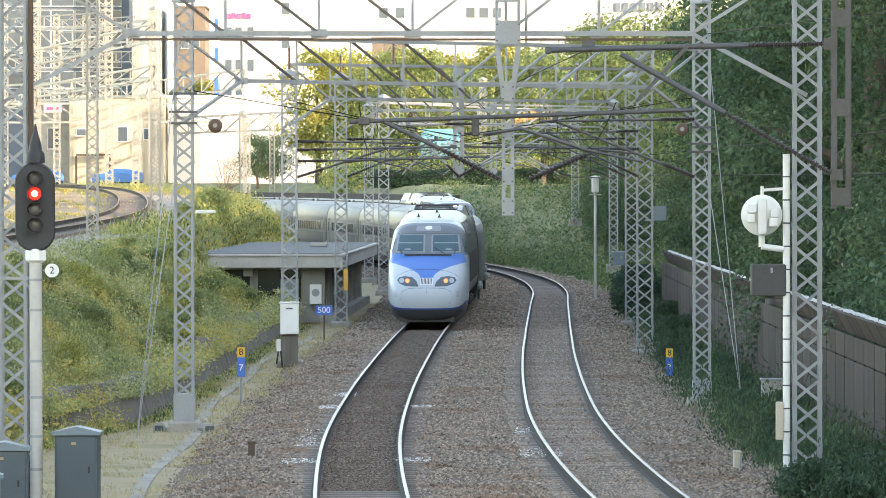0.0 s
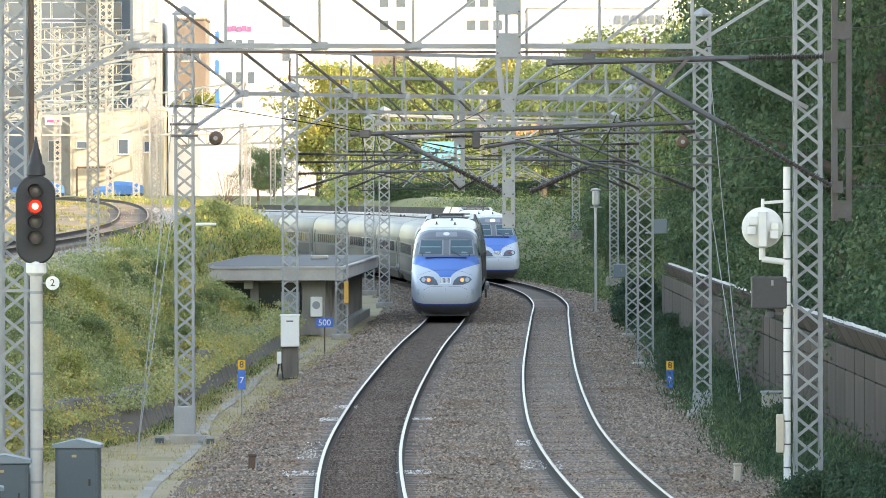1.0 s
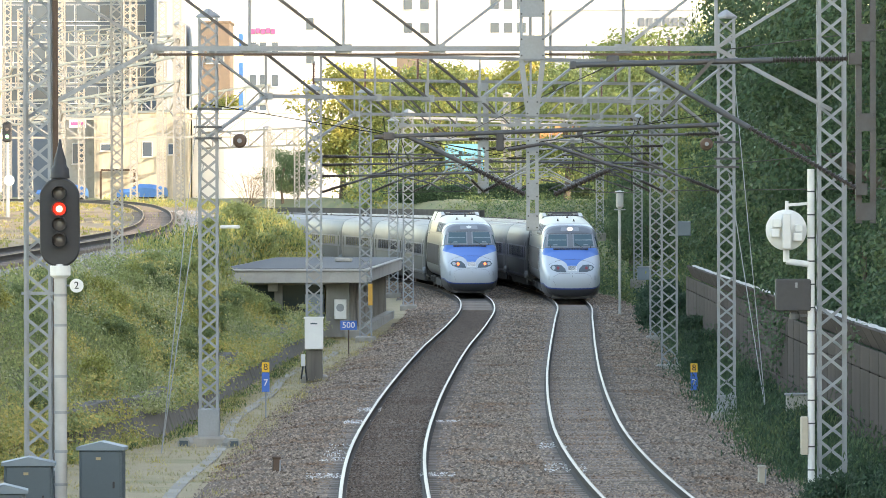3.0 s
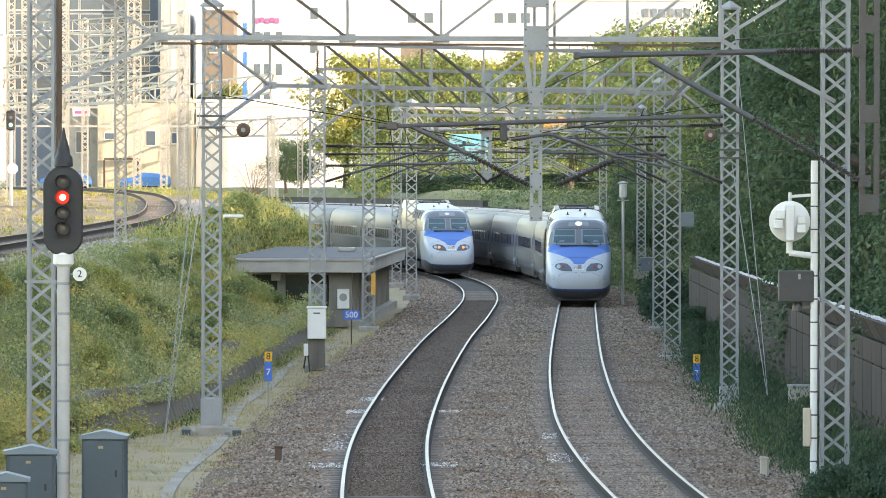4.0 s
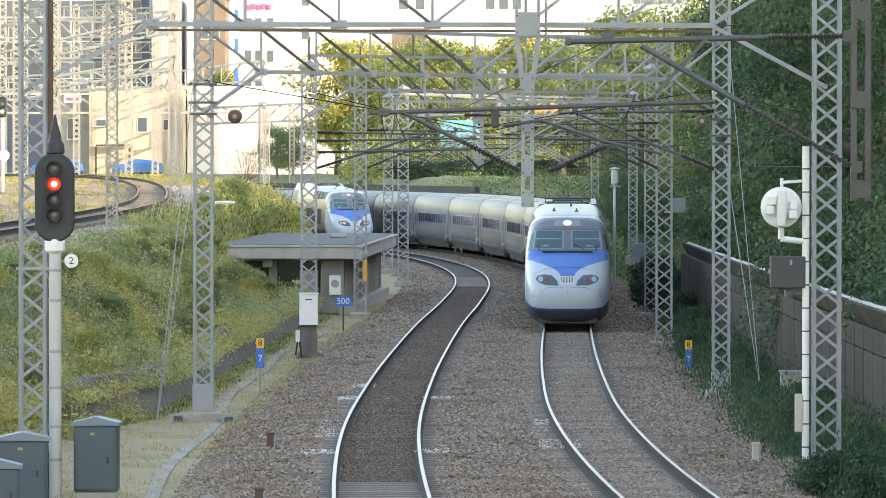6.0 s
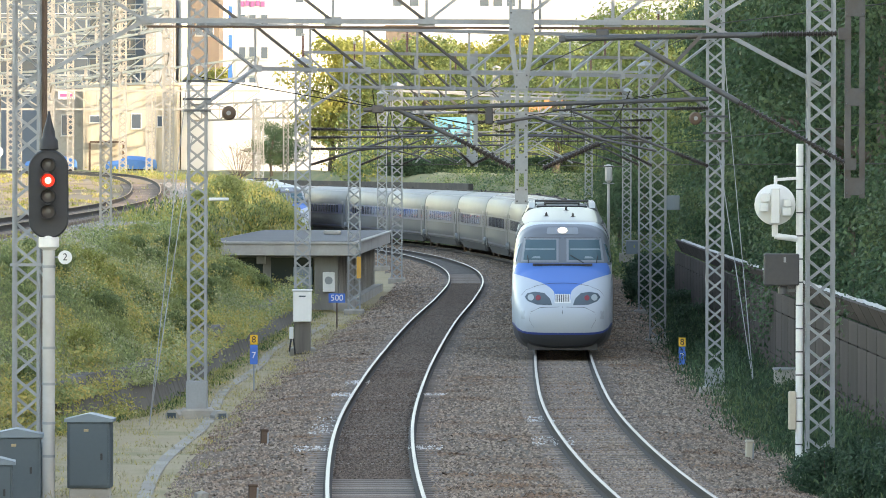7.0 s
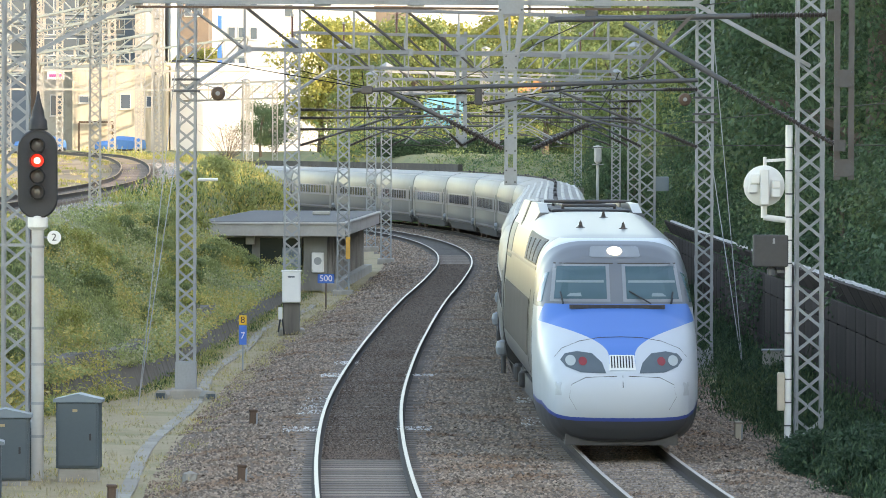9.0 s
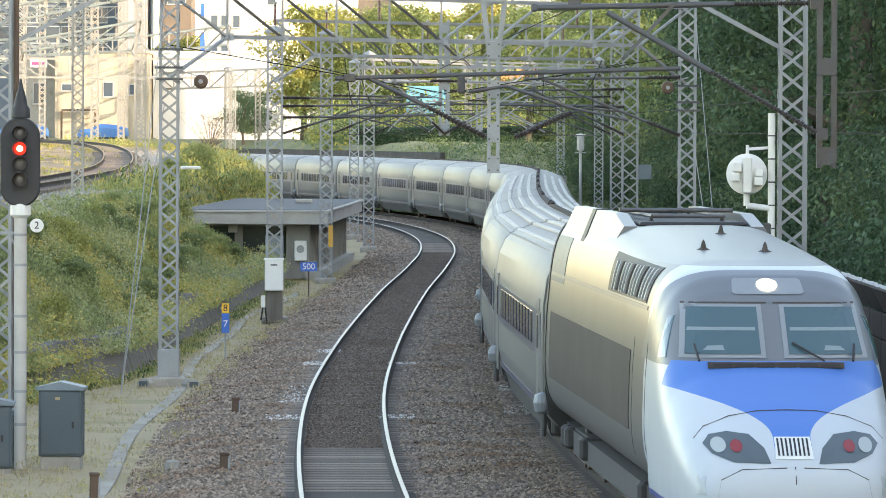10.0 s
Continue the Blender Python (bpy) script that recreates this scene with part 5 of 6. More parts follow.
def tapered_post(x, y):
    """Two channels, wide apart at the portal and drawn together below it, tied by riveted plates."""
    t = thing("hanging_post", "grey tapering post of two channels hung from the portal", "hanging post", pose(x, y, 0), "hanging posts")
    for sx in (-1, 1):
        s = Shape().bar((sx * 0.19, 0, 9.3), (sx * 0.19, 0, 7.45), 0.06, 0.10).bar((sx * 0.19, 0, 7.47), (sx * 0.075, 0, 6.55), 0.06, 0.09).bar((sx * 0.075, 0, 6.6), (sx * 0.075, 0, 4.5), 0.06, 0.09)
        part("channel", s, "steel", t)
    for z, w, h in ((8.35, 0.44, 0.34), (7.66, 0.44, 0.42), (6.62, 0.24, 0.3), (5.95, 0.22, 0.3), (5.2, 0.22, 0.34), (4.65, 0.22, 0.3)):
        pl = part("batten_plate", Shape().rounded((0, -0.06, z), (w, 0.016, h), 0.004), "steel", t)
        for bx in (-w / 2 + 0.035, w / 2 - 0.035):
            for bz in (-h / 3, h / 3):
                part("bolt", Shape().lathe([(0.016, -0.085), (0.016, -0.06), (0.0, -0.06)], (bx, 0, z + bz), 6, "y"), "dark_pipe", pl)


tapered_post(1.28, 92.7)
drop_post(6.93, 91.3, 4.62, 9.6, 0.34, "dull_steel")
drop_post(0.75, 162, 5.1, 8.6)
drop_post(0.9, 198.8, 5.2, 8.8)
drop_post(2.9, 260, 5.2, 8.8)
part("bracket_beam", Shape().bar((6.5, 93.7, 8.9), (9.6, 93.9, 8.9), 0.1, 0.1).bar((6.5, 93.7, 9.7), (9.6, 93.9, 8.95), 0.07, 0.07), "steel", MASTS["r1"])


def ribbed(s, p, q, r=0.075, n=14):
    """A ribbed insulator between two points, added to a shape."""
    p, q = Vector(p), Vector(q)
    d = (q - p).normalized()
    u = d.orthogonal().normalized()
    w = d.cross(u)
    prof = [(0.0, 0.45)]
    for i in range(n):
        prof += [((i + 0.25) / n, 0.45), ((i + 0.3) / n, 1.0), ((i + 0.75) / n, 0.5)]
    prof.append((1.0, 0.45))
    turn = [(math.cos(2 * math.pi * k / 10), math.sin(2 * math.pi * k / 10)) for k in range(10)]
    s.loft([[p.lerp(q, f) + u * (c * r * k) + w * (b * r * k) for c, b in turn] for f, k in prof])
    return s


def cantilever(xm, ym, xt, yt, side_label="dark steel cantilever arm with brown ribbed insulators", zt=6.6, zl=5.15, r=0.032, mat="dark_pipe"):
    """Arm that carries the wires over a track, fixed to a mast or hanging post."""
    t = thing("cantilever_arm", side_label, "cantilever", group="cantilever arms")
    top0, low0, tip = Vector((xm, ym, zt)), Vector((xm, ym, zl)), Vector((xt, yt, zt - 0.05))
    k = tip + (tip - top0).normalized() * 0.4
    part("top_tube", Shape().tube(top0.lerp(k, 0.2), k, r, 10), mat, t)
    part("insulator", ribbed(Shape(), top0, top0.lerp(k, 0.22)), "insulator", t, "brown ribbed insulator")
    part("strut", Shape().tube(low0.lerp(tip, 0.2), tip, r, 10), mat, t)
    part("insulator", ribbed(Shape(), low0, low0.lerp(tip, 0.24)), "insulator", t)
    mid = low0.lerp(tip, 0.42)
    reg = [mid, Vector((mid.x + (xt - mid.x) * 0.45, mid.y, mid.z + 0.08)), Vector((xt, yt, 5.42)), Vector((xt + (xt - xm) * 0.12, yt, 5.22))]
    part("registration_arm", Shape().hose(reg, r * 0.75, 8), mat, t)
    part("tie", Shape().tube(mid, top0.lerp(tip, 0.72), 0.012, 6), mat, t)
    part("clamp", Shape().rounded(tuple(tip + Vector((0, 0, 0.06))), (0.14, 0.1, 0.14), 0.02), mat, t)
    return t


# the nearest arms, at the first portal
arm = thing("cantilever_arm", "heavy dark tube cantilever arm over the track", "cantilever", group="cantilever arms")
part("top_tube", Shape().tube((5.35, 91.3, 7.40), (1.95, 92.1, 7.34), 0.05, 12), "dark_pipe", arm)
part("insulator", ribbed(Shape(), (6.62, 91.2, 7.42), (5.35, 91.3, 7.40), 0.07, 20), "insulator", arm, "brown ribbed insulator")
part("strut", Shape().tube((4.95, 91.3, 6.25), (3.2, 91.6, 7.26), 0.05, 12), "dark_pipe", arm)
part("insulator", ribbed(Shape(), (6.75, 91.2, 5.22), (4.95, 91.3, 6.25), 0.065, 26), "insulator", arm)
part("cross_tie", Shape().bar((3.45, 91.5, 6.45), (4.35, 91.5, 7.42), 0.06, 0.06), "dark_pipe", arm)
part("clamp", Shape().rounded((2.65, 92, 7.42), (0.22, 0.12, 0.16), 0.02), "dark_pipe", arm)
part("end_plug", Shape().rounded((1.97, 92.1, 7.34), (0.12, 0.13, 0.13), 0.02), "dark_pipe", arm)
part("wall_bracket", Shape().box((6.75, 91.3, 7.42), (0.22, 0.14, 0.2)), "dull_steel", arm)
part("wall_bracket", Shape().box((6.85, 91.3, 5.2), (0.2, 0.14, 0.2)), "dull_steel", arm)
arm = thing("cantilever_arm", "long dark tube arm reaching over both tracks", "cantilever", group="cantilever arms")
part("top_tube", Shape().tube((4.5, 92.6, 6.32), (-1.45, 92.6, 6.12), 0.04, 12), "dark_pipe", arm)
part("end_clamp", Shape().rounded((-1.2, 92.6, 6.13), (0.2, 0.12, 0.14), 0.02), "dark_pipe", arm)
part("strut", Shape().tube((0.1, 92.6, 5.66), (-0.85, 92.6, 6.12), 0.04, 12), "dark_pipe", arm)
part("insulator", ribbed(Shape(), (1.15, 92.6, 5.12), (0.1, 92.6, 5.66), 0.075, 16), "insulator", arm, "brown ribbed insulator")
part("drop_clamp", Shape().rounded((0.72, 92.6, 6.02), (0.13, 0.1, 0.3), 0.02), "skirt", arm)
part("registration_arm", Shape().tube((0.85, 92.4, 5.9), (1.5, 92.4, 6.0), 0.03, 8).tube((1.5, 92.4, 6.0), (2.65, 92.4, 5.62), 0.03, 8).tube((2.65, 92.4, 5.62), (3.6, 92.4, 5.42), 0.022, 8), "dark_pipe", arm)
part("insulator", ribbed(Shape(), (1.65, 92.6, 5.12), (2.62, 92.6, 5.55), 0.075, 14), "insulator", arm)

for xm, ym, line in ((6.3, 129.7, "right"), (-4.0, 157.4, "left"), (6.3, 165.3, "right"), (-3.2, 198.5, "left"), (7.1, 198.5, "right"),
                     (-2.1, 250.9, "left"), (8.8, 269.2, "right"), (-3.2, 280.1, "left"), (8.2, 319.1, "right")):
    cantilever(xm, ym, float(track_x(line, ym)), ym, zt=6.2 if xm == -4.0 else 6.55)
for xa, xb, y, z in ((-4.0, 0.4, 157.2, 5.62), (-4.0, 0.6, 157.0, 5.95), (6.3, 1.0, 165.0, 6.0), (-3.2, 2.0, 198.3, 5.8), (7.1, 2.4, 198.3, 6.2)):
    bar = thing("cross_tube", "dark steady tube with a brown ribbed insulator", "cantilever", group="cantilever arms")
    k = xa + (0.9 if xb > xa else -0.9)
    part("insulator", ribbed(Shape(), (xa, y, z), (k, y, z + 0.01), 0.07, 13), "insulator", bar)
    part("tube", Shape().tube((k, y, z + 0.01), (xb, y, z + 0.08), 0.03, 8), "dark_pipe", bar)
    part("end_clamp", Shape().rounded((xb, y, z + 0.08), (0.14, 0.1, 0.12), 0.02), "dark_pipe", bar)
for xm, ym, line in ((0.75, 162, "left"), (0.75, 162, "right"), (0.9, 198.8, "right"), (2.9, 260, "left"), (2.9, 260, "right")):
    cantilever(xm, ym, float(track_x(line, ym)), ym, zt=6.75, mat="steel")


# ------------------------------------------------------------------ wires
def run(points, r, name, label, group="overhead wires", mat="wire"):
    s = Shape().hose(points, r, 5)
    return tagged(part(name, s, mat), label, "wire", group)


for line in ("left", "right"):
    ys = (92.6, 124, 162, 198.5, 258, 298, 347, 402)
    for a, b in zip(ys, ys[1:]):
        cont, mess = [], []
        for k in range(9):
            y = a + (b - a) * k / 8
            x = float(track_x(line, a) + (track_x(line, b) - track_x(line, a)) * k / 8)
            cont.append((x, y, 5.15))
            mess.append((x, y, 6.45 - 0.75 * (1 - (2 * k / 8 - 1) ** 2)))
        w = thing("catenary_span", "thin dark contact and carrier wires over the track", "overhead wire", group="catenary spans")
        for nm, pts in (("contact_wire", cont), ("carrier_wire", mess)):
            part(nm, Shape().hose(pts, 0.009, 5), "wire", w)
        for k in range(1, 8):
            part("dropper", Shape().tube(cont[k], mess[k], 0.004, 4), "wire", w)
for pts in (((8.9, 40, 7.0), (7.36, 95, 8.0), (6.5, 130.3, 8.6), (6.5, 165.6, 8.7)), ((8.9, 40, 6.0), (7.36, 95, 5.9), (6.5, 165.6, 5.8)), ((8.9, 40, 5.2), (7.36, 95, 5.21), (6.6, 165.6, 5.17))):
    run(pts, 0.012, "feeder_wire", "taut dark feeder wire beside the masts")
for pts in (((2.65, 92, 7.36), (0.2, 170, 7.0), (-2.35, 250.9, 6.9)), ((-4.23, 157.1, 7.4), (0.75, 162, 6.2), (6.5, 165.6, 7.4)),
            ((-3.44, 198.5, 7.5), (1.9, 198.5, 6.4), (7.3, 198.5, 7.5)), ((-5.5, 118.1, 7.1), (0.6, 124, 6.1), (6.5, 130.3, 7.1)), ((-2.35, 250.9, 7.5), (3.3, 260, 6.3), (9.0, 269.2, 7.5))):
    run(pts, 0.011, "stay_wire", "thin dark stay wire between the steelwork")
for q in ((-5.6, 118, 5.8), (-5.55, 118, 8.6)):
    run([(-6.35, 114.5, -0.4), q], 0.011, "guy_wire", "pale guy wire stayed to the mast", "guy wires", "steel")
for q in ((6.55, 130.1, 5.6), (6.6, 130.1, 8.9)):
    run([(7.25, 126.7, -0.1), q], 0.011, "guy_wire", "pale guy wire stayed to the mast", "guy wires", "steel")
for x, y, a in ((-4.82, 118.4, -1), (6.0, 129.8, 1)):
    t = thing("tension_pulley", "brown round tension pulley hung beside the mast", "pulley", pose(x, y, 6.3), "tension pulleys")
    part("ball", Shape().lathe([(0.02, -0.14), (0.13, -0.1), (0.16, 0), (0.13, 0.1), (0.02, 0.14)], (0, 0, 0), 18, "y"), "rust", t, "", True)
    part("hub", Shape().lathe([(0.05, -0.17), (0.05, -0.13), (0, -0.13)], (0, 0, 0), 12, "y"), "steel", t)
    part("hanger", Shape().bar((0, 0, 0.1), (a * 0.5, 0, 0.25), 0.03, 0.03), "steel", t)
for x, y, z in ((-4.23, 157.1, 8.3), (-3.44, 198.5, 9.0), (6.5, 165.6, 9.2), (-1.2, 159.6, 8.5), (1.9, 161.4, 8.5), (4.8, 163.8, 8.5), (0.3, 198.5, 8.65), (5.3, 198.5, 8.65)):
    t = thing("post_insulator", "red-brown post insulator standing on the steelwork", "insulator", pose(x, y, z), "post insulators")
    part("ceramic_body", ribbed(Shape(), (0, 0, 0), (0, 0, 0.62), 0.06, 9), "red_insulator", t)
    part("cap", Shape().lathe([(0.06, 0.62), (0.06, 0.7), (0, 0.7)], seg=10), "steel", t)


# ------------------------------------------------------------------ buildings beyond the yard
M["white_wall"] = material("white_rendered_wall", (0.74, 0.73, 0.70), 0.85, 0, 0.06, 4, 3, 0.1, (0.60, 0.58, 0.54), 0.4)
# kept darker than white; the office block's shade is put into this tone
M["blue_wall"] = material("pale_blue_grey_wall", (0.36, 0.385, 0.41), 0.85, 0, 0.06, 4, 3, 0.1, (0.30, 0.32, 0.34), 0.4)
M["cream_wall"] = material("stained_cream_wall", (0.52, 0.45, 0.34), 0.9, 0, 0.25, 2, 3, 0.1, (0.22, 0.19, 0.15), 0.85, stretch=(1, 1, 0.3))
M["brown_wall"] = material("brown_brick_wall", (0.17, 0.138, 0.112), 0.9, 0, 0.2, 3, 3, 0.1)
M["far_glass"] = material("far_window_glass", (0.05, 0.08, 0.12), 0.12, 0, 0.3, 3, 1, 0)
M["frame_white"] = material("pale_window_frame", (0.55, 0.55, 0.53), 0.6, 0, 0.1, 2, 3, 0)
M["blue_tarp"] = material("blue_tarpaulin", (0.07, 0.20, 0.44), 0.7, 0, 0.25, 1.5, 4, 0.3)
M["red_letter"] = material("magenta_sign_letters", (0.34, 0.08, 0.22), 0.5, 0, 0.1, 1, 3, 0)
M["sky_board"] = material("pale_blue_board", (0.12, 0.33, 0.42), 0.6, 0, 0.15, 2, 3, 0.05)
M["orange_board"] = material("faded_orange_board", (0.55, 0.24, 0.10), 0.6, 0, 0.2, 2, 3, 0.05)
M["grey_blue"] = material("grey_blue_cladding", (0.11, 0.135, 0.17), 0.6, 0, 0.15, 2, 3, 0.05)


def building(name, x0, x1, y, depth, z0, z1, wall, label, windows=(), pane="far_glass", recess=0.25):
    """A block with real recessed windows: each has a surround, a sill and a pane."""
    t = thing(name, label, "building", pose(0, 0, 0), "buildings")
    part("wall", Shape().rounded(((x0 + x1) / 2, y + depth / 2, (z0 + z1) / 2), (x1 - x0, depth, z1 - z0), 0.05), wall, t)
    part("parapet", Shape().rounded(((x0 + x1) / 2, y + depth / 2, z1 + 0.15), (x1 - x0 + 0.3, depth + 0.3, 0.3), 0.05), wall, t)
    for wx, wz, ww, wh in windows:
        w = part("window", Shape().box((wx, y - 0.03, wz), (ww + 0.16, 0.10, wh + 0.16)), "frame_white", t)
        part("pane", Shape().box((wx, y - 0.085, wz), (ww, 0.03, wh)), pane, w)
        part("sill", Shape().box((wx, y - 0.12, wz - wh / 2 - 0.1), (ww + 0.3, 0.2, 0.08)), "frame_white", w)
    return t


wins = [(x, z, 0.75, 1.35) for z in (18.2, 22.0) for x in (-24.2, -23.0, -21.6)] + [(x, 14.8, 0.75, 1.2) for x in (-24.2, -23.0)]
b = building("office_block", -25.3, -18.9, 633.3, 20, 4, 32, "blue_wall", "tall pale blue-grey office block with small windows", wins)
for i, x in enumerate((-24.2, -23.6, -23.0, -22.4, -21.8)):
    part("sign_bar", Shape().box((x, 633.3 - 0.1, 23.95 + 0.1 * (i % 2)), (0.45, 0.1, 0.6)), "red_letter", b)
for z, h in ((22.6, 2.2), (19.4, 1.8), (15.6, 2.6)):
    part("blue_sign", Shape().box((-25.6, 633.0, z), (0.5, 0.3, h)), "blue_sign", b, "upright blue signboard")
building("office_wing", -18.9, -16.5, 638.2, 18, 4, 32, "white_wall", "narrow white wing beside the office block", [(-17.6, z, 0.9, 1.4) for z in (13, 17, 21, 25)])
glass = [(x, z, 2.75, 2.0) for z in (14.8, 17.4, 20.0, 22.6, 25.2, 27.8, 30.4) for x in (-56.1, -53.1, -50.1, -47.1, -44.1, -41.1)]
building("glass_office", -58, -38, 682.1, 24, 4, 34, "grey_blue", "office building with bands of dark blue glass", glass)
building("tower_wing", -38, -34.6, 676, 24, 4, 34, "blue_wall", "plain pale stair tower beside the glass office")
cream = building("cream_depot", -36.8, -27.3, 542, 12, 4, 13.0, "cream_wall", "stained cream depot wall with small openings", [(-35.6, 9.6, 0.9, 0.6), (-31.4, 9.4, 0.9, 1.4), (-28.9, 9.4, 0.7, 1.0)])
part("canopy", Shape().bar((-36.0, 540.8, 7.3), (-32.5, 540.8, 7.3), 1.2, 0.2).bar((-36, 540.3, 4.2), (-36, 540.3, 7.2), 0.2, 0.2).bar((-32.6, 540.3, 4.2), (-32.6, 540.3, 7.2), 0.2, 0.2), "rust", cream, "rusty canopy")
part("sign_board", Shape().box((-38.4, 541.4, 12.0), (1.7, 0.15, 0.8)), "white_wall", cream)
part("sign_bar", Shape().box((-38.4, 541.3, 12.0), (1.3, 0.1, 0.3)), "red_letter", cream)
building("grey_depot", -41.5, -36.9, 544.4, 10, 4, 12.4, "concrete", "weathered grey depot block", [(-38.5, 9.0, 1.2, 2.0)])
building("long_white_hall", -27.2, -9.4, 548.1, 18, 4, 13.1, "white_wall", "long plain white hall beyond the yard")
building("brown_house", -32.8, -29.0, 682.1, 12, 4, 26.5, "brown_wall", "brown brick block behind trees", [(-31.6, 22, 0.8, 1.2), (-30.2, 22, 0.8, 1.2)])
building("white_slab_block", -16.3, 11.5, 803.8, 24, 4, 36, "white_wall", "large bright white apartment slab", [(x, z, 1.3, 1.5) for z in (29.5, 33.0) for x in (5.5, 7.5, 9.5, -5, -7.5)])
far = building("white_apartments", 14, 36, 803.8, 24, 4, 32, "blue_wall", "pale apartment block with a roof sign", [(x, z, 1.6, 1.5) for z in (22.8, 26.0) for x in (24, 27, 30, 33)])
for i in range(6):
    part("sign_bar", Shape().box((27.5 + i * 1.25, 803.7 - 0.1, 30.3), (0.8, 0.1, 1.3)), "grey_blue", far)
dark = building("dark_sign_house", -6.0, -2.6, 523.7, 8, 4, 18.4, "brown_wall", "dark narrow house with a pale sign")
for i in range(4):
    part("sign_bar", Shape().box((-5.3 + i * 0.6, 523.7 - 0.1, 16.6), (0.4, 0.1, 0.8)), "white_wall", dark)

hoard = thing("site_hoarding", "pale blue sheeted hoarding on posts above the hedge", "hoarding", pose(0.6, 453.1, 4.2))
part("sheet", Shape().rounded((0, 0, 3.75), (3.4, 0.2, 2.3), 0.03), "sky_board", hoard)
for x in (-1.4, 1.4):
    part("post", Shape().tube((x, 0.2, -1), (x, 0.2, 4.8), 0.08, 8), "steel_far", hoard)
hoard = thing("roof_hoarding", "faded orange hoarding beyond the trees", "hoarding", pose(9.8, 468.9, 4.2))
part("sheet", Shape().rounded((0, 0, 5.9), (5.4, 0.2, 1.5), 0.03), "orange_board", hoard)
for x in (-2.4, 0, 2.4):
    part("post", Shape().tube((x, 0.2, -1), (x, 0.2, 6.3), 0.08, 8), "steel_far", hoard)


def truck(x, y, z, turn):
    t = thing("covered_truck", "parked truck under a blue tarpaulin", "truck", pose(x, y, z, 0, 0, turn), "covered trucks")
    part("tarpaulin", Shape().loft([[(-1.2, yy, 0.55), (1.2, yy, 0.55), (1.15, yy, 1.4 + k), (0.6, yy, 1.75 + k), (-0.6, yy, 1.75 + k), (-1.15, yy, 1.4 + k)] for yy, k in ((0, -0.3), (1.0, 0), (2.4, 0.1), (3.4, -0.35), (4.6, -0.5))]), "blue_tarp", t, "blue tarpaulin cover")
    part("chassis", Shape().box((0, 2.3, 0.55), (1.9, 4.6, 0.3)), "black", t)
    for wx in (-0.95, 0.95):
        for wy in (0.8, 4.2):
            part("wheel", Shape().lathe([(0.1, -0.14), (0.42, -0.14), (0.42, 0.14), (0.1, 0.14)], (wx, wy, 0.42), 16, "x"), "black", t)


truck(-36.0, 517.6, 4.05, 78)
truck(-28.6, 523.7, 4.05, 80)
M["sooty_concrete"] = material("sooty_dark_concrete", (0.06, 0.055, 0.05), 0.95, 0, 0.35, 1.5, 6, 0.2, (0.10, 0.09, 0.075), 0.5)


def curve_wall():
    """Low dark wall that follows the outside of the far curve."""
    t = thing("yard_wall", "low dark concrete wall along the outside of the curve", "wall", kind="structure")
    s0 = arc_at("right", 372)
    for i in range(50):
        rings = []
        for k in range(2):
            p, d = on_track("right", s0 + i * 4 + k * 3.99)
            r = Vector((d.y, -d.x, 0))
            rings.append([p + r * a + Vector((0, 0, z)) for a, z in ((7.0, 0.5), (7.0, 3.8), (7.35, 3.8), (7.35, 0.5))])
        part("wall_panel", Shape().loft(rings), "sooty_concrete", t)


curve_wall()


# street lamp on the bank
lamp = thing("bank_lamp", "small white lamp on a short pole on the bank", "lamp post", pose(-8.9, 198.5, 2.2))
part("pole", Shape().tube((0, 0, -0.4), (0, 0, 1.65), 0.04, 8), "white", lamp)
part("head", Shape().rounded((0.45, 0, 1.66), (0.75, 0.22, 0.12), 0.03), "white", lamp)
small = thing("pole_unit", "pale equipment head on a slim pole beyond the fence", "trackside unit", pose(6.95, 231.4, -0.2))
part("pole", Shape().tube((0, 0, 0), (0, 0, 4.6), 0.06, 8), "pole_grey", small)
part("head", Shape().rounded((0, -0.1, 4.95), (0.32, 0.28, 0.7), 0.08), "pole_grey", small)
part("cap", Shape().lathe([(0.24, 5.25), (0.2, 5.33), (0, 5.38)], seg=12), "pole_grey", small)
part("side_bracket", Shape().bar((-0.25, -0.1, 4.55), (0.25, -0.1, 4.55), 0.06, 0.06), "steel", small)
for x, y, z in ((8.6, 249.7, 1.0), (7.75, 122.6, -0.1)):
    t = thing("equipment_box", "pale grey equipment box beside the line", "equipment box", pose(x, y, z), "equipment boxes")
    part("housing", Shape().rounded((0, 0, 0.3), (0.55, 0.35, 0.6), 0.02), "cabinet_roof" if y > 130 else "concrete", t)
    part("lid", Shape().rounded((0, 0, 0.62), (0.6, 0.4, 0.05), 0.01), "steel", t)


# ------------------------------------------------------------------ trees, weeds and stones
M["bank_green"] = leaf_material("fresh_bank_weeds", (0.29, 0.325, 0.125), (0.43, 0.385, 0.135), 0.25)
M["bank_deep"] = leaf_material("deep_green_bank_weeds", (0.18, 0.225, 0.09), (0.30, 0.29, 0.10), 0.3)
M["grass_green"] = leaf_material("grey_green_grass", (0.36, 0.37, 0.20), (0.46, 0.41, 0.20), 0.22)
rng = np.random.default_rng(7)


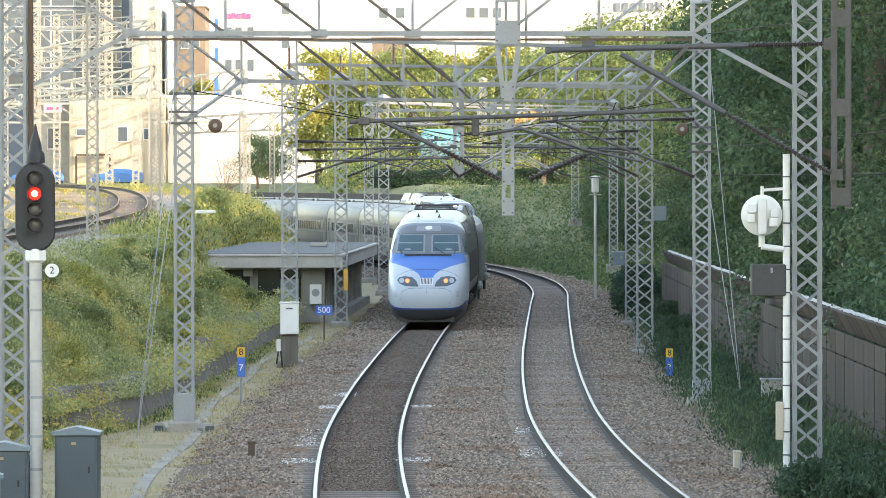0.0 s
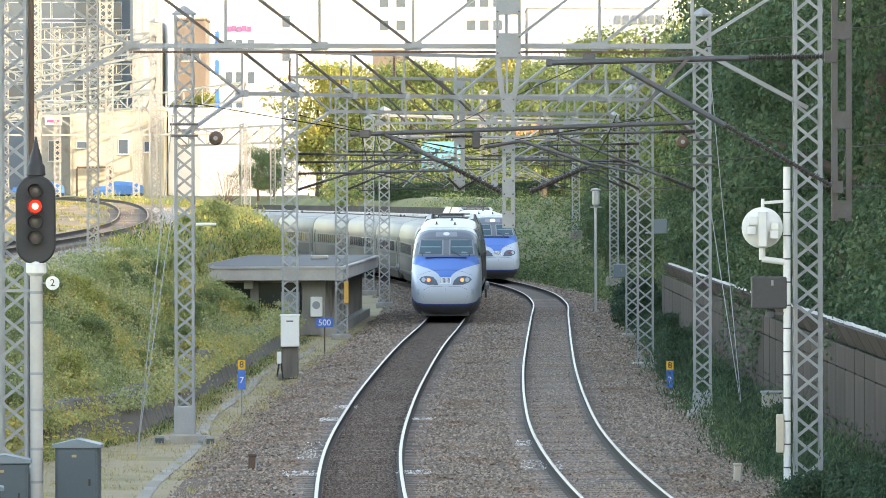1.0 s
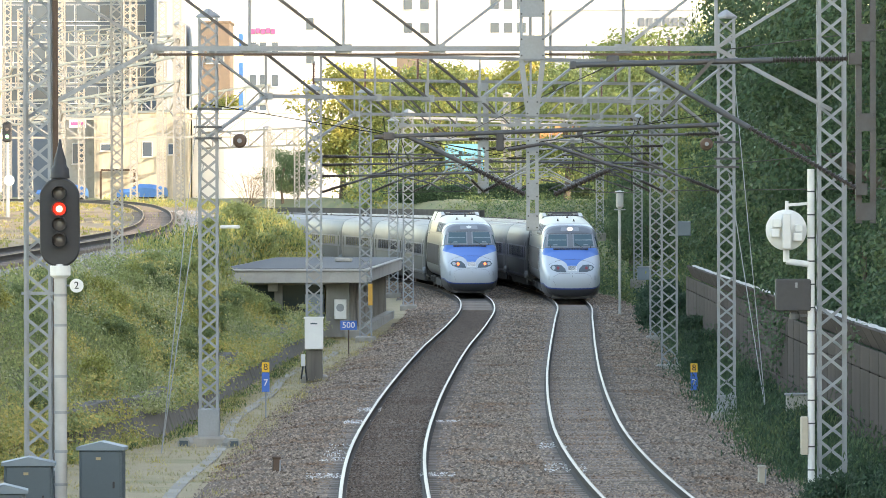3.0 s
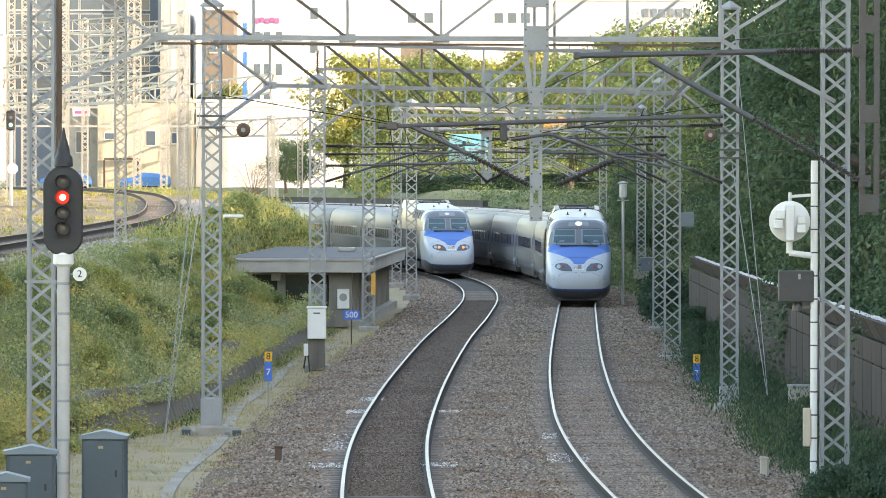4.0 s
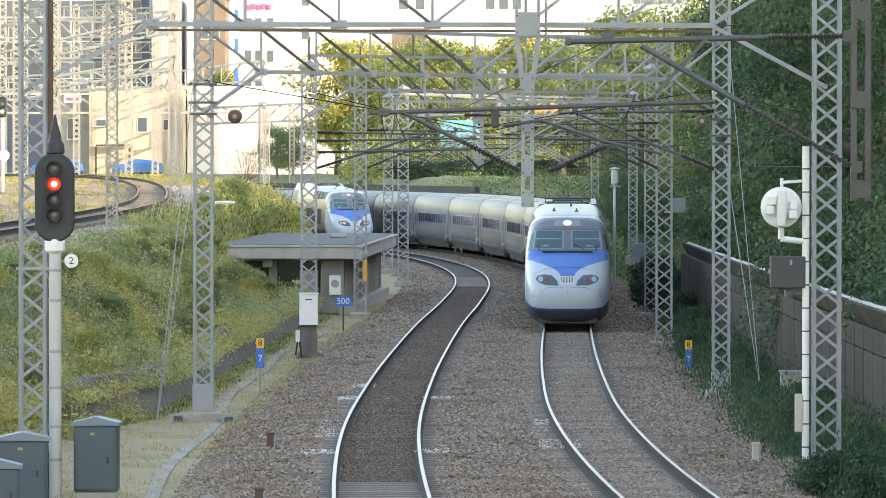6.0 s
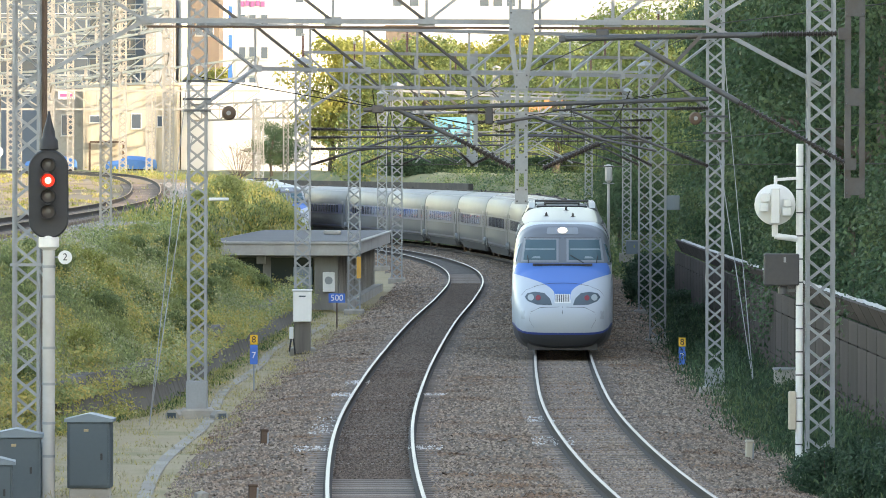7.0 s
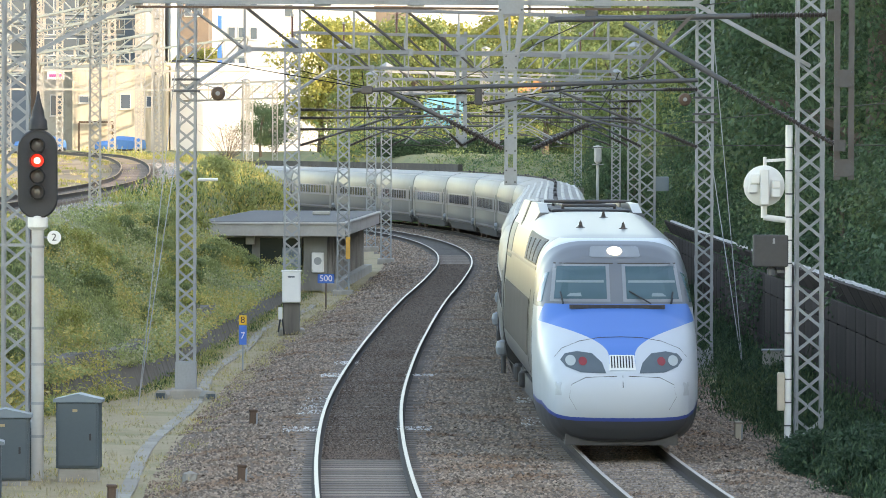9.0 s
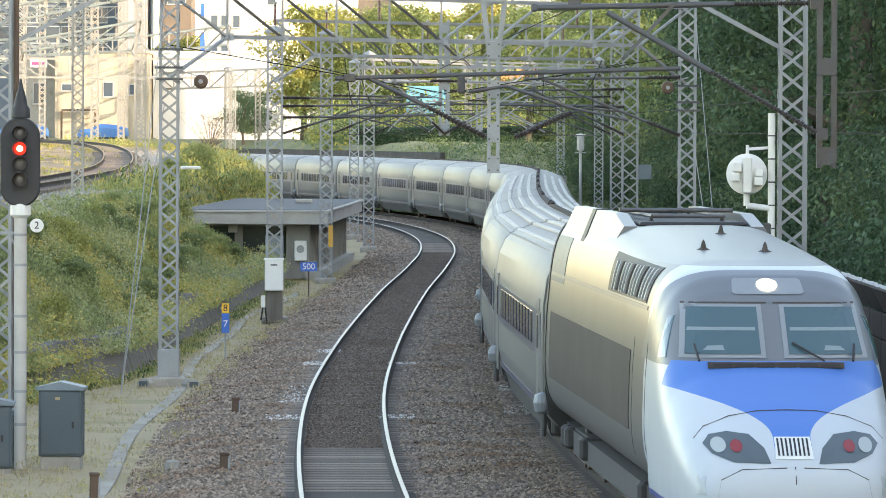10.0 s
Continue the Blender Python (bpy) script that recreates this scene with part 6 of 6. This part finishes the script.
def leaf_quads(centres, normals, size, slim=0.55, blade=False):
    """Small bent leaf faces at the given places."""
    n = len(centres)
    a = rng.normal(size=(n, 3))
    nrm = normals + 0.55 * rng.normal(size=(n, 3))
    nrm /= np.linalg.norm(nrm, axis=1)[:, None] + 1e-9
    u = np.cross(a, nrm)
    u /= np.linalg.norm(u, axis=1)[:, None] + 1e-9
    if blade:
        u = np.array([0, 0, 1.0]) + 0.45 * rng.normal(size=(n, 3))
        u /= np.linalg.norm(u, axis=1)[:, None]
        nrm = np.cross(u, a)
        nrm /= np.linalg.norm(nrm, axis=1)[:, None] + 1e-9
    v = np.cross(nrm, u)
    s = (size * rng.uniform(0.6, 1.4, n))[:, None]
    p = np.stack([centres - u * s, centres - v * s * slim, centres + u * s, centres + v * s * slim], 1).reshape(-1, 3)
    return p, np.arange(4 * n).reshape(-1, 4)


def crown_mesh(name, h, r, count, size, mat, low=0.25):
    """Leaves gathered in clumps round limbs, with gaps between."""
    clumps = 46
    t = rng.uniform(0, 1, clumps)
    z = h * (low + (1 - low) * t)
    rad = r * np.sqrt(np.clip(1 - ((t - 0.38) / 0.66) ** 2, 0.05, 1)) * rng.uniform(0.35, 1.0, clumps)
    ang = rng.uniform(0, 2 * np.pi, clumps)
    cc = np.stack([rad * np.cos(ang), rad * np.sin(ang), z], 1)
    which = rng.integers(0, clumps, count)
    off = rng.normal(size=(count, 3))
    off /= np.linalg.norm(off, axis=1)[:, None]
    cr = r * rng.uniform(0.22, 0.40, clumps)
    off *= (cr[which] * rng.uniform(0.55, 1.05, count))[:, None] * np.array([1.15, 1.15, 0.75])
    p, f = leaf_quads(cc[which] + off, off / np.linalg.norm(off, axis=1)[:, None] + np.array([0, 0, 0.5]), size)
    ob = arrays(name, p, f, [mat])
    me = ob.data
    bpy.data.objects.remove(ob)
    return me, cc


def tree(label, h, r, count, size, mat):
    t = thing("tree", label, "tree", group="trees")
    me, cc = crown_mesh("crown", h, r, count, size, mat)
    trunk = Shape()
    rings = []
    for k in range(6):
        z = h * 0.8 * k / 5
        rr = 0.03 * h * (1 - 0.75 * k / 5) * (1.35 if k == 0 else 1)
        rings.append([(rr * math.cos(a) + 0.12 * math.sin(k), rr * math.sin(a) + 0.1 * math.cos(k * 1.3), z - (0.5 if k == 0 else 0)) for a in np.linspace(0, 2 * math.pi, 9)[:-1]])
    trunk.loft(rings)
    tr = part("trunk", trunk, "bark", t, "", True)
    for c in cc[:4]:
        base = Vector((0.05, 0.05, h * 0.25 + 0.4 * max(0, c[2] - h * 0.3)))
        part("limb", Shape().tube(base, Vector(c), 0.012 * h, 6, 0.004 * h), "bark", tr)
    part("crown", me, mat, t, "loose leafy crown")
    return t


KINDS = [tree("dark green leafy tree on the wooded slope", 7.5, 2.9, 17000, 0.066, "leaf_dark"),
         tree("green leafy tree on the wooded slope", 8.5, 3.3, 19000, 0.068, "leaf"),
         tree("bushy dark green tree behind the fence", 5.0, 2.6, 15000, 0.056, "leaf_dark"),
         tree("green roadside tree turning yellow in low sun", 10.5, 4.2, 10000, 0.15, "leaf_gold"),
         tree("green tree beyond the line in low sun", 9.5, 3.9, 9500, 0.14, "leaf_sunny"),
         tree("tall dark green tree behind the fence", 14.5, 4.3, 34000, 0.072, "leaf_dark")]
SPOTS = []
pick = random.Random(11)
for y in np.arange(80, 250, 8.0):
    for w, ks in ((8.3, (2, 2, 0)), (11.8, (0, 1, 2)), (16.0, (0, 1)), (22.0, (1, 0))):
        if w > 17 and y < 110:
            continue
        yy = y + pick.uniform(-3, 3)
        x = float(track_x("right", yy)) + w + pick.uniform(-0.9, 0.9)
        SPOTS.append((pick.choice(ks), x, yy))
for y in np.arange(252, 390, 13.0):
    for w, ks in ((9.5, (2, 4)), (14, (4, 1)), (20, (1, 4)), (27, (1, 4))):
        yy = y + pick.uniform(-4, 4)
        SPOTS.append((pick.choice(ks), max(float(track_x("right", yy)), 2.0) + w + pick.uniform(-1.5, 1.5), yy))
for x, y, k in ((-10.5, 484.7, 3), (-7.5, 493.3, 3), (-5.0, 481.1, 4), (-3.0, 499.4, 3), (0.5, 505.4, 4), (3.5, 487.2, 4), (6.5, 499.4, 3), (10, 493.3, 4), (13.5, 484.7, 4), (17, 499.4, 3),
                (20.5, 487.2, 4), (24, 481.1, 4), (-9, 572.4, 3), (-4, 584.6, 3), (1, 596.8, 3), (6, 578.5, 3), (11, 590.7, 3), (16, 584.6, 3), (21, 596.8, 3), (26, 584.6, 3),
                (-31.0, 663.8, 3), (-27.8, 667.4, 3), (8.5, 420.2, 4), (12.5, 426.3, 4), (16.5, 420.2, 4), (20, 428.7, 4), (-2.0, 465.3, 4), (2.5, 467.7, 4),
                (5, 633.3, 3), (10, 639.4, 3), (15, 633.3, 3), (20, 645.5, 3), (-6, 639.4, 3), (0, 645.5, 3)):
    SPOTS.append((k, x, y))
for x, y in ((13.0, 188), (13.6, 204), (12.7, 171), (14.3, 221), (12.6, 152), (14.8, 238), (17.0, 200), (13.2, 134), (17.5, 165)):
    SPOTS.append((5, x, y))
SPOTS += [(2, -15.4, 470), (2, -14.2, 476)]
used = set()
for k, x, y in SPOTS:
    z = float(height(np.array([x]), np.array([y]))[0]) - 0.15
    m = pose(x, y, z, 0, 0, pick.uniform(0, 360))
    if k not in used:
        used.add(k)
        KINDS[k].matrix_basis = m
        ob = KINDS[k]
    else:
        ob = copy_thing(KINDS[k], m)
    f = pick.uniform(0.85, 1.2)
    ob.scale = (f, f, f * pick.uniform(0.95, 1.15))


def patchy(x, y, s):
    return np.array([noise.noise((a / s, b / s, 3.0)) for a, b in zip(x, y)])


def scatter(name, label, n, y0, y1, place, size, mats, lift, power=1.0, upright=0.6, cat="weeds", slim=0.3, above=0.0, mosaic=False, blade=True):
    """Leaves in tufts over a strip of ground; place gives x from y and a random number."""
    tuft = 26
    k = n // tuft
    y = y0 + (y1 - y0) * rng.uniform(0, 1, k) ** power
    x = place(y, rng.uniform(0, 1, k))
    z = height(x, y) + above
    hgt = lift * rng.uniform(0.25, 1.0, k) ** 1.3 * (1 + 1.2 * patchy(x, y / 2, 1.2))
    hgt = np.maximum(hgt, 0.05)
    c = np.repeat(np.stack([x, y, z], 1), tuft, 0)
    hh = np.repeat(hgt, tuft)
    up = rng.uniform(0, 1, len(c))
    off = rng.normal(size=(len(c), 3)) * (0.10 + 0.34 * hh)[:, None] * np.array([1, 1, 0.25])
    c = c + off
    c[:, 2] += up * hh
    nrm = np.stack([rng.normal(size=len(c)), -0.5 + rng.normal(size=len(c)), np.full(len(c), upright)], 1)
    if not blade:
        nrm = np.tile([0.55, -0.6, 0.6], (len(c), 1))
    p, f = leaf_quads(c, nrm, size, slim, blade)
    if mosaic:
        q = patchy(x, y / 4, 2.2) * 1.25 + 0.45 * patchy(x, y / 3, 0.7) + rng.normal(0, 0.10, k)
        idx = np.repeat(np.clip(((q + 0.75) / 1.5 * len(mats)).astype(int), 0, len(mats) - 1), tuft)
    else:
        idx = np.repeat(rng.integers(0, len(mats), k), tuft)
    return arrays(name, p, f, mats, label, cat, "stuff", index=idx)


MOSAIC = ["bank_deep", "bank_green", "bank_deep", "grass_green", "bank_green", "leaf_bank", "leaf_gold", "leaf_bank", "bank_green"]
scatter("bank_weeds", "dense green and yellowing weeds over the bank", 150000, 80, 262, lambda y, r: track_x("left", y) - 5.7 - 3.2 * step(128, 96, y) - 3.7 * r, 0.065, MOSAIC, 0.5, 1.25, mosaic=True, slim=0.13)
scatter("bank_creepers", "broad green, yellow and ochre creeper leaves covering the bank", 230000, 80, 262, lambda y, r: track_x("left", y) - 5.6 - 3.2 * step(128, 96, y) - 3.9 * r, 0.036, MOSAIC, 0.42, 1.35, mosaic=True, slim=0.62, blade=False)
scatter("bank_shrubs", "low yellowing shrubs along the upper bank beside the shed", 36000, 184, 262, lambda y, r: track_x("left", y) - 8.0 - 3.0 * r + 0.4 * np.sin(y / 3.1), 0.09, ["leaf_gold", "bank_green", "leaf", "leaf_bank"], 0.8, 0.8, cat="shrubs")
scatter("wall_weeds", "weeds and creepers hanging over the retaining wall", 60000, 104, 200, lambda y, r: track_x("left", y) - 5.22 - 3.2 * step(128, 96, y) - 0.32 * r + 0.16 * np.sin(y / 5.0) * np.sin(y / 2.3), 0.042, MOSAIC, 0.5, 1.1, above=0.62, slim=0.5, mosaic=True, blade=False)
scatter("corner_weeds", "rank weeds before the near end of the retaining wall", 40000, 92, 119, lambda y, r: track_x("left", y) - 4.9 - 3.2 * step(128, 96, y) - 0.9 * r, 0.045, MOSAIC, 0.75, 1.0, mosaic=True, slim=0.4, blade=False)
scatter("wall_foot_weeds", "sparse weeds along the foot of the retaining wall", 5000, 98, 200, lambda y, r: track_x("left", y) - 4.95 - 3.2 * step(128, 96, y) + 0.3 * r, 0.05, ["bank_green", "leaf"], 0.25, 1.1)
scatter("crest_weeds", "tall sunlit yellow weeds along the crest", 36000, 262, 405, lambda y, r: track_x("left", y) - 8.2 - 2.2 * r, 0.085, ["leaf_gold", "leaf_bank", "bank_green"], 0.55)
scatter("yard_weeds", "sunlit yellow-green weeds on the top of the bank", 14000, 130, 401.9, lambda y, r: track_x("left", y) - 9.2 - 3.0 * r, 0.05, ["grass", "leaf_bank", "grass"], 0.15)
scatter("yard_grass", "dry golden tufts between the sidings", 26000, 190, 420, lambda y, r: track_x("yard", y) - 26 * r ** 1.5, 0.09, ["grass", "leaf_bank", "leaf_gold"], 0.18, 0.9, cat="grass")
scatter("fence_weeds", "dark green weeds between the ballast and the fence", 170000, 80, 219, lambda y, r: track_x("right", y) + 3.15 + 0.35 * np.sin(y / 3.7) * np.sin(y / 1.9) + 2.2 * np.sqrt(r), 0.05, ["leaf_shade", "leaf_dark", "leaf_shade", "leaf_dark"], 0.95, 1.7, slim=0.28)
scatter("far_side_weeds", "green weeds and shrubs beside the far curve", 110000, 213.1, 414.1, lambda y, r: track_x("right", y) + 3.3 + 11 * r, 0.075, ["leaf", "leaf_dark", "leaf", "bank_deep"], 1.3, slim=0.5, blade=False)
scatter("path_grass", "dry straw-coloured grass along the path", 34000, 78, 213, lambda y, r: track_x("left", y) - 5.2 - 2.8 * step(128, 96, y) * (1 - r) + 2.3 * r ** 1.2, 0.04, ["grass", "grass", "grass", "leaf_bank"], 0.10, 1.3, cat="grass", slim=0.16)


scatter("far_thicket", "tangled green and yellow thicket under the far trees", 60000, 436, 500, lambda y, r: -9 + 36 * r, 0.15, ["leaf_sunny", "leaf", "leaf_gold", "leaf_sunny"], 3.6, cat="thicket", slim=0.6, blade=False)


def bare_shrub(x, y, z):
    """A leafless shrub: forking twigs fanned out from the root."""
    t = thing("bare_shrub", "leafless grey-brown shrub before the white hall", "shrub", pose(x, y, z))
    r = random.Random(3)
    for i in range(34):
        a, h = r.uniform(-1.1, 1.1), r.uniform(1.6, 4.0)
        tip = Vector((math.sin(a) * h, r.uniform(-0.6, 0.6), math.cos(a) * h))
        s = Shape().tube((0, 0, -0.3), tip, 0.026, 5, 0.006)
        for k in range(9):
            b = tip * r.uniform(0.35, 0.9)
            s.tube(b, b + Vector((r.uniform(-0.8, 0.8), r.uniform(-0.3, 0.3), r.uniform(0.2, 0.9))), 0.012, 4, 0.005)
        part("branch", s, "bark", t)


bare_shrub(-18.2, 468, 4.0)


def hedge():
    n = 24000
    x = rng.uniform(-5, 11, n)
    c = np.stack([x, 429 + rng.uniform(-0.5, 0.5, n), 4.1 + 1.5 * rng.uniform(0, 1, n) ** 0.7 + 0.1 * np.sin(x)], 1)
    p, f = leaf_quads(c, np.tile([0, -1, 0.6], (n, 1)), 0.10)
    ob = arrays("hedge", p, f, ["leaf_dark"], "clipped green hedge along the far side of the curve", "hedge", "stuff")


hedge()


def bushes():
    """Rounded shrubs of many leaves on the bank and by the fence."""
    made = []
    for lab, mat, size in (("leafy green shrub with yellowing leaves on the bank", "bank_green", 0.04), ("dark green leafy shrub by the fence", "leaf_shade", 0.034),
                           ("deep green leafy shrub on the bank", "bank_deep", 0.038), ("yellow-leaved shrub on the bank", "leaf_gold", 0.04)):
        t = thing("shrub", lab, "shrub", group="shrubs")
        me, cc = crown_mesh("foliage", 1.1, 0.8, 5200, size, mat, 0.1)
        for c in cc[:4]:
            part("stem", Shape().tube((0, 0, -0.2), tuple(c), 0.02, 5, 0.008), "bark", t)
        part("foliage", me, mat, t)
        made.append(t)
    r = random.Random(5)
    low = {2: [], 3: []}
    for i in range(84):
        y = 100 + 160 * r.random() ** 1.3
        v = -5.75 - 3.3 * r.random()
        low[2 if r.random() < 0.68 else 3].append((float(track_x("left", y) + v - 3.2 * step(128, 96, y)), y, r.uniform(0.35, 0.75)))
    for kind, spots in ((2, low[2]), (3, low[3]), (0, [(-7.6, 148.6, 0.5), (-6.9, 184.0, 0.7), (-7.4, 180.0, 0.7), (-9.8, 238.7, 1.3), (-8.4, 229, 1.0), (-9.2, 249.7, 1.4), (-10.2, 222, 0.9), (-8.0, 128, 0.5), (-7.2, 136, 0.45), (-8.6, 143, 0.6), (-7.0, 157, 0.5), (-8.2, 163, 0.6), (-7.3, 170, 0.55), (-6.4, 176, 0.5), (-9.0, 133, 0.5), (-9.3, 152, 0.6), (-8.8, 175, 0.7), (-6.6, 165, 0.4), (-7.9, 118, 0.45), (-9.6, 168, 0.6)]),
                        (1, [(7.2, 97, 0.7), (7.6, 94, 0.8), (6.9, 91, 0.6), (7.9, 99, 0.7), (7.1, 101.5, 0.5), (7.3, 90.1, 0.9), (6.7, 85.3, 0.8), (7.6, 99.9, 0.7), (7.0, 107.2, 0.8), (7.7, 115.7, 0.9), (7.3, 125.4, 0.6), (7.6, 142.5, 0.8), (7.0, 155.9, 0.8), (7.8, 170.5, 1.1), (8.0, 185.1, 1.2), (8.2, 207.1, 1.5), (8.6, 225.3, 1.5),
                              (7.8, 216.8, 1.0), (9.2, 241.2, 1.5), (6.5, 92.8, 0.55), (6.35, 89.4, 0.8), (6.9, 88.2, 0.9), (7.4, 87.0, 0.9), (6.1, 90.7, 0.6), (7.7, 88.9, 1.0), (6.6, 95.4, 0.5), (7.0, 110.5, 0.6), (7.2, 119.5, 0.7), (7.5, 133.5, 0.8), (7.1, 148.5, 0.7), (7.4, 162.5, 0.9)])):
        for i, (x, y, f) in enumerate(spots):
            m = pose(x, y, float(height(np.array([x]), np.array([y]))[0]) - 0.1, 0, 0, r.uniform(0, 360))
            ob = made[kind] if i == 0 else copy_thing(made[kind], m)
            ob.matrix_basis = m
            ob.scale = (f, f, f)


bushes()


def stones(name, n, y0, y1, place, size, mat, label, zo=0.0, clear=False):
    """Broken stones half sunk in the bed."""
    y = y0 + (y1 - y0) * rng.uniform(0, 1, n) ** 1.4
    x = place(y, rng.uniform(0, 1, n))
    if clear:
        keep = (np.abs(x - track_x("left", y)) > 0.98) & (np.abs(x - track_x("right", y)) > 0.95)
        x, y = x[keep], y[keep]
        n = len(x)
    c = np.stack([x, y, height(x, y) + zo + rng.uniform(-0.01, 0.02, n)], 1)
    dirs = np.array([(1, 0, 0), (-1, 0, 0), (0, 1, 0), (0, -1, 0), (0, 0, 1), (0, 0, -1)], float)
    rad = size * rng.uniform(0.55, 1.3, (n, 6))
    a = rng.uniform(0, 2 * np.pi, n)
    rot = np.zeros((n, 3, 3))
    rot[:, 0, 0], rot[:, 0, 1], rot[:, 1, 0], rot[:, 1, 1], rot[:, 2, 2] = np.cos(a), -np.sin(a), np.sin(a), np.cos(a), 0.8
    tilt = rng.normal(size=(n, 1, 3)) * 0.3
    pts = dirs[None] + tilt * dirs[None, :, ::-1]
    p = np.einsum("nij,nkj->nki", rot, pts * rad[..., None]) + c[:, None]
    p = p[:, :5]
    tri = np.array([(0, 2, 4), (2, 1, 4), (1, 3, 4), (3, 0, 4)])
    f = (np.arange(n)[:, None, None] * 5 + tri[None]).reshape(-1, 3)
    return arrays(name, p.reshape(-1, 3), f, [mat], label, "ballast")


def bed(lo, hi):
    def place(y, r):
        a, b = track_x("left", y) + lo, track_x("right", y) + hi
        return a + (b - a) * r
    return place


stones("ballast_stones", 95000, 77.9, 182.7, bed(-3.5, 3.5), 0.037, "stone", "grey-brown broken ballast stones", clear=True)
stones("far_ballast_stones", 36000, 170.5, 353.2, bed(-3.3, 3.3), 0.055, "stone", "grey-brown broken ballast stones further along", clear=True)
stones("oily_stones", 40000, 91.5, 240, lambda y, r: track_x("left", y) - 0.66 + 1.32 * r, 0.028, "stone_dark", "dark oily ballast between the rails", 0.010)
stones("track_stones", 24000, 80, 240, lambda y, r: track_x("right", y) - 0.60 + 1.2 * r, 0.032, "stone", "grey ballast between the rails", 0.0)
stones("yard_stones", 12000, 134, 330, lambda y, r: track_x("yard", y) + 1.0 + 2.8 * r, 0.075, "pale_stone", "pale ballast stones beside the siding", 0.05)

for i, (x, y, dx, dy) in enumerate(((-2.35, 124.0, 0.3, 0.9), (-0.35, 124.5, 0.35, 0.5), (-0.42, 101.0, 0.35, 0.7), (-2.45, 108.0, 0.3, 4.5), (-2.5, 100.5, 0.4, 1.0), (2.05, 103, 0.4, 2.0), (1.95, 112, 0.3, 1.5), (-2.2, 131, 0.3, 1.2))):
    stones("lime_spill", 150, y - dy * 0.3, y + dy * 1.3, lambda yy, r, x=x, dx=dx: x - dx + 2 * dx * r, 0.024, "lime", "pale lime-stained stones beside the rail", 0.012)
sleepers(TRACK_L, "left", 80.4, 300)
sleepers(TRACK_R, "right", 80.4, 300)
sleepers(TRACK_Y, "yard", 140, 290)


motions()
